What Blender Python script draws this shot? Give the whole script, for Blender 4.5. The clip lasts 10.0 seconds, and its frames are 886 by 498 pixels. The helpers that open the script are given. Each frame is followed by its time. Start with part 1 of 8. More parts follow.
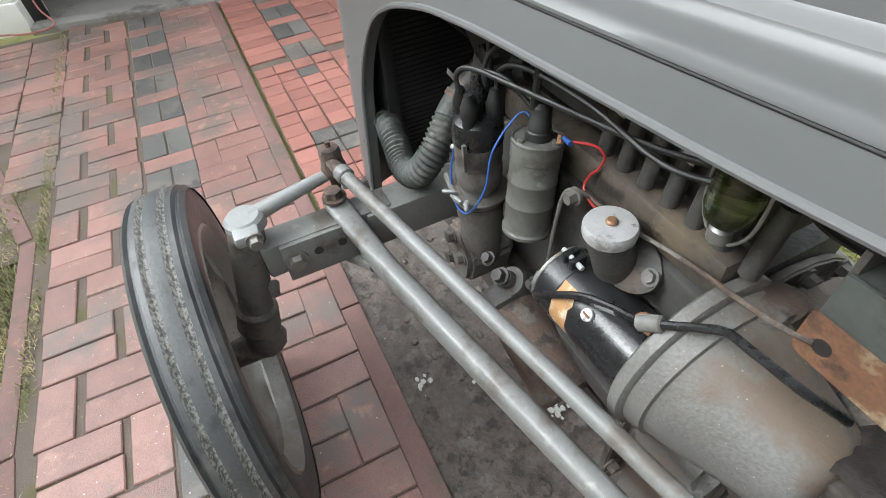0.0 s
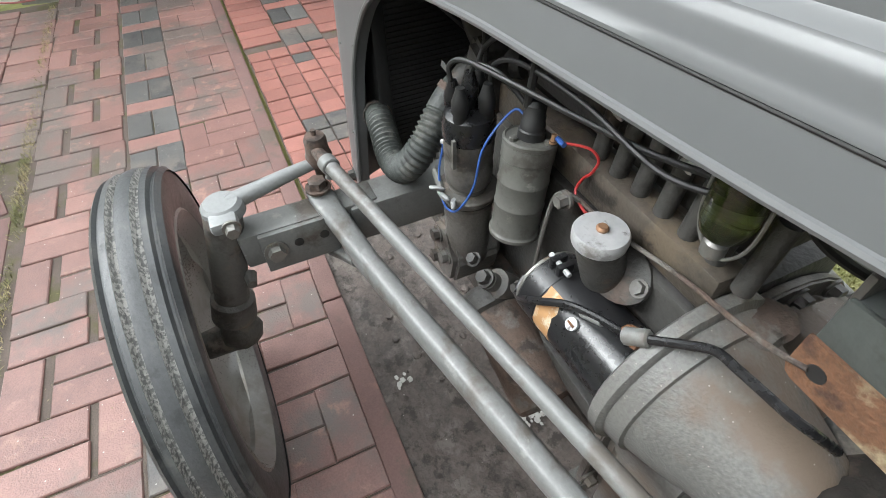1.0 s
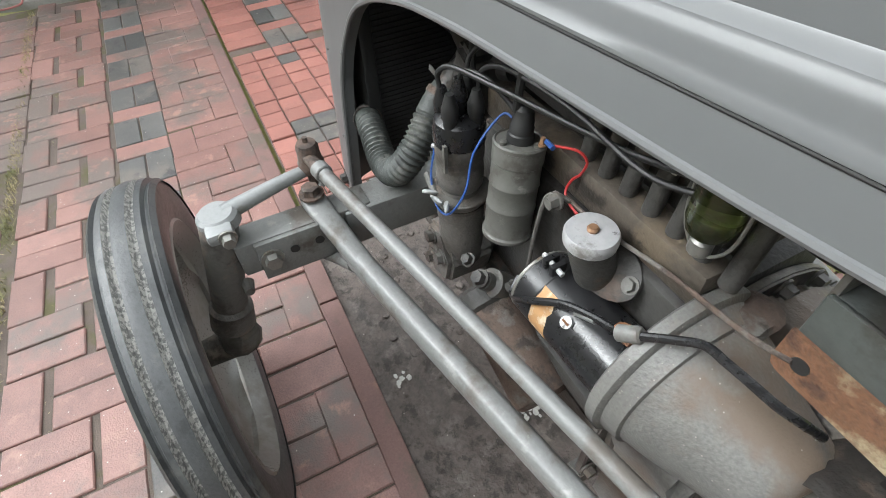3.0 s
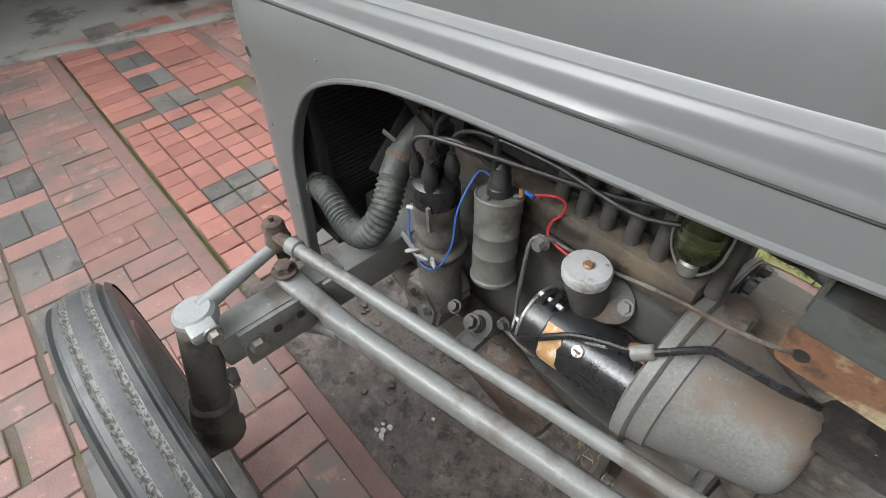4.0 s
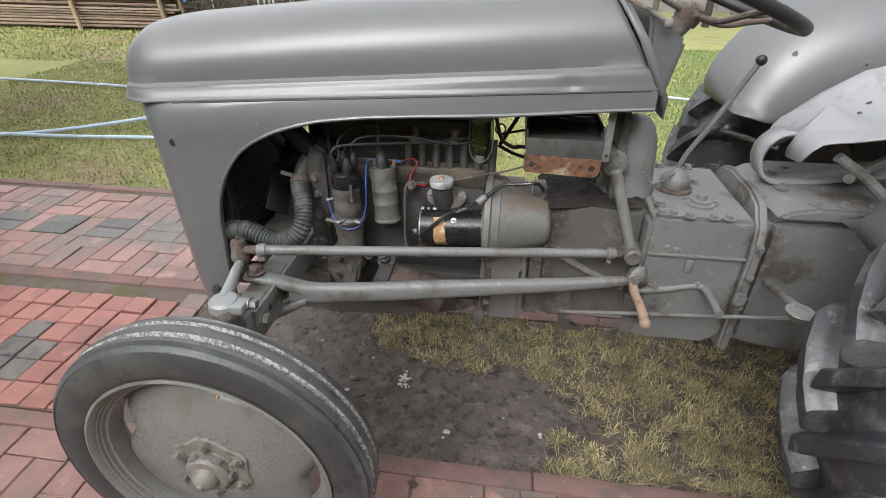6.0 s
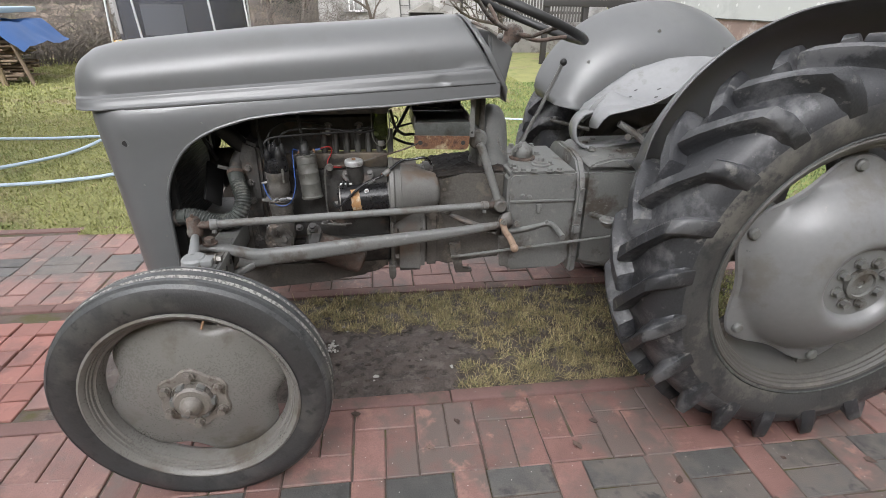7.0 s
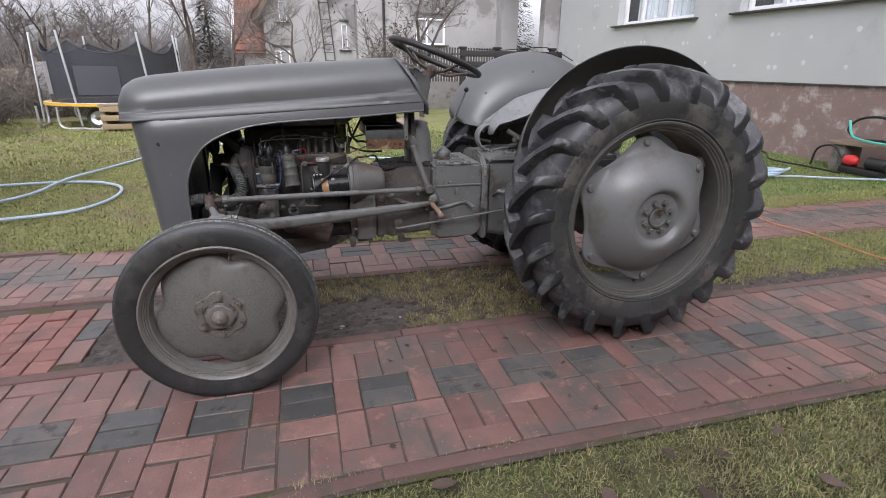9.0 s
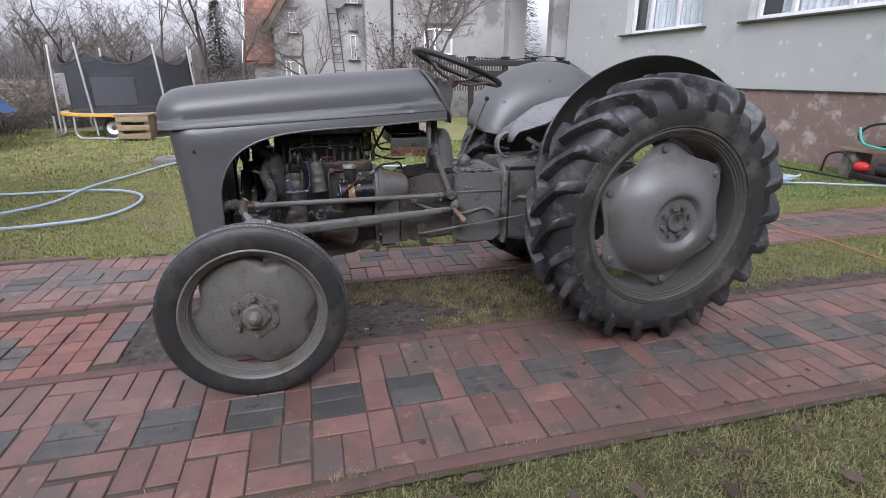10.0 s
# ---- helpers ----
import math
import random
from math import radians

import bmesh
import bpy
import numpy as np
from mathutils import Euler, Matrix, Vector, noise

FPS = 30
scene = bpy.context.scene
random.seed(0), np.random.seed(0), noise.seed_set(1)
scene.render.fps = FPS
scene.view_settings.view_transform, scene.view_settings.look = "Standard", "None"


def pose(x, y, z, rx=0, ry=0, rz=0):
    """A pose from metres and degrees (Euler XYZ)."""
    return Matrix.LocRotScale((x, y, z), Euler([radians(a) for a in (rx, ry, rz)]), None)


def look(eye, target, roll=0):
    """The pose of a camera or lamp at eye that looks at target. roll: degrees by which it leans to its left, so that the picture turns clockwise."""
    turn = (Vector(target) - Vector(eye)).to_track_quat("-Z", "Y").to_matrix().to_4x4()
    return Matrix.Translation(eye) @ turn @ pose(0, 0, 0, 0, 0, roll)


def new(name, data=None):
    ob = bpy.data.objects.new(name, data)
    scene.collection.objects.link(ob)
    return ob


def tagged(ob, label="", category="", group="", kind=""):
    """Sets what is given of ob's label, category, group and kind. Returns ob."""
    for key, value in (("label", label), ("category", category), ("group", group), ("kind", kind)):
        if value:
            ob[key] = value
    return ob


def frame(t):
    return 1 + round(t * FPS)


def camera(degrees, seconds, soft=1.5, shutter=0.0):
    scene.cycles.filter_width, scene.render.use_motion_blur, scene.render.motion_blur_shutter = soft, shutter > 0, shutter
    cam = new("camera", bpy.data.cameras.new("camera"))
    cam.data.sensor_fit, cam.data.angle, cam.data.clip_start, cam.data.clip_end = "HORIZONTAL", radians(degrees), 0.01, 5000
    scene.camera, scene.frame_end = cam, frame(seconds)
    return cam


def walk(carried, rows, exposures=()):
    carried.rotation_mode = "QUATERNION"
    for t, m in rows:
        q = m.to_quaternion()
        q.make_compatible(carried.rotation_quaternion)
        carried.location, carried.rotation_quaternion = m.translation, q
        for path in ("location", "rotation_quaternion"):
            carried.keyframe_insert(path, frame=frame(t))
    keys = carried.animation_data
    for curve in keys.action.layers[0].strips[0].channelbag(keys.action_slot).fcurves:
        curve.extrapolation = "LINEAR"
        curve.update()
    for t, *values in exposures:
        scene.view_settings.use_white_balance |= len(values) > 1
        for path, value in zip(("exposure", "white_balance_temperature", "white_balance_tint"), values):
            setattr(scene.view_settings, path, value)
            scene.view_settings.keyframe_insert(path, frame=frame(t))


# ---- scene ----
cam = camera(81.9, 10.0, soft=0.7)
SKY, SUN = 0.15, 0.55
EXPOSURES = [(0.0, 2.04, 6200, 6), (3.5, 2.02, 6200, 6), (4.0, 1.90, 6300, 7), (4.5, 1.66, 6400, 9), (5.0, 1.66, 6400, 10), (6.5, 1.48, 6350, 11), (7.5, 1.27, 6350, 13), (8.0, 1.10, 6300, 14), (9.0, 0.90, 6150, 17), (10.0, 0.84, 5950, 18)]
PATH = [
    (0, (0.71, -0.427, 1.203), (-0.573, 0.083, -0.244), -6.0),
    (0.5, (0.696, -0.414, 1.188), (-0.569, 0.122, -0.266), -3.4),
    (1, (0.694, -0.412, 1.186), (-0.562, 0.13, -0.274), -1.9),
    (1.5, (0.696, -0.408, 1.191), (-0.551, 0.156, -0.268), -0.7),
    (2, (0.7, -0.403, 1.186), (-0.545, 0.165, -0.272), -0.6),
    (3.3, (0.685, -0.416, 1.213), (-0.533, 0.157, -0.266), -4.3),
    (3.5, (0.675, -0.417, 1.22), (-0.539, 0.202, -0.245), -4.3),
    (4, (0.624, -0.504, 1.262), (-0.462, 0.391, -0.159), -2.7),
    (4.5, (0.65, -0.607, 1.303), (-0.14, 0.628, -0.057), 1.2),
    (5, (0.713, -0.812, 1.318), (0.058, 0.592, 0.052), -0.2),
    (5.2, (0.718, -0.906, 1.337), (0.111, 0.555, 0.114), -0.7),
    (6.3, (0.535, -1.424, 1.306), (0.474, 0.329, 0.345), 0.9),
    (6.5, (0.531, -1.511, 1.308), (0.561, 0.256, 0.371), 0.8),
    (7, (0.508, -1.748, 1.282), (0.734, 0.034, 0.404), 0.7),
    (7.5, (0.448, -1.949, 1.258), (0.829, -0.158, 0.455), 0.9),
    (8, (0.378, -2.159, 1.24), (0.84, -0.355, 0.509), 1.0),
    (8.5, (0.369, -2.337, 1.227), (0.864, -0.524, 0.543), 0.8),
    (9, (0.344, -2.484, 1.207), (0.837, -0.668, 0.531), 0.5),
    (9.5, (0.28, -2.527, 1.196), (0.752, -0.695, 0.548), 0.1),
    (10, (0.251, -2.53, 1.21), (0.724, -0.697, 0.564), 0.2),
]
walk(cam, [(t, look(eye, target, roll)) for t, eye, target, roll in PATH], exposures=EXPOSURES)

# ---------------------------------------------------------------- world and light
world = bpy.data.worlds.new("overcast")
scene.world = world
world.use_nodes = True
wt = world.node_tree
wt.nodes.clear()
w_out = wt.nodes.new("ShaderNodeOutputWorld")
w_bg = wt.nodes.new("ShaderNodeBackground")
w_sky = wt.nodes.new("ShaderNodeTexSky")
w_hsv = wt.nodes.new("ShaderNodeHueSaturation")
w_sky.sky_type, w_sky.sun_disc = "NISHITA", False
w_sky.sun_elevation, w_sky.sun_rotation = radians(38), radians(200)
w_sky.air_density, w_sky.dust_density, w_sky.ozone_density = 1.0, 4.0, 1.0
w_hsv.inputs["Saturation"].default_value = 0.06
w_bg.inputs["Strength"].default_value = SKY
wt.links.new(w_sky.outputs[0], w_hsv.inputs["Color"])
wt.links.new(w_hsv.outputs[0], w_bg.inputs["Color"])
wt.links.new(w_bg.outputs[0], w_out.inputs["Surface"])
sun = new("sun", bpy.data.lights.new("sun", "SUN"))
sun.data.energy, sun.data.angle, sun.data.color = SUN, radians(115), (1.0, 0.985, 0.965)
sun.matrix_world = look((-1.5, -0.6, 9), (0.5, 0, 0))

# ---------------------------------------------------------------- helpers
CY = 0.035          # the tractor's middle plane


def mat(name, color, rough=0.6, metal=0.0, vary=0.12, scale=8.0, fine=120.0, bump=0.15, dirt=None, dirt_amount=0.0, dirt_scale=5.0, rnd=0.0, spec=0.5, island=0.0, dirt2=None, dirt2_amount=0.3, dirt2_scale=30.0, specks=None, rvar=0.1):
    """Base colour varied at two scales, with patches of a second colour and fine relief."""
    m = bpy.data.materials.new(name)
    m.use_nodes = True
    nt = m.node_tree
    n, l = nt.nodes, nt.links
    b = n["Principled BSDF"]
    b.inputs["Metallic"].default_value = metal
    b.inputs["Specular IOR Level"].default_value = spec
    geo = n.new("ShaderNodeNewGeometry")
    n1, n2 = n.new("ShaderNodeTexNoise"), n.new("ShaderNodeTexNoise")
    n1.inputs["Scale"].default_value, n1.inputs["Detail"].default_value = scale, 5
    n2.inputs["Scale"].default_value, n2.inputs["Detail"].default_value = fine, 3
    l.new(geo.outputs["Position"], n1.inputs["Vector"])
    l.new(geo.outputs["Position"], n2.inputs["Vector"])
    mul = n.new("ShaderNodeMath")
    mul.operation = "MULTIPLY_ADD"
    l.new(n2.outputs["Fac"], mul.inputs[0])
    mul.inputs[1].default_value = 0.5
    half = n.new("ShaderNodeMath")
    half.operation = "MULTIPLY_ADD"
    half.inputs[1].default_value, half.inputs[2].default_value = 0.5, 0.0
    l.new(n1.outputs["Fac"], half.inputs[0])
    l.new(half.outputs[0], mul.inputs[2])
    ramp = n.new("ShaderNodeMapRange")
    ramp.inputs["From Min"].default_value, ramp.inputs["From Max"].default_value = 0.3, 0.7
    ramp.inputs["To Min"].default_value, ramp.inputs["To Max"].default_value = 1 - vary, 1 + vary
    l.new(mul.outputs[0], ramp.inputs["Value"])
    val = ramp.outputs[0]
    if rnd or island:
        if rnd:
            oi = n.new("ShaderNodeObjectInfo")
            src, amount = oi.outputs["Random"], rnd
        else:
            oi = n.new("ShaderNodeNewGeometry")
            src, amount = oi.outputs["Random Per Island"], island
        rr = n.new("ShaderNodeMapRange")
        rr.inputs["To Min"].default_value, rr.inputs["To Max"].default_value = 1 - amount, 1 + amount
        l.new(src, rr.inputs["Value"])
        mm = n.new("ShaderNodeMath")
        mm.operation = "MULTIPLY"
        l.new(val, mm.inputs[0])
        l.new(rr.outputs[0], mm.inputs[1])
        val = mm.outputs[0]
    vec = n.new("ShaderNodeVectorMath")
    vec.operation = "SCALE"
    vec.inputs[0].default_value = color[:3]
    l.new(val, vec.inputs["Scale"])
    col = vec.outputs[0]
    rbase = n.new("ShaderNodeMapRange")
    rbase.inputs["From Min"].default_value, rbase.inputs["From Max"].default_value = 0.3, 0.7
    rbase.inputs["To Min"].default_value, rbase.inputs["To Max"].default_value = max(0.02, rough - rvar), min(1.0, rough + rvar)
    l.new(mul.outputs[0], rbase.inputs["Value"])
    l.new(rbase.outputs[0], b.inputs["Roughness"])
    for tone, amount, size in ((dirt, dirt_amount, dirt_scale), (dirt2, dirt2_amount, dirt2_scale)):
        if not tone:
            continue
        n3 = n.new("ShaderNodeTexNoise")
        n3.inputs["Scale"].default_value, n3.inputs["Detail"].default_value, n3.inputs["Roughness"].default_value = size, 8, 0.65
        l.new(geo.outputs["Position"], n3.inputs["Vector"])
        f = n.new("ShaderNodeMapRange")
        edge = 0.68 - 0.36 * amount
        f.inputs["From Min"].default_value, f.inputs["From Max"].default_value = edge, edge + 0.09
        l.new(n3.outputs["Fac"], f.inputs["Value"])
        mix = n.new("ShaderNodeMix")
        mix.data_type = "RGBA"
        l.new(f.outputs[0], mix.inputs["Factor"])
        l.new(col, mix.inputs[6])
        mix.inputs[7].default_value = (*tone[:3], 1)
        col = mix.outputs[2]
    if specks:
        vo = n.new("ShaderNodeTexVoronoi")
        vo.inputs["Scale"].default_value = specks[1]
        l.new(geo.outputs["Position"], vo.inputs["Vector"])
        sep = n.new("ShaderNodeSeparateColor")
        l.new(vo.outputs["Color"], sep.inputs[0])
        few = n.new("ShaderNodeMath")
        few.operation = "LESS_THAN"
        l.new(sep.outputs[0], few.inputs[0])
        few.inputs[1].default_value = specks[2]
        dot = n.new("ShaderNodeMapRange")
        dot.inputs["From Min"].default_value, dot.inputs["From Max"].default_value = specks[3], specks[3] * 0.6
        l.new(vo.outputs["Distance"], dot.inputs["Value"])
        both = n.new("ShaderNodeMath")
        both.operation = "MULTIPLY"
        l.new(few.outputs[0], both.inputs[0])
        l.new(dot.outputs[0], both.inputs[1])
        mix = n.new("ShaderNodeMix")
        mix.data_type = "RGBA"
        l.new(both.outputs[0], mix.inputs["Factor"])
        l.new(col, mix.inputs[6])
        mix.inputs[7].default_value = (*specks[0], 1)
        col = mix.outputs[2]
    l.new(col, b.inputs["Base Color"])
    if bump:
        bp = n.new("ShaderNodeBump")
        bp.inputs["Strength"].default_value, bp.inputs["Distance"].default_value = bump, 0.004
        l.new(n2.outputs["Fac"], bp.inputs["Height"])
        l.new(bp.outputs[0], b.inputs["Normal"])
    return m


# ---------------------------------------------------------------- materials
# rear rim grey, a tone darker than the wheel disc
RIM = mat("dark_rim_grey", (0.092, 0.088, 0.081), 0.5, vary=0.2, scale=9, fine=160, bump=0.15, dirt=(0.13, 0.12, 0.105), dirt_amount=0.34, dirt_scale=7)
PAINT = mat("grey_paint", (0.108, 0.111, 0.112), 0.31, vary=0.04, scale=2.5, fine=30, bump=0, spec=0.58, rvar=0.02, dirt=(0.102, 0.104, 0.103), dirt_amount=0.35, dirt_scale=5, specks=((0.2, 0.2, 0.19), 38, 0.02, 0.05))
PAINT_OLD = mat("weathered_grey_paint", (0.140, 0.142, 0.136), 0.46, vary=0.16, scale=9, fine=160, bump=0.2, dirt=(0.070, 0.060, 0.050), dirt_amount=0.36, dirt_scale=7, dirt2=(0.20, 0.195, 0.18), dirt2_amount=0.24, dirt2_scale=26, specks=((0.26, 0.25, 0.235), 70, 0.12, 0.14))
PAINT_LIGHT = mat("light_grey_paint", (0.158, 0.160, 0.156), 0.42, vary=0.14, scale=9, fine=200, bump=0.12, dirt=(0.098, 0.088, 0.076), dirt_amount=0.46, dirt_scale=9, dirt2=(0.23, 0.23, 0.22), dirt2_amount=0.2, dirt2_scale=30)
SILVER = mat("silver_paint", (0.235, 0.242, 0.242), 0.42, 0.15, vary=0.12, scale=14, fine=180, bump=0.15, dirt=(0.20, 0.195, 0.18), dirt_amount=0.32, dirt_scale=18)
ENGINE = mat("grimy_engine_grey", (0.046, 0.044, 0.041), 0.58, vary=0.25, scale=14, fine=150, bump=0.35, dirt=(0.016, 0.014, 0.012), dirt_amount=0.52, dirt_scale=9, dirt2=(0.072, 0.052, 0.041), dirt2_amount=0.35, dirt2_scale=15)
CASTING = mat("oily_cast_iron", (0.105, 0.101, 0.093), 0.5, vary=0.2, scale=10, fine=130, bump=0.35, dirt=(0.050, 0.044, 0.038), dirt_amount=0.45, dirt_scale=9, dirt2=(0.15, 0.125, 0.105), dirt2_amount=0.38, dirt2_scale=20)
ALLOY = mat("dusty_alloy", (0.132, 0.129, 0.121), 0.5, vary=0.34, scale=12, fine=260, bump=0.28, dirt=(0.118, 0.089, 0.067), dirt_amount=0.50, dirt_scale=3.6, dirt2=(0.078, 0.068, 0.058), dirt2_amount=0.30, dirt2_scale=11, specks=((0.27, 0.245, 0.225), 150, 0.28, 0.15))
GREASE = mat("black_grease_crust", (0.019, 0.016, 0.014), 0.75, vary=0.4, scale=30, fine=140, bump=0.5, spec=0.25, dirt=(0.055, 0.040, 0.030), dirt_amount=0.38, dirt_scale=20, specks=((0.2, 0.18, 0.16), 80, 0.08, 0.14))
COILED = mat("dull_coil_grey", (0.094, 0.093, 0.084), 0.5, vary=0.16, scale=20, fine=200, bump=0.1, dirt=(0.062, 0.057, 0.050), dirt_amount=0.42, dirt_scale=22, dirt2=(0.17, 0.165, 0.15), dirt2_amount=0.18, dirt2_scale=45)
LEVER = mat("tan_rusted_steel", (0.25, 0.175, 0.125), 0.75, vary=0.2, scale=30, fine=200, bump=0.3, dirt=(0.14, 0.085, 0.055), dirt_amount=0.4, dirt_scale=25)
LEDGE = mat("brown_oily_ledge", (0.074, 0.062, 0.050), 0.5, vary=0.3, scale=14, fine=150, bump=0.35, dirt=(0.115, 0.090, 0.064), dirt_amount=0.42, dirt_scale=12, dirt2=(0.026, 0.022, 0.019), dirt2_amount=0.38, dirt2_scale=18)
OILY = mat("oil_soaked_casting", (0.092, 0.086, 0.078), 0.42, vary=0.3, scale=12, fine=150, bump=0.3, dirt=(0.040, 0.035, 0.030), dirt_amount=0.42, dirt_scale=8, dirt2=(0.135, 0.118, 0.100), dirt2_amount=0.36, dirt2_scale=16)
# green-grey tray paint, its colour darkened to stand for shade under the hood
TRAY = mat("shaded_green_grey_paint", (0.062, 0.068, 0.064), 0.5, vary=0.2, scale=8, fine=140, bump=0.15, dirt=(0.038, 0.036, 0.031), dirt_amount=0.42, dirt_scale=9, dirt2=(0.12, 0.12, 0.11), dirt2_amount=0.14, dirt2_scale=30)
PAINT_WHEEL = mat("wheel_grey_paint", (0.172, 0.172, 0.172), 0.33, vary=0.08, scale=4, fine=60, bump=0.03, rvar=0.06, dirt=(0.140, 0.133, 0.122), dirt_amount=0.36, dirt_scale=5, dirt2=(0.24, 0.23, 0.21), dirt2_amount=0.1, dirt2_scale=16, specks=((0.30, 0.29, 0.27), 40, 0.05, 0.06))
RUST = mat("rust", (0.17, 0.075, 0.032), 0.85, vary=0.3, scale=25, fine=200, bump=0.6, dirt=(0.36, 0.30, 0.20), dirt_amount=0.36, dirt_scale=19, dirt2=(0.05, 0.025, 0.018), dirt2_amount=0.42, dirt2_scale=26)
FLANGE = mat("flaking_cream_paint", (0.135, 0.066, 0.035), 0.8, vary=0.3, scale=25, fine=200, bump=0.6, dirt=(0.30, 0.245, 0.155), dirt_amount=0.47, dirt_scale=13, dirt2=(0.060, 0.030, 0.020), dirt2_amount=0.42, dirt2_scale=19)
RUST_DARK = mat("dark_rust", (0.085, 0.058, 0.045), 0.8, vary=0.3, scale=25, fine=180, bump=0.5, dirt=(0.13, 0.12, 0.108), dirt_amount=0.5, dirt_scale=14, dirt2=(0.04, 0.03, 0.025), dirt2_amount=0.4, dirt2_scale=24)
RUBBER = mat("tyre_rubber", (0.030, 0.031, 0.034), 0.40, vary=0.35, scale=7, fine=180, bump=0.14, dirt=(0.092, 0.093, 0.097), dirt_amount=0.48, dirt_scale=8, dirt2=(0.14, 0.137, 0.13), dirt2_amount=0.24, dirt2_scale=26)
TYRE_SIDE = mat("dusty_tyre_side", (0.052, 0.052, 0.052), 0.42, vary=0.3, scale=6, fine=160, bump=0.14, dirt=(0.120, 0.114, 0.104), dirt_amount=0.50, dirt_scale=5, dirt2=(0.034, 0.035, 0.037), dirt2_amount=0.38, dirt2_scale=16)
RUBBER_OLD = mat("dusty_old_rubber", (0.046, 0.051, 0.047), 0.6, vary=0.25, scale=14, fine=150, bump=0.3, dirt=(0.098, 0.100, 0.090), dirt_amount=0.40, dirt_scale=22, dirt2=(0.028, 0.030, 0.028), dirt2_amount=0.42, dirt2_scale=36)
BLACK = mat("black_enamel", (0.012, 0.012, 0.013), 0.28, vary=0.2, scale=12, bump=0.05, dirt=(0.06, 0.06, 0.055), dirt_amount=0.12, dirt_scale=16)
BLACKMAT = mat("black_rubber", (0.017, 0.017, 0.017), 0.5, vary=0.2, scale=20, bump=0.1)
ALU = mat("bright_aluminium", (0.42, 0.42, 0.425), 0.42, 0.3, vary=0.12, scale=20, bump=0.1, dirt=(0.22, 0.21, 0.2), dirt_amount=0.32, dirt_scale=22, dirt2=(0.10, 0.095, 0.09), dirt2_amount=0.2, dirt2_scale=70)
STEEL = mat("dull_steel", (0.22, 0.215, 0.20), 0.45, 0.6, vary=0.2, scale=40, bump=0.2, dirt=(0.16, 0.13, 0.1), dirt_amount=0.3, dirt_scale=40)
COPPER = mat("brown_bolt", (0.28, 0.16, 0.09), 0.5, 0.4, vary=0.2, scale=60, bump=0.2)
TAPE = mat("peeling_tan_label", (0.36, 0.2, 0.085), 0.7, vary=0.15, scale=30, bump=0.1, dirt=(0.48, 0.40, 0.29), dirt_amount=0.5, dirt_scale=40)
BLUE = mat("blue_wire", (0.025, 0.075, 0.26), 0.4, vary=0.1)
RED = mat("red_wire", (0.33, 0.022, 0.022), 0.45, vary=0.1)
BRICK = mat("red_paver", (0.236, 0.133, 0.115), 0.45, vary=0.28, scale=14, fine=240, bump=0.35, dirt=(0.150, 0.118, 0.105), dirt_amount=0.55, dirt_scale=2.0, rnd=0.22, dirt2=(0.33, 0.195, 0.158), dirt2_amount=0.28, dirt2_scale=9, specks=((0.55, 0.5, 0.45), 60, 0.2, 0.13))
BRICK_DARK = mat("graphite_paver", (0.096, 0.094, 0.090), 0.5, vary=0.3, scale=14, fine=240, bump=0.35, dirt=(0.150, 0.132, 0.118), dirt_amount=0.54, dirt_scale=2.2, rnd=0.25, dirt2=(0.055, 0.053, 0.052), dirt2_amount=0.32, dirt2_scale=9, specks=((0.5, 0.47, 0.44), 60, 0.2, 0.13))
BRICK_NEW = mat("orange_red_paver", (0.27, 0.12, 0.098), 0.5, vary=0.2, scale=14, fine=240, bump=0.35, dirt=(0.18, 0.09, 0.078), dirt_amount=0.35, dirt_scale=2.5, rnd=0.18, dirt2=(0.36, 0.17, 0.13), dirt2_amount=0.2, dirt2_scale=12, specks=((0.5, 0.45, 0.4), 42, 0.12, 0.085))
KERB = mat("red_concrete_edging", (0.17, 0.10, 0.09), 0.78, vary=0.22, scale=9, fine=220, bump=0.4, dirt=(0.115, 0.088, 0.072), dirt_amount=0.45, dirt_scale=4, dirt2=(0.25, 0.135, 0.11), dirt2_amount=0.2, dirt2_scale=12, specks=((0.45, 0.4, 0.36), 42, 0.12, 0.085))
SAND = mat("joint_sand", (0.108, 0.085, 0.071), 0.92, vary=0.45, scale=9, fine=300, bump=0.5, dirt=(0.085, 0.078, 0.035), dirt_amount=0.45, dirt_scale=5)
SOIL = mat("trodden_soil", (0.074, 0.059, 0.051), 0.62, vary=0.5, scale=9, fine=90, bump=1.0, dirt=(0.120, 0.101, 0.088), dirt_amount=0.42, dirt_scale=16, dirt2=(0.032, 0.024, 0.020), dirt2_amount=0.44, dirt2_scale=24, specks=((0.4, 0.37, 0.34), 60, 0.05, 0.12))
LAWN = mat("lawn_soil", (0.235, 0.236, 0.088), 0.95, vary=0.25, scale=3, fine=60, bump=0.3, dirt=(0.235, 0.188, 0.112), dirt_amount=0.40, dirt_scale=1.1, dirt2=(0.165, 0.19, 0.062), dirt2_amount=0.4, dirt2_scale=2.3)
BLADE = mat("grass_blade", (0.20, 0.218, 0.085), 0.6, vary=0.35, scale=1.1, fine=9, bump=0, dirt=(0.26, 0.24, 0.12), dirt_amount=0.38, dirt_scale=2.5, island=0.7)
BLADE_FAR = mat("pale_winter_blade", (0.262, 0.268, 0.096), 0.6, vary=0.25, scale=0.9, fine=6, bump=0, dirt=(0.285, 0.235, 0.135), dirt_amount=0.42, dirt_scale=1.1, island=0.20, dirt2=(0.19, 0.215, 0.068), dirt2_amount=0.36, dirt2_scale=2.3)
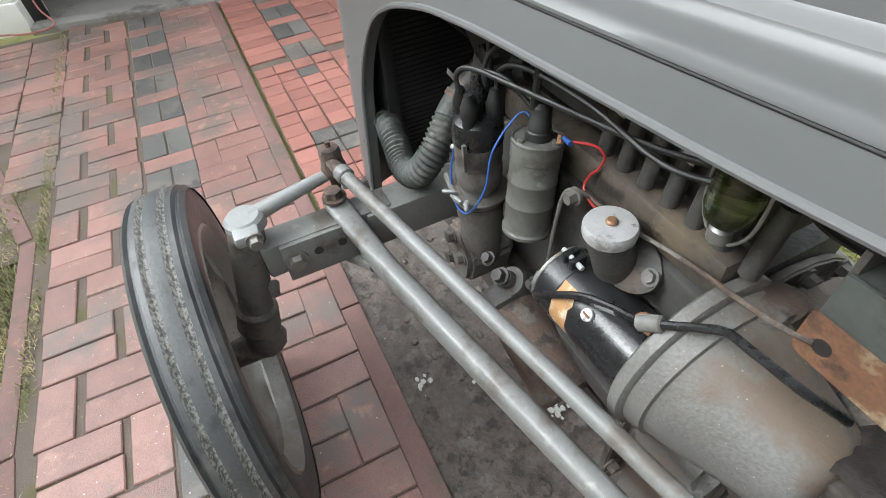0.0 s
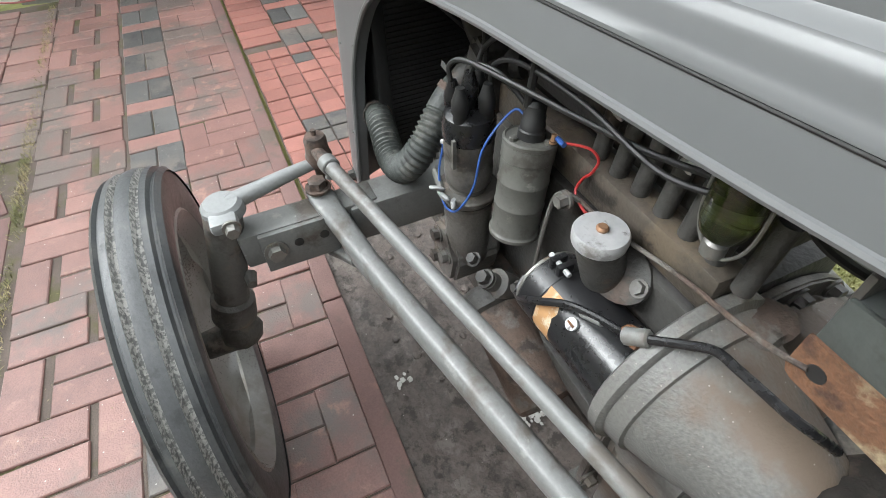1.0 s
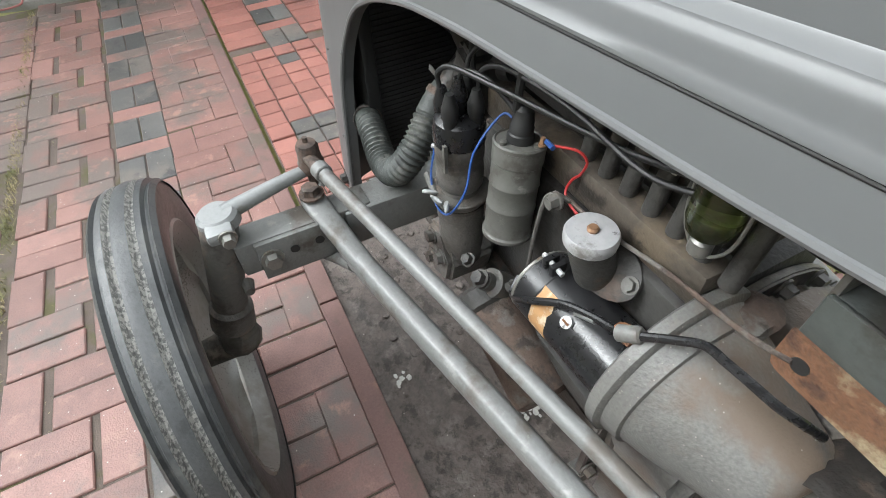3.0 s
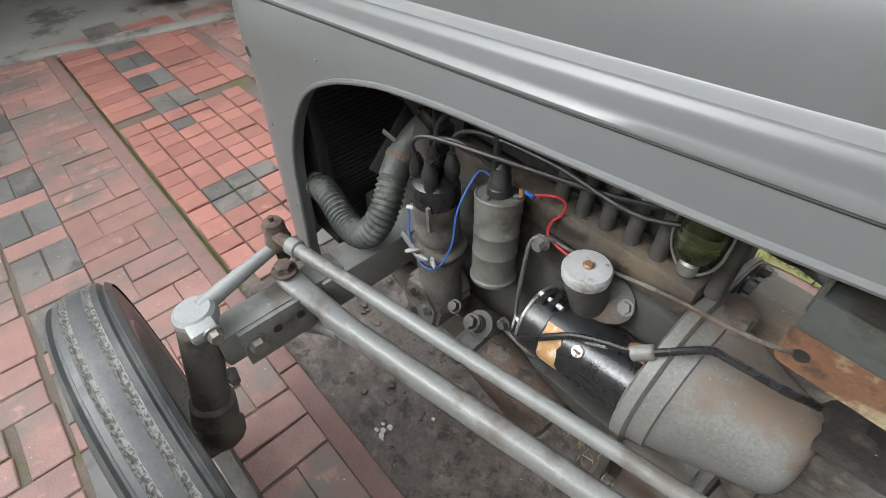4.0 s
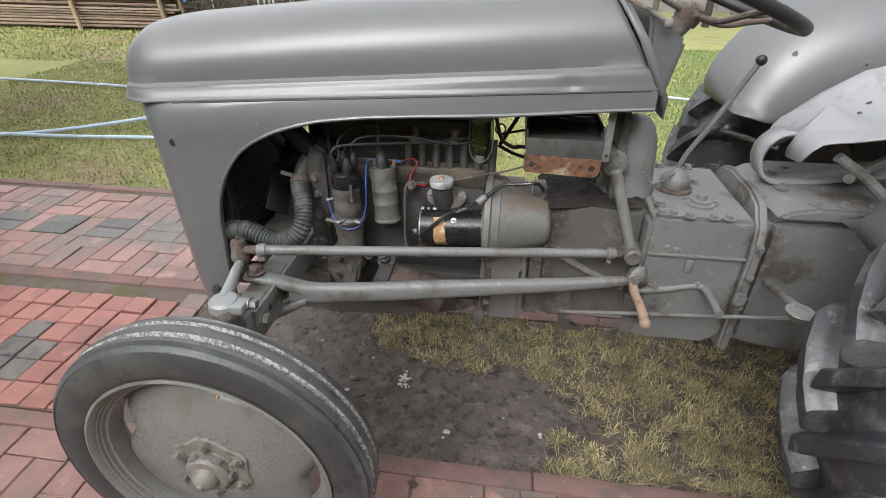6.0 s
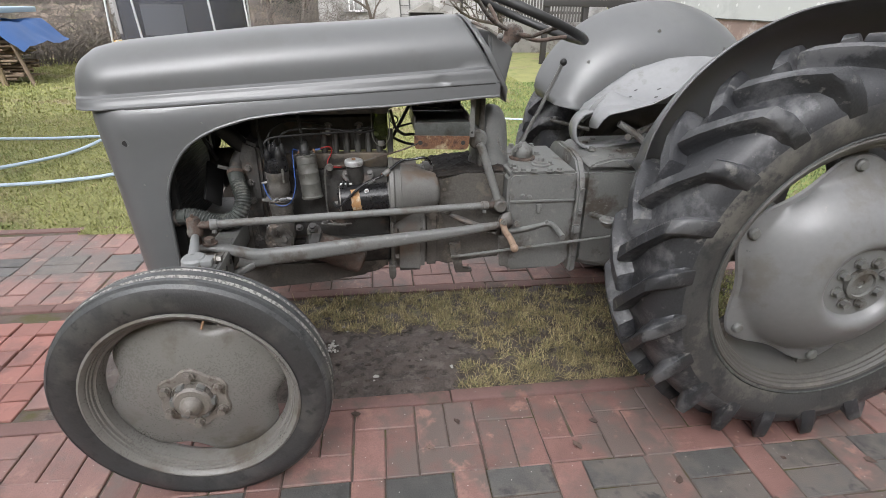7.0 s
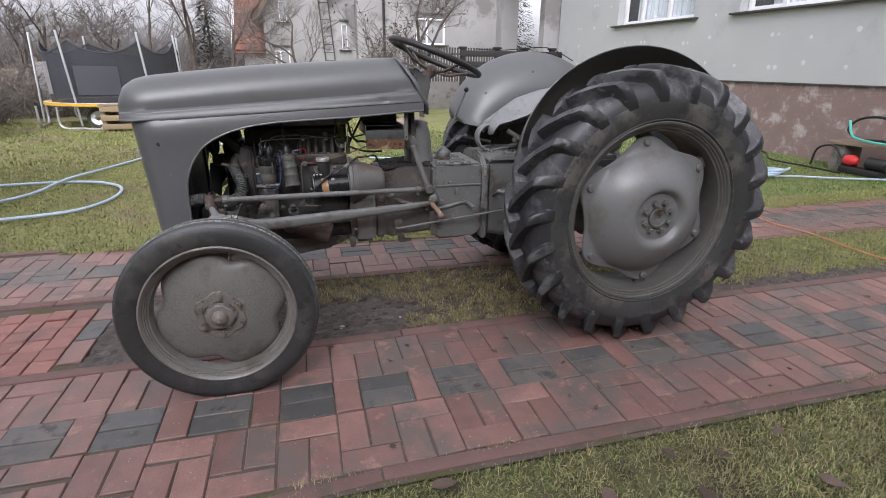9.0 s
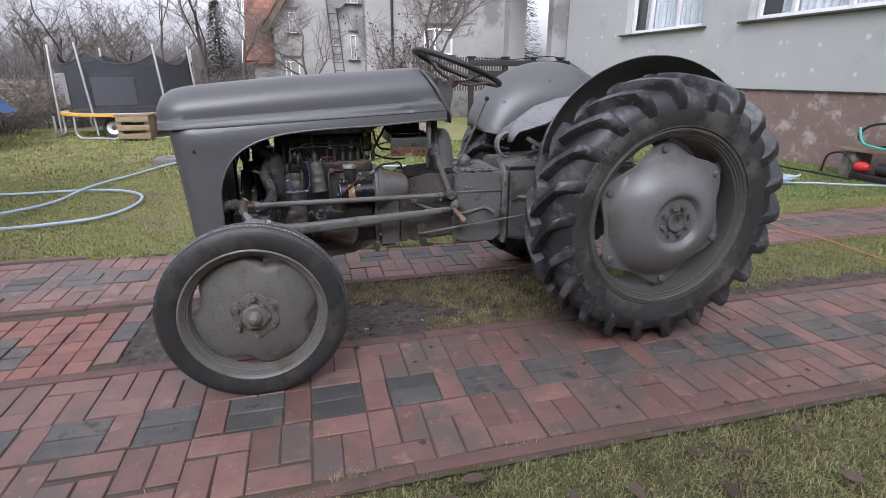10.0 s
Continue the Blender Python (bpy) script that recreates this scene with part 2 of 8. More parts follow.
BLADE_GREEN = mat("fresh_green_blade", (0.135, 0.195, 0.055), 0.6, vary=0.3, scale=1.1, fine=8, bump=0, dirt=(0.19, 0.21, 0.08), dirt_amount=0.35, dirt_scale=1.8, island=0.35)
BLADE_DRY = mat("wilted_grass_blade", (0.32, 0.27, 0.145), 0.7, vary=0.3, scale=3, fine=20, bump=0, dirt=(0.15, 0.15, 0.06), dirt_amount=0.5, dirt_scale=5, island=0.45)
BLADE_MUD = mat("muddy_grass_blade", (0.155, 0.132, 0.072), 0.7, vary=0.35, scale=4, fine=20, bump=0, dirt=(0.075, 0.062, 0.048), dirt_amount=0.5, dirt_scale=6, island=0.6)
NEAR_SOIL = mat("dark_lawn_soil", (0.105, 0.10, 0.045), 0.95, vary=0.45, scale=3, fine=60, bump=0.8, dirt=(0.06, 0.048, 0.032), dirt_amount=0.45, dirt_scale=5, dirt2=(0.15, 0.155, 0.06), dirt2_amount=0.35, dirt2_scale=1.3)
BLADE_STRAW = mat("pale_straw_blade", (0.34, 0.285, 0.155), 0.7, vary=0.3, scale=3, fine=20, bump=0, dirt=(0.20, 0.17, 0.085), dirt_amount=0.45, dirt_scale=5, island=0.6)
LEAF = mat("dry_leaf", (0.105, 0.072, 0.058), 0.75, vary=0.3, scale=30, bump=0.2, rnd=0.4)
CHIP = mat("white_chalk_lump", (0.42, 0.41, 0.385), 0.8, vary=0.2, scale=60, bump=0.3, dirt=(0.2, 0.17, 0.15), dirt_amount=0.35, dirt_scale=60)


# ---------------------------------------------------------------- mesh helpers
def thing(name, at, label, category, group="", kind=""):
    ob = new(name)
    ob.location = at
    ob.empty_display_size = 0.05
    return tagged(ob, label, category, group, kind)


def smooth_by_angle(me, deg=35):
    bm = bmesh.new()
    bm.from_mesh(me)
    lim = math.cos(radians(deg))
    for f in bm.faces:
        f.smooth = True
    for e in bm.edges:
        if len(e.link_faces) == 2:
            e.smooth = e.link_faces[0].normal.dot(e.link_faces[1].normal) > lim
    bm.to_mesh(me)
    bm.free()


def finish(bm, name, material, recalc=True, smooth=35):
    me = bpy.data.meshes.new(name)
    if recalc:
        bmesh.ops.recalc_face_normals(bm, faces=bm.faces[:])
    bm.to_mesh(me)
    bm.free()
    for m in material if isinstance(material, (list, tuple)) else [material]:
        me.materials.append(m)
    if smooth:
        smooth_by_angle(me, smooth)
    return me


def part(name, bm, material, parent, label="", smooth=35):
    """One mesh, in world coordinates, under a thing or a part."""
    ob = new(name, finish(bm, name, material, smooth=smooth) if isinstance(bm, bmesh.types.BMesh) else bm)
    ob.parent = parent
    if parent.parent is None:
        ob.matrix_parent_inverse = Matrix.Translation(parent.location).inverted()
    return tagged(ob, label)


def solo(name, bm, material, label, category, group="", kind="", smooth=35):
    """A thing of one mesh, in world coordinates."""
    ob = new(name, finish(bm, name, material, smooth=smooth))
    return tagged(ob, label, category, group, kind)


def box(x0, x1, y0, y1, z0, z1, bevel=0.0, bm=None, segs=2):
    own = bmesh.new()
    r = bmesh.ops.create_cube(own, size=1)
    bmesh.ops.scale(own, vec=(x1 - x0, y1 - y0, z1 - z0), verts=own.verts)
    bmesh.ops.translate(own, vec=((x0 + x1) / 2, (y0 + y1) / 2, (z0 + z1) / 2), verts=own.verts)
    if bevel:
        bmesh.ops.bevel(own, geom=own.edges[:], offset=bevel, segments=segs, affect="EDGES", profile=0.5)
    return merge(bm, own)


def merge(bm, own):
    if bm is None:
        return own
    me = bpy.data.meshes.new("tmp")
    own.to_mesh(me)
    own.free()
    bm.from_mesh(me)
    bpy.data.meshes.remove(me)
    return bm


def moved(bm, m):
    bmesh.ops.transform(bm, matrix=m, verts=bm.verts)
    return bm


def along(a, b):
    """The turn and place that lay the z axis from a towards b."""
    a, b = Vector(a), Vector(b)
    return Matrix.Translation(a) @ (b - a).to_track_quat("Z", "Y").to_matrix().to_4x4()


def rod(a, b, r0, r1=None, seg=16, bm=None, cap=True, bevel=0.0):
    """A round bar from a to b."""
    r1 = r0 if r1 is None else r1
    length = (Vector(b) - Vector(a)).length
    own = bmesh.new()
    rings = [(r0, 0.0), (r1, length)]
    if bevel:
        rings = [(r0 - bevel, 0), (r0, bevel), (r1, length - bevel), (r1 - bevel, length)]
    return merge(bm, moved(turned(rings, seg, cap=cap, bm=own), along(a, b)))


def turned(rings, seg=24, bm=None, cap=True, closed=False):
    """A body of revolution about z from (radius, height) pairs."""
    own = bmesh.new() if bm is None else bm
    loops = []
    for r, h in rings:
        loops.append([own.verts.new((r * math.cos(2 * math.pi * i / seg), r * math.sin(2 * math.pi * i / seg), h)) for i in range(seg)])
    pairs = list(zip(loops, loops[1:]))
    if closed:
        pairs.append((loops[-1], loops[0]))
    for p, q in pairs:
        for i in range(seg):
            j = (i + 1) % seg
            own.faces.new((p[i], p[j], q[j], q[i]))
    if cap and not closed:
        own.faces.new(loops[0][::-1])
        own.faces.new(loops[-1])
    return own


def nut(at, axis, r=0.01, h=0.008, bm=None, washer=True):
    """A hexagonal bolt head on a washer."""
    own = bmesh.new()
    a = Vector(at)
    d = Vector(axis).normalized()
    if washer:
        rod(a, a + d * h * 0.3, r * 1.35, seg=14, bm=own)
    rod(a + d * h * 0.25, a + d * h * 1.25, r, r * 0.94, seg=6, bm=own)
    return merge(bm, own)


def spline(pts, n=8):
    """Catmull-Rom points through pts."""
    p = [Vector(q) for q in pts]
    p = [2 * p[0] - p[1]] + p + [2 * p[-1] - p[-2]]
    out = []
    for i in range(1, len(p) - 2):
        for k in range(n):
            t = k / n
            out.append(0.5 * (2 * p[i] + (p[i + 1] - p[i - 1]) * t + (2 * p[i - 1] - 5 * p[i] + 4 * p[i + 1] - p[i + 2]) * t * t
                              + (3 * p[i] - p[i - 1] - 3 * p[i + 1] + p[i + 2]) * t ** 3))
    out.append(p[-2])
    return out


def tube(pts, r, seg=10, n=8, bm=None, cap=True, radii=None):
    """A pipe or cable along a smooth line through pts."""
    line = spline(pts, n) if n > 1 else [Vector(q) for q in pts]
    own = bmesh.new()
    ref = None
    loops = []
    for i, c in enumerate(line):
        d = (line[min(i + 1, len(line) - 1)] - line[max(i - 1, 0)]).normalized()
        if ref is None:
            ref = d.orthogonal().normalized()
        ref = (ref - d * ref.dot(d)).normalized()
        side = d.cross(ref)
        rr = radii(i / (len(line) - 1)) if radii else r
        loops.append([own.verts.new(c + rr * (math.cos(2 * math.pi * k / seg) * ref + math.sin(2 * math.pi * k / seg) * side)) for k in range(seg)])
    for p, q in zip(loops, loops[1:]):
        for k in range(seg):
            j = (k + 1) % seg
            own.faces.new((p[k], p[j], q[j], q[k]))
    if cap:
        own.faces.new(loops[0][::-1])
        own.faces.new(loops[-1])
    return merge(bm, own)


def prism(outline, y0, y1, bm=None, bevel=0.0):
    """An (x, z) outline given depth from y0 to y1."""
    own = bmesh.new()
    a = [own.verts.new((x, y0, z)) for x, z in outline]
    b = [own.verts.new((x, y1, z)) for x, z in outline]
    own.faces.new(a)
    own.faces.new(b[::-1])
    for i in range(len(a)):
        j = (i + 1) % len(a)
        own.faces.new((a[j], a[i], b[i], b[j]))
    if bevel:
        bmesh.ops.bevel(own, geom=own.edges[:], offset=bevel, segments=2, affect="EDGES")
    return merge(bm, own)


def lerp(table, x):
    xs, ys = zip(*table)
    return float(np.interp(x, xs, ys))


def lump(r, at, rough=0.25, squash=(1, 1, 1), sub=2, bm=None, seed=0):
    own = bmesh.new()
    bmesh.ops.create_icosphere(own, subdivisions=sub, radius=r)
    for v in own.verts:
        v.co *= 1 + rough * noise.noise(v.co * (1.6 / r) + Vector((seed * 7.3, seed * 1.7, 0)))
        v.co = Vector((v.co.x * squash[0], v.co.y * squash[1], v.co.z * squash[2])) + Vector(at)
    return merge(bm, own)


def loft(sections, seg=20, power=1.0, bm=None):
    """A bar along x through (centre, half width, half height) sections of rounded outline."""
    own = bmesh.new()
    loops = []
    for c, w, h in sections:
        loop = []
        for i in range(seg):
            a = 2 * math.pi * i / seg
            u, v = math.cos(a), math.sin(a)
            loop.append(own.verts.new(Vector(c) + Vector((0, w * math.copysign(abs(u) ** power, u), h * math.copysign(abs(v) ** power, v)))))
        loops.append(loop)
    for p, q in zip(loops, loops[1:]):
        for i in range(seg):
            j = (i + 1) % seg
            own.faces.new((p[i], p[j], q[j], q[i]))
    own.faces.new(loops[0][::-1])
    own.faces.new(loops[-1])
    return merge(bm, own)


def prism_x(outline, x0, x1, bm=None, bevel=0.0):
    """A (y, z) outline given depth from x0 to x1."""
    own = bmesh.new()
    a = [own.verts.new((x0, y, z)) for y, z in outline]
    b = [own.verts.new((x1, y, z)) for y, z in outline]
    own.faces.new(a)
    own.faces.new(b[::-1])
    for i in range(len(a)):
        j = (i + 1) % len(a)
        own.faces.new((a[j], a[i], b[i], b[j]))
    if bevel:
        bmesh.ops.bevel(own, geom=own.edges[:], offset=bevel, segments=2, affect="EDGES")
    return merge(bm, own)

# ---------------------------------------------------------------- ground
bm = bmesh.new()
bmesh.ops.create_grid(bm, x_segments=60, y_segments=60, size=1)
for v in bm.verts:
    f = lambda t: (abs(t) ** 3) * 400 * (1 if t > 0 else -1) + t * 14
    x, y = f(v.co.x), f(v.co.y)
    v.co = Vector((x, y, -0.036 + 0.005 * noise.noise(Vector((x * 0.5, y * 0.5, 0)))))
solo("ground", bm, LAWN, "patchy winter lawn reaching away behind the tractor", "lawn", kind="structure")


def sheet(x0, x1, y0, y1, z, nx, ny, amp, freq, edge=0.0):
    bm = bmesh.new()
    rows = []
    for i in range(nx + 1):
        row = []
        for j in range(ny + 1):
            x, y = x0 + (x1 - x0) * i / nx, y0 + (y1 - y0) * j / ny
            h = amp * noise.fractal(Vector((x * freq, y * freq, 3.1)), 0.9, 2.1, 4)
            row.append(bm.verts.new((x, y, z + h)))
        rows.append(row)
    for p, q in zip(rows, rows[1:]):
        for j in range(ny):
            bm.faces.new((p[j], q[j], q[j + 1], p[j + 1]))
    return bm


solo("soil_strip", sheet(-0.66, 7.4, -0.322, 0.40, -0.009, 560, 74, 0.012, 14), SOIL, "bare trodden soil strip between the two brick paths", "soil", kind="structure")
solo("lawn_soil_near", sheet(-3.2, 9.0, -6.9, -1.242, -0.022, 160, 80, 0.008, 6), NEAR_SOIL, "dark soil under the thin lawn beside the path", "soil", kind="structure")

# ---------------------------------------------------------------- the tractor
tractor = thing("tractor", (0.9, CY, 0.0), "old grey farm tractor with its engine open, beside brick paths", "tractor")


def bead_half(x):
    """Half the hood's width at the bead."""
    return 0.189 - 0.0427 * x


def side_half(x, z):
    """Half the tractor's width at the cowl: the sheet leans in towards the bead."""
    low = lerp([(-0.28, 0.246), (-0.22, 0.243), (0.37, 0.214), (0.9, 0.172)], x)
    f = min(1.0, max(0.0, (z - 0.93) / (crease_z(x) - 0.93)))
    return low - (low - bead_half(x) - 0.011) * f ** 2


HOOD_TOP = [(-0.375, 1.04), (-0.365, 1.092), (-0.345, 1.125), (-0.31, 1.147), (-0.26, 1.160), (0.15, 1.202), (0.77, 1.239), (0.95, 1.241)]
NOSE = [(-0.375, 0.41), (-0.365, 0.638), (-0.345, 0.81), (-0.31, 0.926), (-0.27, 1.0), (0.9, 1.0)]


def seam_z(x):
    return 0.9895 + (x + 0.27) * 0.053


def crease_z(x):
    return 1.0401 + x * 0.0622


def hood_end(z):
    return 0.885 - max(0.0, z - 1.06) * 0.66


def build_hood():
    bm = bmesh.new()
    xs = [-0.375, -0.372, -0.365, -0.355, -0.345, -0.328, -0.31, -0.29, -0.27, -0.24] + [-0.2 + 0.06 * i for i in range(17)] + [0.80, 0.84, 0.87, 0.885]
    xs = sorted(set(xs + [0.64 + 0.01 * i for i in range(13)]))
    rows = []
    for x in xs:
        k = lerp(NOSE, x)
        w, top, cr, se = bead_half(x) * k, lerp(HOOD_TOP, x), crease_z(x), seam_z(x)
        side = lambda z: side_half(x, z) * k
        pts = []
        n = 12
        for i in range(n + 1):
            a = math.pi / 2 * i / n
            p = 2.0 / 3.1
            yy = w * (math.sin(a) ** p)
            zz = cr + 0.006 + (top - cr - 0.006) * (math.cos(a) ** (2.0 / 2.1))
            pts.append((yy, zz))
        # the bead along the side, then the flat down to the seam
        pts += [(w + 0.002, cr + 0.0035), (w + 0.008, cr + 0.0005), (w + 0.0115, cr - 0.0018), (w + 0.0126, cr - 0.005)]
        pts += [(side(z) + 0.0018, z) for z in [cr - 0.009 + (se + 0.007 - cr + 0.009) * q / 5 for q in range(5)]]
        pts += [(side(se) + 0.0030, se + 0.006), (side(se) + 0.0032, se + 0.0030), (side(se) - 0.001, se + 0.0026)]
        row = []
        full = [(-y, z) for y, z in pts[::-1]] + pts[1:]
        for y, z in full:
            k = x
            if x > 0.5:
                k = 0.5 + (x - 0.5) * (hood_end(z) - 0.5) / (0.885 - 0.5)
            row.append(bm.verts.new((k, CY + y, z)))
        rows.append(row)
    for p, q in zip(rows, rows[1:]):
        for i in range(len(p) - 1):
            bm.faces.new((p[i], p[i + 1], q[i + 1], q[i]))
    bm.faces.new(rows[0])
    return bm


def dented(bm):
    """The small dent over the battery box and slight waves in the sheet."""
    for v in bm.verts:
        d = math.hypot(v.co.x - 0.70, (v.co.z - 1.058) * 1.3)
        if d < 0.03 and v.co.y < 0:
            v.co.y += 0.0045 * (1 - (d / 0.03) ** 2) ** 2
        if v.co.z > 1.07:
            v.co.z += 0.0008 * noise.noise(v.co * 5 + Vector((9, 0, 0)))
    return bm


hood = part("hood", dented(build_hood()), PAINT, tractor, "smooth grey hood with a raised bead and a dent")
sol = hood.modifiers.new("thickness", "SOLIDIFY")
sol.thickness, sol.offset = 0.003, -1

ARCH = [(-0.1335, 0.70), (-0.130, 0.735), (-0.122, 0.768), (-0.108, 0.805), (-0.088, 0.841), (-0.058, 0.878), (-0.02, 0.907), (0.02, 0.927), (0.058, 0.942), (0.132, 0.961), (0.2, 0.970), (0.278, 0.977), (0.42, 0.984), (0.572, 0.990), (0.796, 1.006), (0.886, 1.011)]


def flare(z):
    return 0.03 * min(1.0, max(0.0, (0.86 - z) / 0.34))


def skin(u, z, s):
    """A place on the cowl: u runs forward along the side and on round the nose."""
    front = -0.275 + 0.10 * max(0.0, 0.99 - z)
    edge = front + 0.07
    if u > edge:
        x, o = u, side_half(u, z)
    else:
        a = min(1.0, (edge - u) / 0.36) * math.pi / 2
        w = side_half(edge, z)
        x = edge - 0.125 * math.sin(a) ** 0.9
        o = w * max(0.0, math.cos(a)) ** 0.45
    return Vector((x, CY + s * (o + flare(z) * min(1, o / 0.15)), z))


def build_cowl(s):
    bm = bmesh.new()
    us = [-0.205 - 0.36 * (1 - i / 30) for i in range(30)] + [-0.205, -0.185, -0.16, -0.145, -0.134] + [p[0] for p in ARCH] + [0.34, 0.5, 0.65, 0.72]
    us = sorted(set(us))
    for piece in ([u for u in us if u <= -0.134], [-0.134] + [u for u in us if u > -0.134]):
        front = piece[-1] <= -0.134
        cols = []
        for u in piece:
            z0, z1 = lerp(ARCH, max(u, -0.1335)), seam_z(max(u, -0.27)) + 0.003
            levels = [z0 + (z1 - z0) * k / 10 for k in range(11)]
            if front:
                levels = [0.43 + (z0 - 0.43) * k / 6 for k in range(6)] + levels
            cols.append([bm.verts.new(skin(u, z, s)) for z in levels])
        for p, q in zip(cols, cols[1:]):
            for k in range(len(p) - 1):
                bm.faces.new((p[k], q[k], q[k + 1], p[k + 1]))
    bmesh.ops.remove_doubles(bm, verts=bm.verts[:], dist=0.0003)
    return bm


for s in (-1, 1):
    cowl = part("cowl_side", build_cowl(s), PAINT, tractor, "flat grey side panel cut out in an arch over the engine")
    sol = cowl.modifiers.new("thickness", "SOLIDIFY")
    sol.thickness, sol.offset = 0.004, 0
    cowl.modifiers.new("even_shading", "WEIGHTED_NORMAL")
    lip = [skin(-0.134, 0.43 + 0.045 * k, s) for k in range(6)] + [skin(u, z, s) for u, z in ARCH]
    lip = [p + Vector((-0.002, s * 0.001, 0.002)) for p in lip]
    part("rolled_edge", tube(lip, 0.0045, seg=8, n=3), PAINT, cowl)
    # inward flange behind the arch
    fl = bmesh.new()
    prev = None
    for p in spline(lip, 3):
        a, b = fl.verts.new(p), fl.verts.new(p + Vector((0, -s * 0.02, 0)))
        if prev:
            fl.faces.new((prev[0], a, b, prev[1]))
        prev = (a, b)
    part("flange", fl, PAINT, cowl)
    hole = skin(-0.224, 0.902, s)
    part("hole_ring", moved(turned([(0.0105, 0), (0.0125, 0.0025), (0.0095, 0.003), (0.0085, 0.001)], 20, cap=False, closed=True), along(hole, hole + Vector((0, s, 0)))), PAINT, cowl)
    part("hole", moved(turned([(0.0088, 0.0022), (0.0002, 0.0024)], 20, cap=False), along(hole, hole + Vector((0, s, 0)))), BLACKMAT, cowl, "dark open bolt hole")
    p = skin(-0.19, 0.50, s)
    part("cowl_bolt", nut(p, (0, s, 0), 0.0115, 0.012), ENGINE, cowl, "dark hexagon bolt")
    for u, z, r in ((-0.12, 0.80, 0.004), (-0.155, 0.62, 0.004), (-0.19, 0.78, 0.003), (0.0, 0.955, 0.003)):
        p = skin(u, z, s)
        part("rivet", rod(p, p + Vector((0, s * 0.004, 0)), r, r * 0.7, seg=10), PAINT_OLD, cowl)

# a black line along the seam draws the shade of its open gap
for s in (-1, 1):
    line = [(x, CY + s * (side_half(x, seam_z(x)) + 0.0016), seam_z(x) + 0.0010) for x in [-0.20 + 0.107 * k for k in range(11)]]
    part("seam_shade", tube(line, 0.0019, seg=8, n=2), BLACKMAT, tractor, "thin black line for the shade in the hood seam gap")

# dash shroud closing the hood's rear
bm = bmesh.new()
prev = None
for i in range(25):
    a = -1 + 2 * i / 24
    w = 0.172
    oz = (1 - abs(a) ** 3.2) ** (1 / 2.4)
    top_z = 1.04 + 0.198 * oz
    y = CY + w * a
    r = []
    for z, push in ((top_z, 0.0), (top_z + 0.004, 0.009), (top_z - 0.004, 0.020)):
        r.append(bm.verts.new((hood_end(z) + push + 0.004, y, z)))
    low = 0.995
    r.append(bm.verts.new((hood_end(max(low, 1.0)) + 0.022, y, low)))
    if prev:
        for k in range(3):
            bm.faces.new((prev[k], r[k], r[k + 1], prev[k + 1]))
    prev = r
dash = part("dash_panel", bm, PAINT, tractor, "grey sheet dash panel with a rounded edge")
sol = dash.modifiers.new("thickness", "SOLIDIFY")
sol.thickness = 0.004

# radiator behind the nose
rad = part("radiator", box(-0.20, -0.135, CY - 0.205, CY + 0.205, 0.52, 0.965, 0.006), BLACKMAT, tractor, "dusty black finned radiator core")
fin = part("fin", box(-0.134, -0.1315, CY - 0.185, CY + 0.185, 0.545, 0.5530), BLACKMAT, rad)
for k in range(1, 42):
    f = new("fin", fin.data)
    f.parent = rad
    f.location = (0, 0, 0.0097 * k)
part("side_frame", box(-0.21, -0.12, CY - 0.212, CY - 0.186, 0.5, 0.97, 0.004), BLACKMAT, rad)
part("side_frame", box(-0.21, -0.12, CY + 0.186, CY + 0.212, 0.5, 0.97, 0.004), BLACKMAT, rad)
part("top_tank", box(-0.215, -0.115, CY - 0.2, CY + 0.2, 0.955, 1.03, 0.012), ENGINE, rad)

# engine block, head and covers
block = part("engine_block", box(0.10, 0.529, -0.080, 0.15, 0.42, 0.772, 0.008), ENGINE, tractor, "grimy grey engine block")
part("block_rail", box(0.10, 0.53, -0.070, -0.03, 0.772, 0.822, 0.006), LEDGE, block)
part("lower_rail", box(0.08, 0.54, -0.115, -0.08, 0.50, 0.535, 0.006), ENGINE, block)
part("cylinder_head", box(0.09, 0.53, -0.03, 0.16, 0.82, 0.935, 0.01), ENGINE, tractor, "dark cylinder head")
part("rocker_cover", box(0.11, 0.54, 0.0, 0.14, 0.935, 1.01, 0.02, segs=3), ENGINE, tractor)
for k in range(7):
    x = 0.325 + 0.036 * k
    part("pushrod_tube", rod((x, -0.052, 0.815), (x, -0.040, 0.895), 0.0105, seg=12), ENGINE, block)
for x in (0.34, 0.44, 0.50):
    plug = part("spark_plug", rod((x, -0.055, 0.885), (x, -0.025, 0.905), 0.009, 0.007, seg=10), CHIP, tractor, "white ceramic spark plug")
    part("plug_nut", nut((x, -0.03, 0.903), (0, 1, 0.4), 0.011, 0.01), STEEL, plug)
part("manifold", tube([(0.12, 0.0, 0.99), (0.2, -0.05, 0.975), (0.35, -0.055, 0.972), (0.5, -0.05, 0.975), (0.56, 0.0, 0.99)], 0.026, seg=12), CASTING, tractor)
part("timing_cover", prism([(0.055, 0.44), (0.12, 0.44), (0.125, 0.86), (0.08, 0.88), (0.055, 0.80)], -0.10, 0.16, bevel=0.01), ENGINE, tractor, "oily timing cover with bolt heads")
for y, z in ((-0.10, 0.74), (-0.10, 0.68), (-0.10, 0.60), (-0.10, 0.54), (-0.10, 0.79)):
    part("cover_bolt", nut((0.085, y, z), (0, -1, 0), 0.009, 0.008), CASTING, tractor)
sump_outline = [(-0.10, 0.44), (0.53, 0.44), (0.53, 0.402), (0.475, 0.400), (0.445, 0.368), (0.30, 0.352), (0.08, 0.338), (-0.06, 0.338), (-0.10, 0.36)]
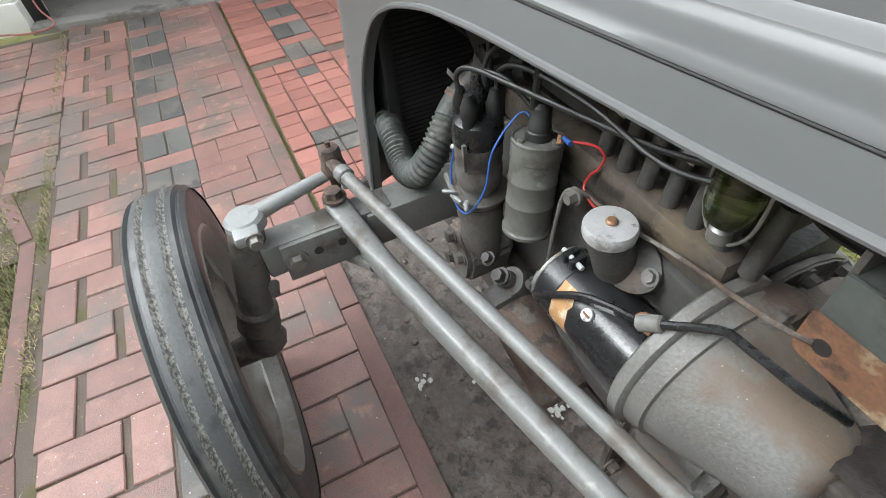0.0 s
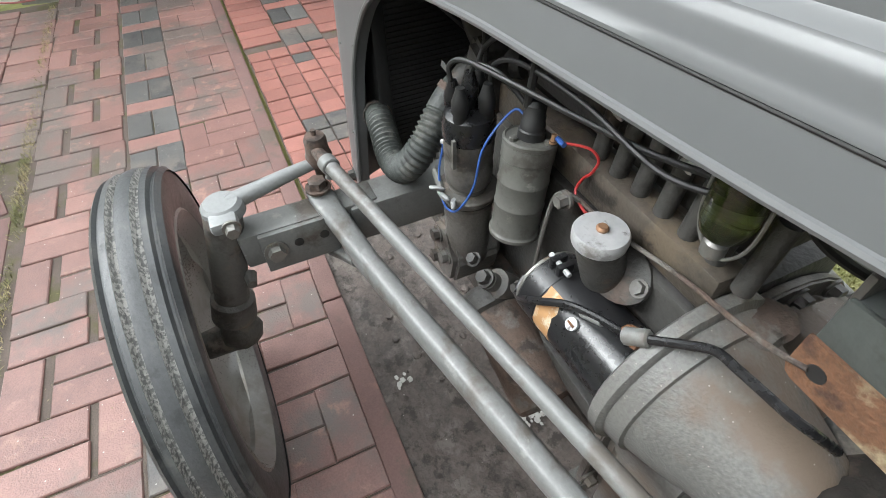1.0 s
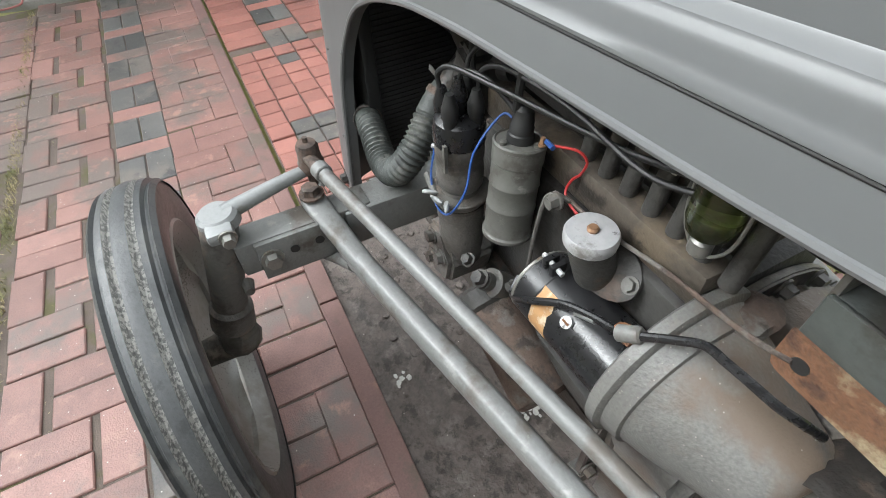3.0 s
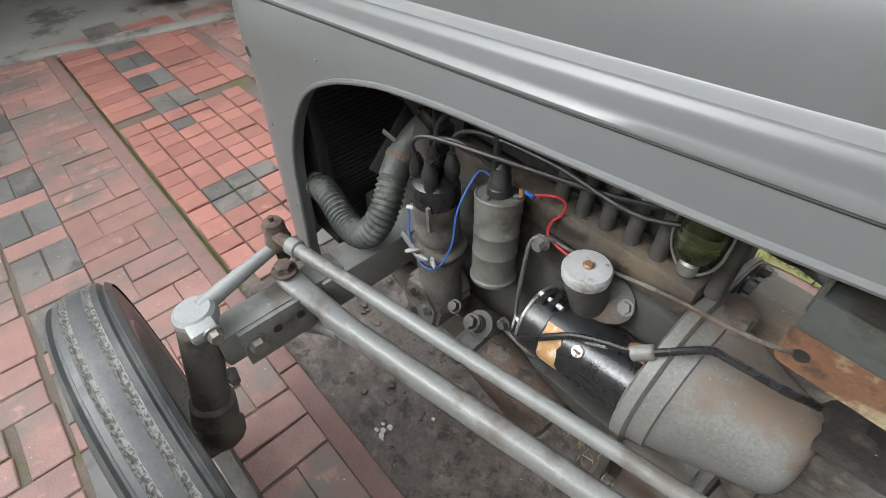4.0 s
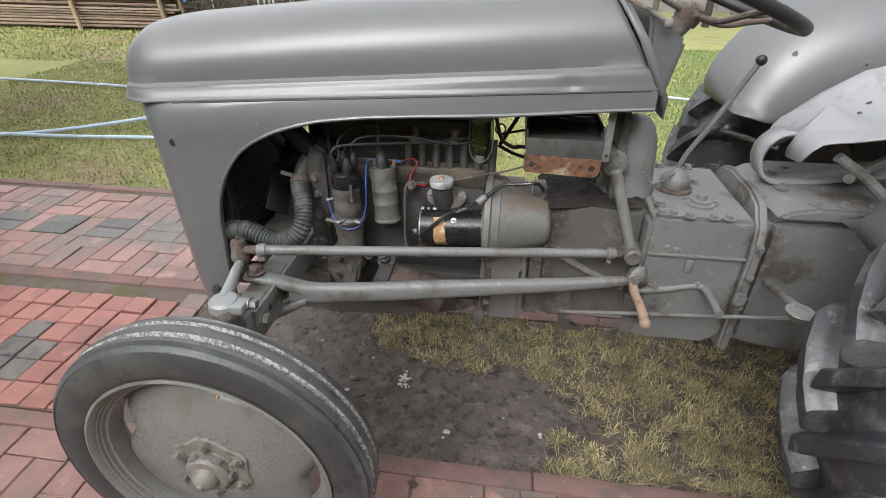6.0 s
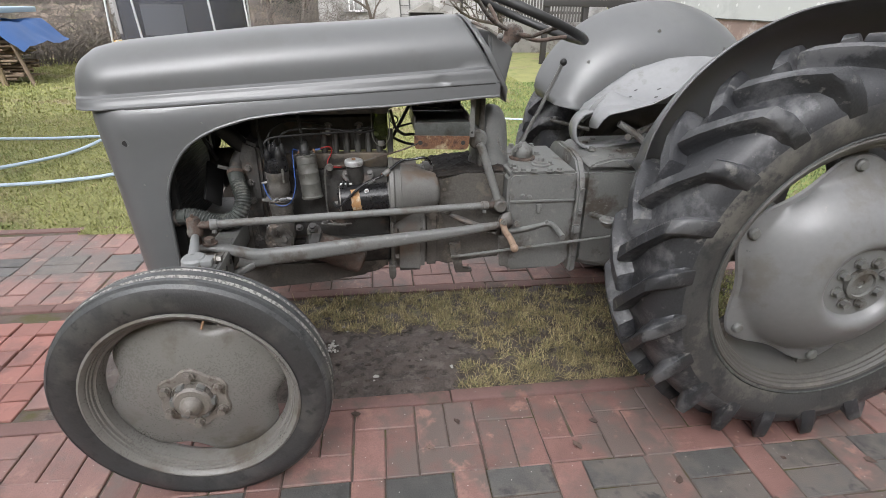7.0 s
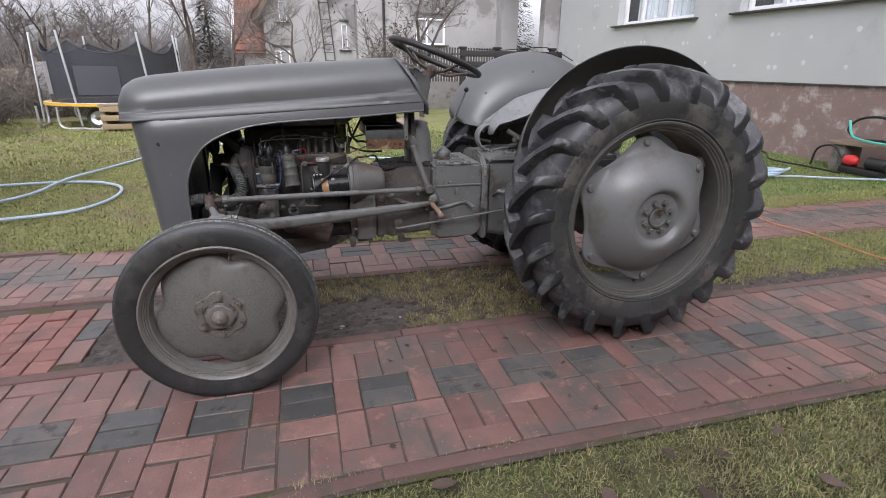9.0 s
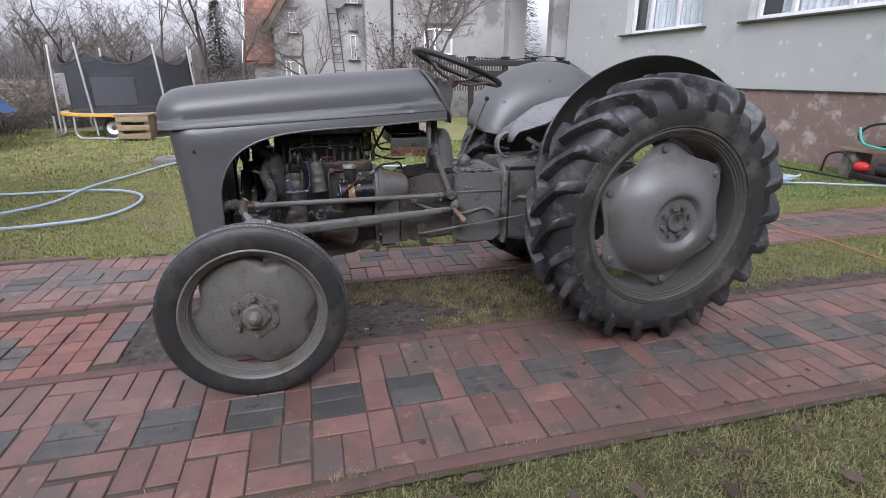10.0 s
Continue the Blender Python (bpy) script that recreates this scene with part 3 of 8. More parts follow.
part("sump", prism(sump_outline, -0.085, 0.155, bevel=0.012), OILY, tractor, "dark oil sump")
part("front_support", box(-0.12, 0.10, -0.10, 0.17, 0.50, 0.60, 0.012), CASTING, tractor)
for y in (-0.10, 0.17):
    part("support_rail", box(-0.24, 0.10, y - 0.02, y + 0.02, 0.44, 0.50, 0.006), CASTING, tractor)

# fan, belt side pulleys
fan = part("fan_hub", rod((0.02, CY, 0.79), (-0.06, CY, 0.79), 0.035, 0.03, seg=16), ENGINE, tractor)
for k in range(4):
    a = math.pi / 4 + k * math.pi / 2
    b = bmesh.new()
    box(-0.006, 0.006, -0.035, 0.035, 0.03, 0.17, 0.004, bm=b)
    moved(b, Matrix.Translation((-0.05, CY, 0.79)) @ Matrix.Rotation(a, 4, "X") @ Matrix.Rotation(0.5, 4, "Z"))
    part("fan_blade", b, BLACKMAT, fan)
part("pulley", moved(turned([(0.05, 0), (0.06, 0.004), (0.05, 0.012), (0.06, 0.02), (0.05, 0.024)], 28), along((0.03, CY, 0.56), (0.06, CY, 0.56))), CASTING, tractor)
part("fan_belt", moved(turned([(0.062, 0), (0.062, 0.012), (0.057, 0.012), (0.057, 0)], 28, cap=False, closed=True), along((0.035, CY, 0.56), (0.06, CY, 0.56))), BLACKMAT, tractor)
part("water_neck", tube([(0.125, -0.03, 0.845), (0.10, -0.045, 0.84), (0.08, -0.05, 0.835)], 0.026, seg=14), ENGINE, tractor)
part("top_hose", tube([(0.085, -0.05, 0.83), (0.050, -0.060, 0.868), (0.015, -0.062, 0.905), (-0.05, -0.06, 0.955), (-0.12, -0.06, 0.985)], 0.026, seg=16), BLACKMAT, tractor)


# canister and pipe added on the far side to darken the open arch
air = part("added_air_cleaner", moved(turned([(0.050, 0.585), (0.060, 0.590), (0.063, 0.60), (0.063, 0.66), (0.065, 0.664), (0.065, 0.672), (0.063, 0.676), (0.063, 0.84), (0.058, 0.862), (0.030, 0.872), (0.026, 0.90)], 28), Matrix.Translation((0.028, 0.195, 0.0))), ENGINE, tractor, "dark round air cleaner canister added to block the far gap")
part("air_pipe", tube([(0.028, 0.195, 0.895), (0.030, 0.18, 0.935), (0.07, 0.13, 0.955), (0.13, 0.10, 0.955)], 0.024, seg=14), BLACKMAT, air)

# ribbed radiator hose
def hose_radius(t):
    return 0.0222 + 0.0038 * abs(math.sin(t * math.pi * 42)) ** 2.4 if 0.14 < t < 0.84 else 0.0245


hose_pts = [(-0.150, -0.178, 0.652), (-0.120, -0.184, 0.662), (-0.085, -0.190, 0.667), (-0.052, -0.195, 0.660), (-0.020, -0.200, 0.650), (0.012, -0.202, 0.648), (0.042, -0.200, 0.658), (0.064, -0.192, 0.680), (0.072, -0.176, 0.706), (0.068, -0.158, 0.728), (0.056, -0.136, 0.750), (0.046, -0.114, 0.768), (0.043, -0.096, 0.782)]
hose = part("radiator_hose", tube(hose_pts, 0.025, seg=18, n=34, radii=hose_radius), RUBBER_OLD, tractor, "ribbed grey rubber radiator hose")
for at, d in (((-0.125, -0.183, 0.660), (0.95, -0.2, 0.2)), ((0.045, -0.106, 0.774), (-0.12, 0.70, 0.65))):
    a, d = Vector(at), Vector(d).normalized()
    part("hose_clamp", moved(turned([(0.0262, 0), (0.0275, 0), (0.0275, 0.011), (0.0262, 0.011)], 24, cap=False, closed=True), along(a - d * 0.006, a)), RUST_DARK, hose)
part("outlet_stub", tube([(0.044, -0.100, 0.778), (0.046, -0.080, 0.800), (0.062, -0.050, 0.830), (0.085, -0.02, 0.845)], 0.022, seg=14), ENGINE, hose)
part("clamp_tail", moved(box(-0.0008, 0.0008, -0.0055, 0.0055, 0.0, 0.058, 0.0004), along((0.046, -0.092, 0.780), (-0.002, -0.100, 0.796))), PAINT_LIGHT, hose)

# distributor
D = Vector((0.182, -0.148, 0.0))
dist = part("distributor", moved(turned([(0.030, 0.655), (0.036, 0.660), (0.037, 0.690), (0.034, 0.698), (0.028, 0.705), (0.028, 0.715), (0.033, 0.722), (0.0345, 0.735), (0.0345, 0.750), (0.0335, 0.752), (0.0335, 0.768), (0.0348, 0.770), (0.0348, 0.790), (0.033, 0.794)], 28), Matrix.Translation(D)), OILY, tractor, "dusty distributor with a black cap")
part("cap", moved(turned([(0.0352, 0.794), (0.0365, 0.798), (0.0360, 0.818), (0.0335, 0.828), (0.026, 0.834), (0.012, 0.836)], 28), Matrix.Translation(D)), BLACK, dist, "glossy black distributor cap")
for k in range(5):
    if k < 4:
        a = radians(35 + 90 * k)
        o = D + Vector((0.0245 * math.cos(a), 0.0245 * math.sin(a), 0))
        top = 0.864 if k != 2 else 0.856
    else:
        o, top = D, 0.874
    part("tower", moved(turned([(0.0095, 0.822), (0.0092, top - 0.026), (0.0112, top - 0.023), (0.0115, top - 0.010), (0.0095, top - 0.004), (0.0055, top + 0.010)], 14), Matrix.Translation(o)), BLACK if k in (2, 4) else BLACKMAT, dist)
part("terminal", rod(D + Vector((-0.034, -0.012, 0.760)), D + Vector((-0.047, -0.02, 0.760)), 0.0035, seg=8), ALU, dist)
part("clip", box(D.x + 0.020, D.x + 0.026, D.y - 0.036, D.y - 0.031, 0.765, 0.808), COILED, dist)
part("clamp_plate", moved(turned([(0.044, 0.700), (0.046, 0.702), (0.046, 0.706), (0.044, 0.708)], 24), Matrix.Translation(D)), CASTING, dist)
for dx, dy, a in ((0.014, -0.046, 0.3), (0.034, -0.040, -0.5), (-0.006, -0.046, 0.9)):
    part("clamp_tab", moved(lump(0.0085, (0, 0, 0), 0.5, (1.4, 0.5, 0.5), 2, seed=int(a * 10)), Matrix.Translation(D + Vector((dx, dy, 0.714))) @ Matrix.Rotation(a, 4, "Z") @ Matrix.Rotation(a, 4, "X")), SILVER, dist, "crumpled bright metal tab")
part("clamp_bolt", rod(D + Vector((-0.05, -0.03, 0.709)), D + Vector((-0.01, -0.038, 0.705)), 0.0055, seg=8), COILED, dist)
part("drive_housing", rod(D + Vector((0, 0, 0.57)), D + Vector((0, 0, 0.66)), 0.036, 0.034, seg=20), OILY, dist)
part("ring", moved(turned([(0.0385, 0.683), (0.0385, 0.689), (0.03, 0.689), (0.03, 0.683)], 24, cap=False, closed=True), Matrix.Translation(D)), CASTING, dist)

# ignition coil, leaning a little
CB, CT = Vector((0.281, -0.128, 0.692)), Vector((0.268, -0.109, 0.838))
cm = along(CB, CT) @ Matrix.Diagonal((1.20, 1.20, 0.955, 1.0))
coil = part("ignition_coil", moved(turned([(0.0262, 0.0), (0.0285, 0.002), (0.0288, 0.007), (0.0272, 0.009), (0.0268, 0.011), (0.0268, 0.050), (0.0275, 0.0515), (0.0275, 0.0535), (0.0268, 0.055), (0.0268, 0.086), (0.0275, 0.0875), (0.0275, 0.0895), (0.0268, 0.091), (0.0268, 0.120), (0.0277, 0.1215), (0.0277, 0.139), (0.0270, 0.1415), (0.0282, 0.1425), (0.0282, 0.147), (0.0262, 0.149), (0.0250, 0.147), (0.016, 0.148)], 34), cm), COILED, tractor, "dull grey painted cylinder ignition coil")
part("coil_tower", moved(turned([(0.0145, 0.147), (0.0140, 0.158), (0.0125, 0.160), (0.0125, 0.168), (0.0115, 0.170), (0.0115, 0.178), (0.0105, 0.180), (0.0105, 0.190), (0.006, 0.196)], 18), cm), BLACKMAT, coil)
for k in range(3):
    a = radians(-60 + 115 * k)
    part("top_rivet", moved(turned([(0.0042, 0.147), (0.0042, 0.1515), (0.002, 0.153)], 10), cm @ Matrix.Translation((0.0205 * math.cos(a), 0.0205 * math.sin(a), 0))), COILED, coil)
for sx in (-1, 1):
    o = (CT - Vector((0, 0, 0.003)) + (Vector((0.027, 0.012, 0)) if sx > 0 else Vector((-0.021, 0.006, 0))))
    part("terminal", nut(o, CT - CB, 0.0036, 0.009), COPPER, coil)

# low tension wires and leads
TR = CT + Vector((0.028, 0.014, 0.006))
TL = CT + Vector((-0.021, 0.006, 0.006))
part("blue_lead", tube([TL, TL + Vector((-0.015, -0.012, 0.004)), (0.236, -0.155, 0.81), (0.236, -0.168, 0.75), (0.222, -0.184, 0.705), (0.197, -0.189, 0.690), (0.172, -0.187, 0.698), (0.150, -0.179, 0.725), (0.140, -0.168, 0.752), (0.138, -0.168, 0.758)], 0.0017, seg=6), BLUE, tractor, "thin bright blue wire")
part("blue_sleeve", rod(TR + Vector((0.004, 0, 0)), TR + Vector((0.02, -0.002, 0.001)), 0.0033, seg=8), BLUE, tractor)
part("red_lead", tube([TR + Vector((0.016, -0.002, 0)), (0.318, -0.090, 0.846), (0.338, -0.078, 0.848), (0.349, -0.073, 0.838), (0.344, -0.074, 0.818), (0.335, -0.077, 0.804), (0.335, -0.084, 0.789), (0.35, -0.088, 0.782), (0.38, -0.092, 0.782)], 0.0018, seg=6), RED, tractor, "thin bright red wire")
part("cable_sleeve", tube([(0.340, -0.086, 0.785), (0.40, -0.086, 0.787), (0.44, -0.086, 0.796), (0.48, -0.088, 0.808), (0.52, -0.092, 0.820), (0.565, -0.100, 0.834), (0.605, -0.108, 0.850), (0.632, -0.110, 0.862)], 0.0026, seg=8), RUST_DARK, tractor, "brown cloth covered cable")
part("oil_pipe", tube([(0.350, -0.088, 0.786), (0.336, -0.098, 0.790), (0.325, -0.106, 0.775), (0.323, -0.114, 0.70), (0.325, -0.118, 0.62), (0.345, -0.122, 0.595), (0.40, -0.122, 0.592)], 0.0031, seg=8), CASTING, tractor, "thin grey oil pipe")
part("pipe_union", nut((0.34, -0.098, 0.785), (0, -1, 0), 0.009, 0.012), CASTING, tractor)
# ignition harness over the engine
for pts, r in (([(0.162, -0.165, 0.866), (0.16, -0.165, 0.885), (0.18, -0.155, 0.898), (0.25, -0.135, 0.90), (0.33, -0.11, 0.898), (0.42, -0.085, 0.90), (0.50, -0.06, 0.91)], 0.0034),
               ([(0.20, -0.13, 0.866), (0.20, -0.125, 0.895), (0.24, -0.115, 0.912), (0.34, -0.10, 0.91), (0.44, -0.09, 0.895), (0.50, -0.07, 0.90)], 0.0034),
               ([(0.165, -0.13, 0.866), (0.165, -0.12, 0.90), (0.20, -0.10, 0.93), (0.25, -0.07, 0.93), (0.33, -0.04, 0.91)], 0.0034),
               ([(0.182, -0.148, 0.872), (0.19, -0.145, 0.895), (0.225, -0.13, 0.895), (0.256, -0.114, 0.87)], 0.0034),
               ([(0.262, -0.115, 0.87), (0.262, -0.11, 0.92), (0.255, -0.10, 0.97)], 0.005),
               ([(0.135, -0.10, 0.82), (0.132, -0.10, 0.90), (0.125, -0.08, 0.98)], 0.005)):
    part("ignition_lead", tube(pts, r, seg=8), BLACKMAT, tractor)

# fuel lift cover with its bright cap
CP = Vector((0.42, -0.115, 0.0))
pump = part("breather", rod(CP + Vector((0.004, 0.018, 0.738)), CP + Vector((0, 0, 0.797)), 0.0262, 0.0262, seg=28), ENGINE, tractor, "grimy round oil filler with a bright aluminium cap")
cap = part("cap", moved(turned([(0.0275, 0.795), (0.0295, 0.797), (0.0303, 0.803), (0.0303, 0.8085), (0.0282, 0.8125), (0.010, 0.8135)], 40), Matrix.Translation(CP)), ALU, pump, "scratched bright aluminium cap")
part("cap_bolt", moved(turned([(0.0065, 0.8135), (0.0068, 0.816), (0.005, 0.8185)], 12), Matrix.Translation(CP)), COPPER, cap)
fm = Matrix.Translation((CP.x + 0.010, -0.088, 0.752)) @ Matrix.Rotation(radians(52), 4, "X")
part("flange", moved(turned([(0.034, 0.0), (0.034, 0.006), (0.030, 0.008)], 28), fm @ Matrix.Diagonal((1.5, 1.0, 1.0, 1.0))), ENGINE, pump)
for dx in (-0.040, 0.040):
    part("flange_bolt", moved(nut((0, 0, 0.007), (0, 0, 1), 0.008, 0.007), fm @ Matrix.Translation((dx, 0.004, 0))), CASTING, pump)

# starter motor
SL, SR = Vector((0.368, -0.129, 0.683)), Vector((0.540, -0.122, 0.688))
sm = along(SL, SR) @ Matrix.Diagonal((0.91, 0.91, 1.0, 1.0))
starter = part("starter_motor", moved(turned([(0.040, -0.005), (0.048, 0.0), (0.051, 0.003), (0.051, 0.168)], 36), sm), BLACK, tractor, "glossy black starter motor with a torn tan label")
part("end_ring", moved(turned([(0.0512, 0.000), (0.0522, 0.001), (0.0522, 0.004), (0.0512, 0.005)], 36, cap=False, closed=True), sm), STEEL, starter)
# label wrapped round the outer side
bm = bmesh.new()
prev = None
for k in range(13):
    a = radians(-70 + 128 * k / 12)
    q = Vector((0, -math.cos(a), math.sin(a))) * 0.0470
    wob = 0.0015 * math.sin(k * 1.9) - 0.006 * (k / 12)
    c0 = SL.lerp(SR, 0.25) + q + Vector((wob, 0, 0))
    c1 = SL.lerp(SR, 0.44) + q + Vector((0.002 * math.sin(k * 2.7) - 0.012 * (k / 12), 0, 0))
    r = (bm.verts.new(c0), bm.verts.new(c1))
    if prev:
        bm.faces.new((prev[0], r[0], r[1], prev[1]))
    prev = r
part("label_band", bm, TAPE, starter, "torn tan paper label")
sp = Vector((0.457, -0.1575, 0.7182))
screw = part("pole_screw", rod(sp, sp + Vector((0, -0.0035, 0.0035)), 0.0075, seg=16), ALU, starter)
part("slot", box(sp.x - 0.005, sp.x + 0.005, sp.y - 0.0050, sp.y - 0.0030, sp.z + 0.0025, sp.z + 0.0045), RUST, screw)
part("end_band", moved(turned([(0.0514, 0.006), (0.0522, 0.007), (0.0522, 0.036), (0.0514, 0.037)], 36, cap=False, closed=True), sm), BLACK, starter)
for x in (0.379, 0.393):
    part("band_clip", box(x, x + 0.008, -0.142, -0.120, 0.725, 0.744, 0.002), BLACK, starter)
part("clip_screw", rod((0.372, -0.134, 0.738), (0.410, -0.134, 0.738), 0.0035, seg=8), ALU, starter)
part("brush_terminal", rod((0.37, -0.150, 0.678), (0.352, -0.152, 0.678), 0.007, seg=10), STEEL, starter)
part("mounting_flange", moved(turned([(0.0512, 0.158), (0.053, 0.158), (0.053, 0.170), (0.030, 0.170)], 30), sm), ALLOY, starter)
part("starter_cable", tube([(0.350, -0.150, 0.682), (0.362, -0.168, 0.672), (0.385, -0.174, 0.690), (0.412, -0.173, 0.716), (0.445, -0.160, 0.741), (0.480, -0.150, 0.755), (0.508, -0.147, 0.767), (0.532, -0.142, 0.783), (0.556, -0.126, 0.797), (0.576, -0.113, 0.806), (0.598, -0.111, 0.808), (0.622, -0.110, 0.810), (0.645, -0.111, 0.814), (0.662, -0.10, 0.806), (0.676, -0.075, 0.780)], 0.0046, seg=10), BLACK, tractor, "thick black starter cable")
part("cable_sleeve", tube([(0.462, -0.154, 0.744), (0.475, -0.151, 0.750), (0.486, -0.149, 0.755)], 0.0054, seg=10), PAINT_LIGHT, tractor)
part("cable_clip", rod((0.514, -0.149, 0.769), (0.534, -0.139, 0.784), 0.009, seg=14, bevel=0.002), PAINT_LIGHT, tractor)
part("clip_bolt", lump(0.010, (0.521, -0.142, 0.770), 0.4, (1.5, 1, 0.7), 2), RUST, tractor)

# bell housing with its bulge over the starter gear
def arched(r, foot, y=CY, z=0.578, n=14):
    """A (y, z) outline: a half round over straight sides down to the foot."""
    return [(y + r * math.cos(math.pi * k / n), z + r * math.sin(math.pi * k / n)) for k in range(n + 1)] + [(y - r, foot), (y + r, foot)]


part("rear_plate", prism_x(arched(0.187, 0.394), 0.530, 0.543, bevel=0.003), OILY, tractor, "dusty alloy flange round the flywheel")
bulge = bmesh.new()
prof = []
bx = [(0.530, 0.0), (0.530, 0.112), (0.533, 0.116), (0.546, 0.116), (0.549, 0.112), (0.550, 0.108), (0.570, 0.104), (0.5715, 0.099), (0.59, 0.0935), (0.61, 0.0865), (0.64, 0.075), (0.67, 0.066), (0.688, 0.060), (0.697, 0.053), (0.702, 0.042), (0.704, 0.025), (0.7045, 0.0)]
rows = []
for x, r in bx:
    rows.append([bulge.verts.new((x, -0.070 - (r * 0.98) * math.sin(a), 0.686 + r * math.cos(a))) for a in [math.pi * (k / 20) * 1.3 - 0.55 for k in range(21)]])
for p, q in zip(rows, rows[1:]):
    for k in range(20):
        bulge.faces.new((p[k], p[k + 1], q[k + 1], q[k]))
bell = part("bell_housing", bulge, ALLOY, tractor, "dusty conical alloy housing stained brown", smooth=50)
part("housing_body", prism_x(arched(0.172, 0.402, z=0.585), 0.5435, 0.648, bevel=0.016), ALLOY, bell)
part("housing_neck", prism_x(arched(0.142, 0.410, z=0.612), 0.6485, 0.70, bevel=0.010), OILY, bell)
for a in (35, 62, 84, 104, 124):
    c = Vector((0.5465, CY + 0.177 * math.cos(radians(a)), 0.578 + 0.177 * math.sin(radians(a))))
    part("flange_nut", nut(c, (1, 0, 0), 0.0095, 0.011), CASTING, bell)
part("rust_scale", lump(0.030, (0.565, -0.035, 0.778), 0.45, (1.0, 1.2, 0.30), 3), RUST_DARK, bell, "flaked rust and grease")
part("flange_lower", prism([(0.520, 0.405), (0.524, 0.388), (0.538, 0.386), (0.545, 0.402), (0.545, 0.44), (0.520, 0.44)], -0.158, -0.10, bevel=0.003), CASTING, tractor)
part("flange_stud", nut((0.5435, -0.146, 0.470), (1, 0, 0), 0.009, 0.011), ALLOY, tractor)

# transmission case, gearbox and rear housing
part("clutch_case", prism([(0.66, 0.408), (0.73, 0.422), (0.94, 0.422), (0.94, 0.757), (0.80, 0.752), (0.70, 0.742), (0.66, 0.715)], -0.092, 0.16, bevel=0.015), OILY, tractor, "oily dark transmission case")
bm = bmesh.new()
prev = None
for i in range(37):
    x = 0.672 + 0.255 * i / 36
    row = []
    for j in range(31):
        y = -0.0915 + 0.25 * j / 30
        z = lerp([(0.66, 0.715), (0.70, 0.742), (0.80, 0.752), (0.94, 0.757)], x) + 0.004
        z += 0.010 * abs(noise.noise(Vector((x * 34, y * 34, 2.0)))) + 0.004 * noise.noise(Vector((x * 110, y * 110, 4.0))) - (0.006 if j in (0, 30) else 0)
        row.append(bm.verts.new((x, y, z)))
    if prev:
        for j in range(30):
            bm.faces.new((prev[j], row[j], row[j + 1], prev[j + 1]))
    prev = row
part("grease_crust", bm, GREASE, tractor, "black crumbly grease caked on the casing")
gear = part("gearbox", prism([(0.932, 0.415), (0.955, 0.39), (1.07, 0.39), (1.13, 0.408), (1.175, 0.412), (1.175, 0.762), (0.950, 0.762), (0.932, 0.745)], -0.140, 0.210, bevel=0.010), PAINT_OLD, tractor, "grey painted gearbox with a bolted top")
for x, y in ((0.958, -0.122), (0.985, -0.125), (1.02, -0.132), (1.075, -0.132), (1.11, -0.13), (0.96, 0.19), (1.02, 0.195), (1.1, 0.195), (0.965, -0.075), (1.10, -0.05), (1.09, 0.08)):
    part("top_bolt", nut((x, y, 0.762), (0, 0, 1), 0.0105, 0.009), PAINT_OLD, gear)
part("filler_plug", moved(turned([(0.034, 0), (0.034, 0.006), (0.026, 0.008), (0.026, 0.014), (0.012, 0.015), (0.011, 0.026)], 18), Matrix.Translation((1.065, -0.055, 0.762))), PAINT_OLD, gear)
part("lever_plate", moved(turned([(0.047, 0), (0.047, 0.006), (0.042, 0.009)], 26), Matrix.Translation((1.022, 0.035, 0.762))), RUST_DARK, gear)
part("lever_ball", moved(turned([(0.034, 0.0), (0.038, 0.012), (0.037, 0.024), (0.030, 0.036), (0.018, 0.044), (0.011, 0.052)], 24), Matrix.Translation((1.022, 0.035, 0.770))), PAINT_OLD, gear)
part("gear_lever", tube([(1.015, 0.035, 0.80), (1.032, 0.031, 0.86), (1.068, 0.023, 0.94), (1.10, 0.016, 1.02), (1.128, 0.009, 1.09)], 0.0065, seg=10), PAINT_OLD, gear)
part("lever_knob", lump(0.0125, (1.131, 0.008, 1.097), 0.02), BLACKMAT, gear, "small black gear knob")
part("casting_boss", box(1.035, 1.055, -0.149, -0.138, 0.615, 0.65, 0.005), PAINT_OLD, gear)
for x, z in ((0.985, 0.68), (1.01, 0.675), (1.08, 0.58)):
    part("boss", rod((x, -0.140, z), (x, -0.147, z), 0.008, 0.005, seg=10), PAINT_OLD, gear)
part("flange_ring", prism_x([(-0.153, 0.38), (0.223, 0.38), (0.223, 0.68), (0.205, 0.745), (0.165, 0.790), (0.10, 0.806), (-0.03, 0.806), (-0.095, 0.790), (-0.135, 0.745), (-0.153, 0.68)], 1.176, 1.203, bevel=0.007), PAINT_OLD, tractor, "raised grey casing flange")
part("case_rib", box(0.94, 1.174, -0.146, -0.136, 0.655, 0.664, 0.003), PAINT_OLD, gear)
for z in (0.44, 0.53, 0.62, 0.70):
    part("flange_bolt", nut((1.19, -0.153, z), (0, -1, 0), 0.008, 0.008), PAINT_OLD, tractor)
part("bracket", prism([(1.165, 0.540), (1.195, 0.540), (1.198, 0.572), (1.168, 0.576)], -0.172, -0.150, bevel=0.006), PAINT_OLD, tractor)
part("bracket_strap", box(1.180, 1.194, -0.160, -0.154, 0.42, 0.545, 0.002), PAINT_OLD, tractor)
rear = part("rear_housing", prism([(1.203, 0.40), (1.32, 0.37), (2.0, 0.36), (2.02, 0.70), (1.95, 0.77), (1.203, 0.765)], -0.125, 0.195, bevel=0.02), PAINT_OLD, tractor, "grey rear transmission housing")
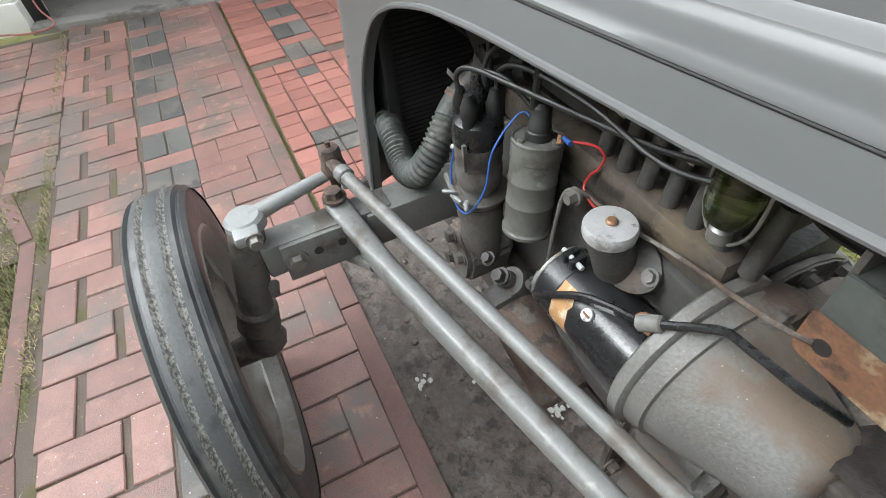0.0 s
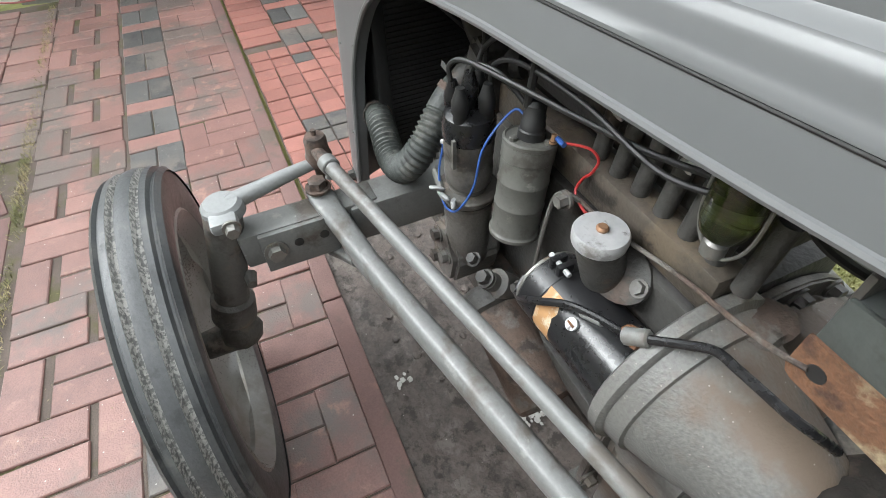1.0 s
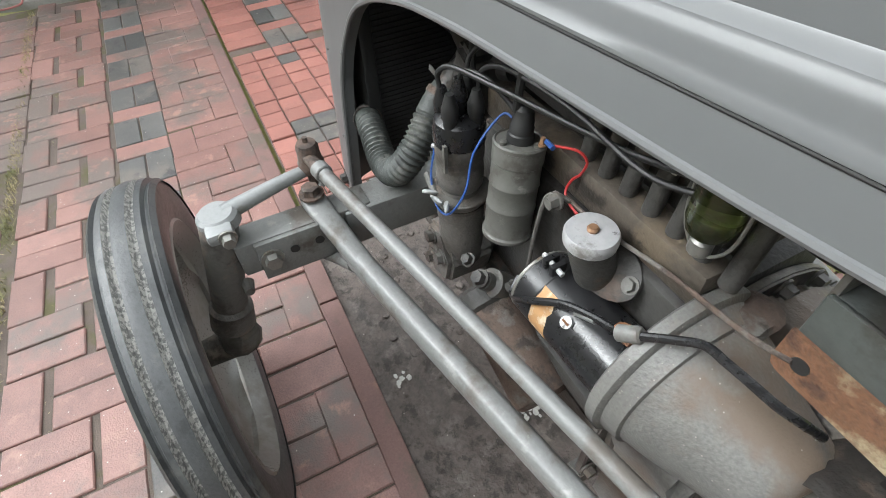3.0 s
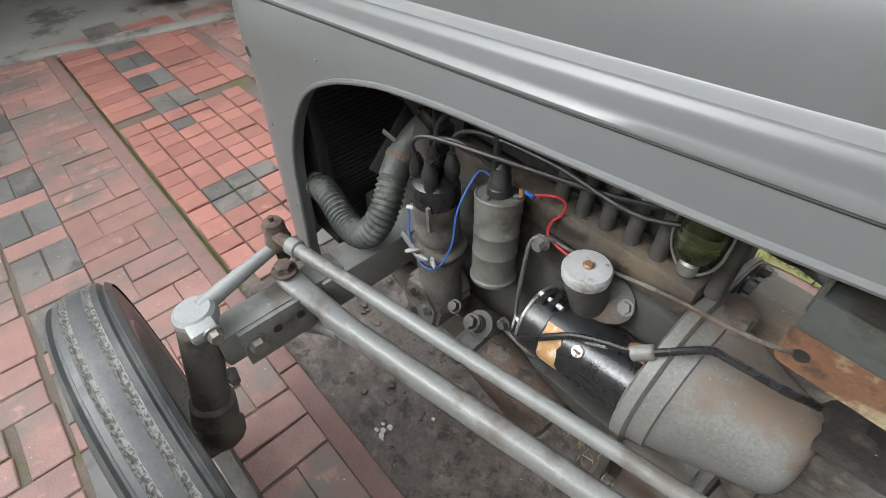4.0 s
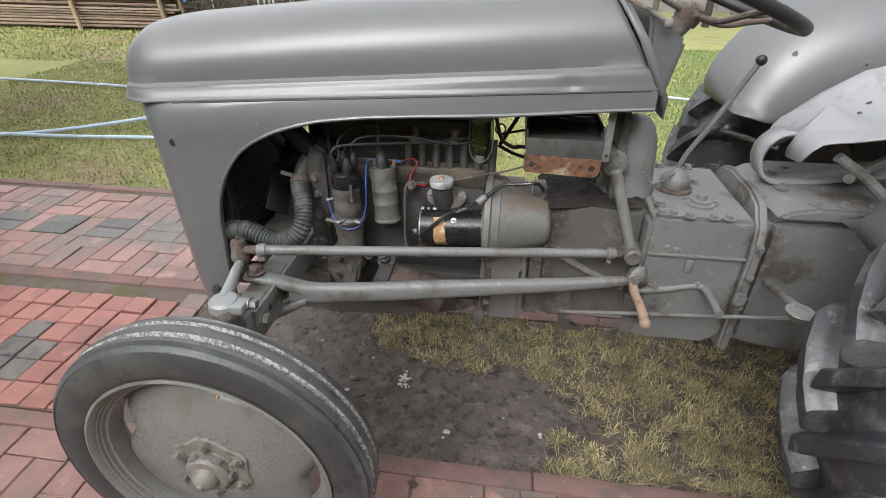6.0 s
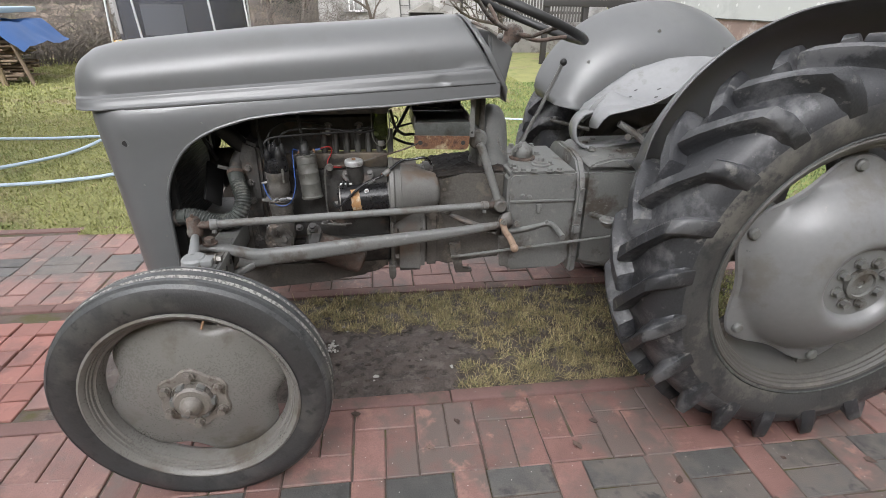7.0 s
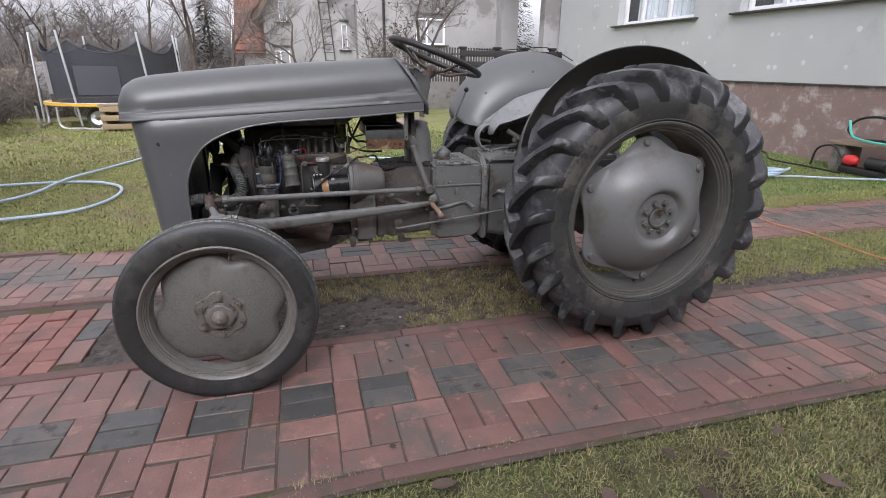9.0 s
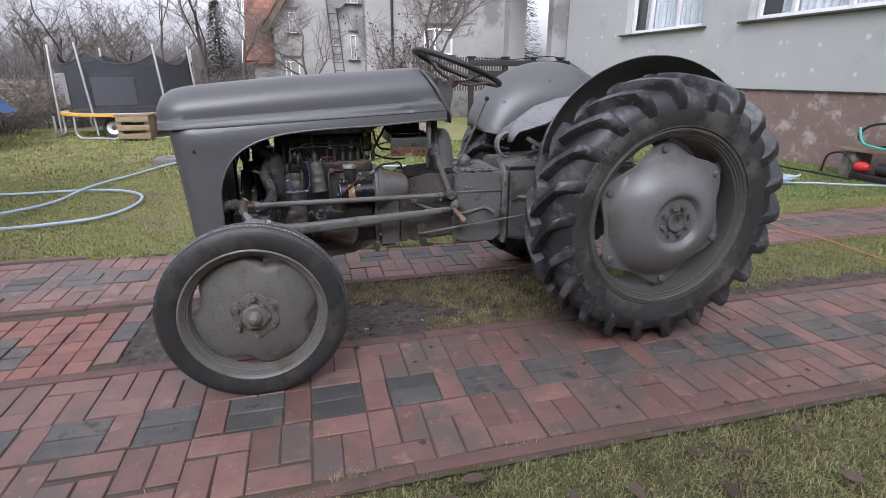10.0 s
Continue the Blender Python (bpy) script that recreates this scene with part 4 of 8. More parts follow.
part("top_cover", prism([(1.215, 0.763), (1.62, 0.763), (1.62, 0.80), (1.30, 0.80), (1.235, 0.785)], -0.128, 0.198, bevel=0.008), PAINT_OLD, rear)
for k in range(6):
    part("cover_bolt", nut((1.30 + 0.062 * k, -0.105, 0.80), (0, 0, 1), 0.0105, 0.009), PAINT_OLD, rear)
for x, y in ((1.27, 0.0), (1.36, -0.03), (1.28, 0.09), (1.33, 0.14)):
    part("cover_bolt", nut((x, y, 0.795), (0, 0, 1), 0.012, 0.010), PAINT_OLD, rear)
for s in (-1, 1):
    part("axle_trumpet", moved(turned([(0.13, 0.0), (0.13, 0.02), (0.095, 0.05), (0.075, 0.30), (0.10, 0.31), (0.10, 0.34)], 26), along((1.778, CY + s * 0.17, 0.60), (1.778, CY + s * 1.0, 0.60))), PAINT_OLD, rear)
# foot step plate seen beside the wheel
part("step", moved(turned([(0.012, -0.022), (0.024, -0.008), (0.029, 0.0), (0.027, 0.003)], 20), Matrix.Translation((1.20, -0.36, 0.672))), PAINT_LIGHT, tractor, "small round grey foot pad")
part("step_arm", rod((1.20, -0.36, 0.675), (1.24, -0.14, 0.60), 0.010, seg=10), PAINT_OLD, tractor)

# battery carrier with its rusty flange
# tray and front face carry the hood's shade in their colour
bat = part("battery_tray", box(0.622, 0.80, -0.0985, 0.16, 0.917, 0.924, 0.002), TRAY, tractor, "grey battery tray darkened for shade, with a rusty lower flange")
part("front_face", box(0.620, 0.802, -0.105, -0.099, 0.874, 0.926, 0.002), TRAY, bat)
for x in (0.618, 0.797):
    part("cheek", box(x, x + 0.006, -0.0985, 0.16, 0.90, 0.945, 0.002), OILY, bat)
fl_out = [(0.618, 0.852), (0.621, 0.845), (0.627, 0.842), (0.784, 0.837), (0.793, 0.841), (0.797, 0.848), (0.799, 0.881), (0.618, 0.886)]
part("flange", prism(fl_out, -0.1095, -0.1055), FLANGE, bat, "flaking rusty flange over old cream paint")
for x, z in ((0.637, 0.863), (0.778, 0.860)):
    part("bolt_hole", rod((x, -0.1102, z), (x, -0.1085, z), 0.0075, seg=16), BLACKMAT, bat)
part("clamp_bar", moved(box(-0.075, 0.075, -0.012, 0.012, 0.0, 0.006, 0.002), Matrix.Translation((0.71, -0.03, 0.955)) @ Matrix.Rotation(0.12, 4, "Y")), BLACKMAT, bat)
part("rear_panel", box(0.625, 0.80, 0.10, 0.106, 0.925, 1.01, 0.002), OILY, bat)
part("strap", box(0.799, 0.815, -0.1085, -0.1045, 0.878, 1.02, 0.0015), PAINT_LIGHT, bat)
part("strap_hole", rod((0.807, -0.1092, 0.893), (0.807, -0.1082, 0.893), 0.004, seg=10), BLACKMAT, bat)
part("bulkhead", box(0.84, 0.86, CY - 0.09, CY + 0.09, 0.76, 1.05, 0.008), CASTING, tractor)
part("fuel_tank", box(0.30, 0.84, CY - 0.13, CY + 0.15, 1.02, 1.13, 0.03), CASTING, tractor)

# fuel tap handwheel and the sediment bowl under it
part("tap_wheel", moved(turned([(0.012, -0.002), (0.0145, 0.0), (0.012, 0.002), (0.0105, 0.0)], 20, cap=False, closed=True), along((0.556, -0.045, 0.925), (0.56, -0.2, 1.0))), BLACKMAT, tractor, "small black tap handwheel")
GLASS = bpy.data.materials.new("green_tinted_glass")
GLASS.use_nodes = True
g = GLASS.node_tree.nodes["Principled BSDF"]
g.inputs["Base Color"].default_value = (0.17, 0.22, 0.05, 1)
g.inputs["Roughness"].default_value = 0.08
g.inputs["Transmission Weight"].default_value = 0.95
B0 = Vector((0.511, -0.074, 0.0))
bowl = part("sediment_bowl", moved(turned([(0.012, 0.868), (0.020, 0.876), (0.0235, 0.89), (0.0235, 0.955)], 24), Matrix.Translation(B0)), GLASS, tractor, "green tinted glass fuel bowl with a wire bail")
part("bowl_top", moved(turned([(0.026, 0.955), (0.028, 0.96), (0.028, 0.985), (0.012, 0.99)], 20), Matrix.Translation(B0)), CASTING, bowl)
part("thumb_nut", moved(turned([(0.006, 0.846), (0.011, 0.848), (0.011, 0.862), (0.007, 0.866)], 12), Matrix.Translation(B0)), STEEL, bowl)
part("bail", tube([(B0.x + 0.028, B0.y, 0.968), (B0.x + 0.028, B0.y, 0.885), (B0.x + 0.015, B0.y, 0.853), (B0.x, B0.y, 0.848), (B0.x - 0.015, B0.y, 0.853), (B0.x - 0.028, B0.y, 0.885), (B0.x - 0.028, B0.y, 0.968)], 0.0018, seg=6, n=4), STEEL, bowl)
part("fuel_pipe", tube([(0.545, -0.07, 0.96), (0.56, -0.04, 0.90), (0.59, 0.0, 0.865), (0.62, 0.02, 0.86), (0.70, 0.03, 0.84)], 0.005, seg=8), BLACKMAT, tractor)
part("throttle_rod", rod((0.555, 0.12, 0.83), (0.64, 0.10, 0.99), 0.006, seg=8), BLACKMAT, tractor)
part("throttle_link", rod((0.555, 0.10, 0.865), (0.68, 0.10, 0.895), 0.0035, seg=8), BLACKMAT, tractor)
part("choke_link", tube([(0.55, 0.11, 0.83), (0.60, 0.10, 0.81), (0.66, 0.09, 0.80), (0.72, 0.09, 0.80)], 0.005, seg=8), BLACKMAT, tractor)

# water pump side casting and oil filter below the coil
part("pump_casting", prism([(0.115, 0.56), (0.15, 0.50), (0.20, 0.52), (0.215, 0.58), (0.185, 0.63), (0.135, 0.62)], -0.185, -0.10, bevel=0.008), CASTING, tractor, "dirty cast pump bracket with bolts")
for x, z in ((0.155, 0.60), (0.185, 0.575), (0.15, 0.545)):
    part("casting_bolt", nut((x, -0.185, z), (0, -1, 0.1), 0.011, 0.01), CASTING, tractor)
part("relief_body", moved(turned([(0.024, 0), (0.026, 0.01), (0.024, 0.05), (0.015, 0.055), (0.015, 0.07)], 18), along((0.275, -0.115, 0.545), (0.275, -0.17, 0.61))), CASTING, tractor)
part("relief_nut", nut((0.275, -0.163, 0.602), (0, -0.64, 0.76), 0.011, 0.012), ENGINE, tractor)
part("banjo_nut", nut((0.315, -0.13, 0.61), (0, -1, 0.3), 0.008, 0.010), ENGINE, tractor)
part("banjo_nut", nut((0.232, -0.16, 0.60), (0, -0.6, 0.7), 0.009, 0.010), ENGINE, tractor)
part("oil_filter", rod((0.27, -0.145, 0.53), (0.43, -0.135, 0.46), 0.046, 0.05, seg=26, bevel=0.008), RUST_DARK, tractor, "grimy brown oil filter canister")
part("filter_head", rod((0.245, -0.146, 0.54), (0.28, -0.144, 0.524), 0.054, 0.054, seg=22, bevel=0.006), ENGINE, tractor)
part("drain_pipe", tube([(0.30, -0.13, 0.60), (0.36, -0.135, 0.595), (0.38, -0.13, 0.59)], 0.004, seg=8), CASTING, tractor)

# ---------------------------------------------------------------- axle and steering
axle = part("front_axle", box(-0.015, 0.053, -0.30, 2 * CY + 0.30, 0.535, 0.612, 0.006), PAINT_OLD, tractor, "channel section front axle beam in worn grey paint")


def side_y(y, s):
    return y if s < 0 else 2 * CY - y


for s in (-1, 1):
    Y = lambda y: side_y(y, s)
    part("axle_end", box(-0.008, 0.046, min(Y(-0.485), Y(-0.25)), max(Y(-0.485), Y(-0.25)), 0.548, 0.616, 0.005), PAINT_OLD, axle)
    part("axle_web", box(0.046, 0.056, min(Y(-0.455), Y(-0.33)), max(Y(-0.455), Y(-0.33)), 0.535, 0.615, 0.002), PAINT_OLD, axle)
    part("axle_bolt", nut((0.056, Y(-0.434), 0.58), (1, 0, 0), 0.0145, 0.013), STEEL, axle)
    for y in (-0.395, -0.352):
        part("bolt_hole", rod((0.0555, Y(y), 0.583), (0.0575, Y(y), 0.583), 0.008, seg=14), BLACKMAT, axle)
    king = part("kingpin_housing", rod((0.012, Y(-0.490), 0.655), (0.014, Y(-0.545), 0.42), 0.030, 0.031, seg=24, bevel=0.004), CASTING, tractor, "dark greasy kingpin housing")
    part("collar", rod((0.014, Y(-0.533), 0.47), (0.014, Y(-0.547), 0.41), 0.038, 0.040, seg=24, bevel=0.008), CASTING, king)
    part("stub_axle", rod((0.012, Y(-0.545), 0.36), (0.0, Y(-0.62), 0.34), 0.032, 0.028, seg=18), CASTING, king)
    part("lower_knuckle", lump(0.040, (0.014, Y(-0.548), 0.37), 0.08, (1, 1, 1.1)), CASTING, king)
    part("grease_cup", rod((0.03, Y(-0.49), 0.52), (0.055, Y(-0.49), 0.52), 0.012, 0.008, seg=10), CASTING, king)
    # steering arm with its split clamp
    arm = part("steering_arm", tube([(0.004, Y(-0.478), 0.658), (-0.010, Y(-0.42), 0.661), (-0.026, Y(-0.362), 0.661), (-0.036, Y(-0.322), 0.660)], 0.014, seg=16, radii=lambda t: 0.0150 - 0.0055 * t), SILVER, tractor, "bright silver painted steering arm")
    part("clamp", rod((0.01, Y(-0.488), 0.643), (0.01, Y(-0.488), 0.671), 0.034, 0.032, seg=24, bevel=0.006), SILVER, arm)
    part("clamp_lug", box(0.005, 0.060, min(Y(-0.512), Y(-0.470)), max(Y(-0.512), Y(-0.470)), 0.645, 0.668, 0.007), SILVER, arm)
    part("clamp_bolt", nut((0.061, Y(-0.482), 0.658), (1, 0, 0), 0.0105, 0.014), STEEL, arm)
    # ball joint and drag link
    ball = part("ball_joint", moved(turned([(0.012, 0.628), (0.013, 0.652), (0.0205, 0.658), (0.0225, 0.665), (0.0225, 0.674), (0.0200, 0.679), (0.0200, 0.683), (0.0190, 0.690), (0.0190, 0.704), (0.0160, 0.711), (0.005, 0.713)], 22), Matrix.Translation((-0.036, Y(-0.319), 0))), RUST_DARK, tractor, "rusty track rod ball joint")
    part("grease_nipple", rod((-0.036, Y(-0.319), 0.711), (-0.036, Y(-0.319), 0.722), 0.0045, seg=8), RUST_DARK, ball)
    J0, J1 = Vector((-0.036, Y(-0.325), 0.690)), Vector((0.91, Y(-0.124), 0.645))
    dr = part("drag_link", rod(J0.lerp(J1, 0.045), J0.lerp(J1, 0.955), 0.0118, seg=18), PAINT_LIGHT, tractor, "straight grey tubular drag link")
    part("rod_end", rod(J0.lerp(J1, 0.012), J0.lerp(J1, 0.05), 0.010, 0.0125, seg=14), RUST_DARK, dr)
    for a in (0.045, 0.93):
        part("clamp", rod(J0.lerp(J1, a), J0.lerp(J1, a + 0.022), 0.0155, seg=16, bevel=0.002), PAINT_LIGHT, dr)
        c = J0.lerp(J1, a + 0.011)
        part("clamp_ear", rod(c + Vector((0, 0, -0.012)), c + Vector((0, -0.004, -0.026)), 0.007, seg=8), PAINT_OLD, dr)
    part("rod_end", rod(J0.lerp(J1, 0.95), J1, 0.011, 0.014, seg=14), RUST_DARK, dr)
    part("joint_body", rod(J1 + Vector((0, 0.03 * -s, 0.0)), J1 + Vector((0, 0.028 * s, 0)), 0.025, 0.022, seg=18, bevel=0.005), CASTING, dr)
    # drop arm
    drop = part("drop_arm", rod((0.840, Y(-0.080), 0.850), (0.907, Y(-0.118), 0.655), 0.0150, 0.0130, seg=18, bevel=0.005), PAINT_OLD, tractor, "worn grey drop arm")
    part("boss", rod((0.836, Y(-0.0), 0.860), (0.836, Y(-0.070), 0.858), 0.036, 0.033, seg=22, bevel=0.005), PAINT_OLD, drop)
    part("pin", rod((0.847, Y(-0.082), 0.832), (0.847, Y(-0.092), 0.830), 0.006, seg=10), STEEL, drop)
    # radius arm, forked over the axle
    R1 = Vector((0.895, Y(-0.154), 0.579))
    ay = lambda x: Y(-0.312 + (x - 0.10) * 0.1987)
    ra = part("radius_arm", loft([((x, ay(x), z), w, h) for x, z, w, h in ((0.075, 0.569, 0.014, 0.027), (0.092, 0.569, 0.0165, 0.0295), (0.116, 0.5695, 0.018, 0.0275), (0.19, 0.5685, 0.0185, 0.0258), (0.264, 0.568, 0.0185, 0.0252), (0.418, 0.570, 0.0185, 0.0245), (0.58, 0.572, 0.0175, 0.0202), (0.748, 0.5738, 0.0155, 0.0165), (0.852, 0.5775, 0.0135, 0.0138), (0.896, 0.579, 0.0125, 0.0125))], power=0.75), PAINT_LIGHT, tractor, "thick grey tapered radius arm")
    part("upper_tine", loft([((x, Y(y), z), w, h) for x, y, z, w, h in ((-0.022, -0.342, 0.628, 0.010, 0.007), (-0.010, -0.340, 0.628, 0.019, 0.009), (0.012, -0.337, 0.627, 0.022, 0.0095), (0.040, -0.331, 0.617, 0.021, 0.0105), (0.075, -0.321, 0.600, 0.0195, 0.0145), (0.115, -0.310, 0.582, 0.0185, 0.0170), (0.165, -0.299, 0.572, 0.0165, 0.0190))], power=0.7), PAINT_LIGHT, ra)
    part("lower_tine", loft([((x, Y(y), z), w, h) for x, y, z, w, h in ((-0.015, -0.341, 0.510, 0.014, 0.008), (0.005, -0.338, 0.510, 0.022, 0.010), (0.035, -0.332, 0.515, 0.021, 0.011), (0.070, -0.321, 0.533, 0.019, 0.014), (0.115, -0.310, 0.556, 0.018, 0.016))], power=0.7), PAINT_LIGHT, ra)
    part("eye_bolt", nut((0.005, Y(-0.338), 0.638), (0, 0, 1), 0.016, 0.014), RUST_DARK, ra)
    part("eye_bolt", rod((0.005, Y(-0.338), 0.50), (0.005, Y(-0.338), 0.64), 0.011, seg=10), RUST_DARK, ra)
    part("ball_end", rod(R1, R1 + Vector((0.04, -s * 0.008, 0.001)), 0.012, 0.014, seg=14), RUST_DARK, ra)
    part("socket", lump(0.027, (0.930, Y(-0.150), 0.594), 0.25, (1, 0.9, 1.2)), CASTING, ra)
    part("socket_bolt", nut((0.915, Y(-0.178), 0.600), (0, s, 0.2), 0.009, 0.012), STEEL, ra)
    part("socket_bolt", nut((0.965, Y(-0.168), 0.588), (0, s, 0), 0.009, 0.012), STEEL, ra)
    # footrest bar
    part("footrest", tube([(0.93, Y(-0.146), 0.548), (1.0, Y(-0.142), 0.556), (1.075, Y(-0.137), 0.571), (1.098, Y(-0.15), 0.572), (1.102, Y(-0.19), 0.571), (1.104, Y(-0.25), 0.568)], 0.0095, seg=12), PAINT_OLD, tractor, "bent grey footrest bar")
part("lock_lever", tube([(0.914, -0.160, 0.600), (0.916, -0.20, 0.578), (0.922, -0.25, 0.572), (0.926, -0.295, 0.560)], 0.0110, seg=12), LEVER, tractor, "short rusty tan lever")
part("lever_end", lump(0.0140, (0.926, -0.297, 0.559), 0.1), LEVER, tractor)
part("brace", rod((0.73, -0.08, 0.60), (0.90, -0.14, 0.545), 0.010, seg=10), CASTING, tractor)
part("brace_bolt", nut((0.73, -0.09, 0.62), (0, -1, 0.3), 0.012, 0.012), STEEL, tractor)
part("long_rod", rod((0.74, -0.148, 0.461), (1.34, -0.203, 0.545), 0.0055, seg=8), PAINT_OLD, tractor, "thin straight brake rod")
part("pedal_bracket", prism([(0.735, 0.50), (0.775, 0.51), (0.785, 0.40), (0.82, 0.40), (0.82, 0.385), (0.76, 0.385)], -0.13, -0.11, bevel=0.003), CASTING, tractor)
part("hanger", prism([(0.905, 0.54), (0.955, 0.54), (0.945, 0.42), (0.915, 0.42)], -0.160, -0.145, bevel=0.003), CASTING, tractor)
# chain from the dash to the gearbox
chain_line = spline([(0.905, -0.06, 0.86), (0.925, -0.05, 0.815), (0.955, -0.03, 0.795), (0.985, 0.0, 0.80), (1.012, 0.012, 0.815)], 6)
for i in range(0, len(chain_line) - 1, 2):
    a, b = chain_line[i], chain_line[i + 1]
    lk = bmesh.new()
    turned([(0.0055, -0.0012), (0.0075, 0), (0.0055, 0.0012)], 10, bm=lk, cap=False, closed=True)
    moved(lk, along((a + b) / 2, (a + b) / 2 + ((b - a).orthogonal() if i % 4 else (b - a).cross((b - a).orthogonal()))))
    part("chain_link", lk, STEEL, tractor)
part("steering_box", moved(turned([(0.074, 0.756), (0.074, 0.766), (0.068, 0.776), (0.064, 0.82), (0.061, 0.86), (0.055, 0.90), (0.044, 0.93), (0.028, 0.950), (0.012, 0.956)], 30), Matrix.Translation((0.896, CY, 0.0))), PAINT_OLD, tractor, "rounded grey steering box casting")
part("instrument_panel", prism([(0.865, 1.02), (0.905, 1.03), (0.928, 1.148), (0.845, 1.200)], CY - 0.145, CY + 0.145, bevel=0.008), PAINT, tractor)

# steering wheel
WC, WN = Vector((0.982, CY, 1.243)), Vector((0.36, 0, 0.93)).normalized()
wm = along(WC, WC + WN)
ring = [(0.222 * math.cos(2 * math.pi * k / 48), 0.222 * math.sin(2 * math.pi * k / 48), 0) for k in range(49)]
wheel = part("steering_wheel", moved(tube(ring, 0.0135, seg=12, n=1, cap=False), wm), BLACKMAT, tractor, "worn black steering wheel with bent steel spokes")
for k in range(4):
    a = radians(20 + 90 * k)
    d = Vector((math.cos(a), math.sin(a), 0))
    part("spoke", moved(tube([d * 0.02 + Vector((0, 0, -0.06)), d * 0.10 + Vector((0, 0, -0.052)), d * 0.17 + Vector((0, 0, -0.02)), d * 0.218], 0.0068, seg=8), wm), RUST_DARK, wheel)
part("hub", moved(turned([(0.026, -0.085), (0.03, -0.07), (0.028, -0.045), (0.016, -0.035)], 18), wm), RUST_DARK, wheel, "rusty steering wheel hub")
part("steering_column", rod(WC - WN * 0.07, (0.865, CY, 1.075), 0.024, 0.030, seg=16), RUST_DARK, tractor, "rusty steering column")
part("throttle_lever", tube([(0.80, CY - 0.11, 1.222), (0.84, CY - 0.14, 1.205), (0.875, CY - 0.168, 1.186)], 0.0045, seg=8), RUST_DARK, tractor)
part("throttle_end", lump(0.010, (0.877, CY - 0.170, 1.184), 0.05), PAINT_LIGHT, tractor)

# pan seat on its spring
SEAT = mat("worn_seat_paint", (0.215, 0.218, 0.223), 0.40, vary=0.08, scale=5, fine=60, bump=0.02, dirt=(0.155, 0.153, 0.15), dirt_amount=0.35, dirt_scale=7)


def seat_z(u, v):
    """Height of the pan: u from front to back, v across."""
    edge = lerp([(0, 0.890), (0.02, 0.912), (0.06, 0.935), (0.15, 0.952), (0.3, 0.985), (0.5, 1.042), (0.8, 1.085), (1, 1.105)], u)
    low = lerp([(0, 0.880), (0.02, 0.915), (0.05, 0.940), (0.12, 0.952), (0.5, 0.960), (0.75, 0.985), (0.9, 1.03), (1, 1.095)], u)
    return low + (edge - low) * abs(v) ** 2.6 + 0.058 * max(0.0, 1 - abs(v) / 0.34) ** 1.3 * max(0.0, 1 - u / 0.42)


seat = bmesh.new()
NU, NV = 34, 30
grid = []
for i in range(NU + 1):
    u = i / NU                      # front to back
    row = []
    for j in range(NV + 1):
        v = -1 + 2 * j / NV
        half = lerp([(0, 0.100), (0.1, 0.118), (0.18, 0.148), (0.3, 0.185), (0.5, 0.200), (0.8, 0.198), (0.92, 0.16), (0.97, 0.11), (1, 0.05)], u)
        notch = max(0.0, 1 - abs(v) / 0.22)
        x = 1.25 + 0.47 * u + 0.05 * notch * max(0.0, 1 - u / 0.25)
        z = seat_z(u, v)
        row.append(seat.verts.new((x, CY - 0.008 + half * v, z)))
    grid.append(row)
for i in range(NU):
    for j in range(NV):
        seat.faces.new((grid[i][j], grid[i + 1][j], grid[i + 1][j + 1], grid[i][j + 1]))
pan = part("seat", seat, SEAT, tractor, "light grey pressed steel pan seat with drain holes")
sol = pan.modifiers.new("thickness", "SOLIDIFY")
sol.thickness = 0.004
for x, y in ((1.43, 0.10), (1.47, 0.145), (1.47, -0.02), (1.51, 0.06), (1.55, 0.12), (1.55, 0.0)):
    u, v = (x - 1.25) / 0.47, (y - CY + 0.008) / 0.2
    z = seat_z(u, v)
    part("drain_hole", moved(turned([(0.0105, 0.0), (0.0003, 0.001)], 16, cap=False), Matrix.Translation((x, y, z + 0.004)) @ Matrix.Rotation(-0.35, 4, "Y")), BLACKMAT, pan)
spring = bmesh.new()
line = spline([(1.60, 0, 0.845), (1.45, 0, 0.825), (1.30, 0, 0.80), (1.235, 0, 0.815), (1.215, 0, 0.87), (1.245, 0, 0.915), (1.32, 0, 0.922), (1.40, 0, 0.925)], 6)
prev = None
for i, c in enumerate(line):
    r = (spring.verts.new(c + Vector((0, CY + 0.02 - 0.03, 0))), spring.verts.new(c + Vector((0, CY + 0.02 + 0.03, 0))))
    if prev:
        spring.faces.new((prev[0], r[0], r[1], prev[1]))
    prev = r
spr = part("seat_spring", spring, SEAT, tractor, "bent flat seat spring")
sol = spr.modifiers.new("thickness", "SOLIDIFY")
sol.thickness = 0.009
part("lift_lever", tube([(1.24, 0.40, 0.82), (1.30, 0.37, 0.81), (1.38, 0.30, 0.80)], 0.008, seg=8), CASTING, tractor)
part("lift_knob", lump(0.013, (1.262, 0.40, 0.825), 0.05), PAINT_LIGHT, tractor)
part("lift_arm", tube([(1.33, -0.06, 0.905), (1.40, -0.08, 0.86), (1.46, -0.12, 0.80), (1.50, -0.15, 0.72)], 0.012, seg=10), PAINT_OLD, tractor)
part("top_link_pin", rod((1.36, -0.08, 0.86), (1.52, 0.05, 0.87), 0.012, seg=10), CASTING, tractor)


# ---------------------------------------------------------------- wings over the rear wheels
WING = {-1: (1.805, 0.668, 0.628), 1: (1.665, 0.685, 0.602)}      # middle x, middle z, crown radius


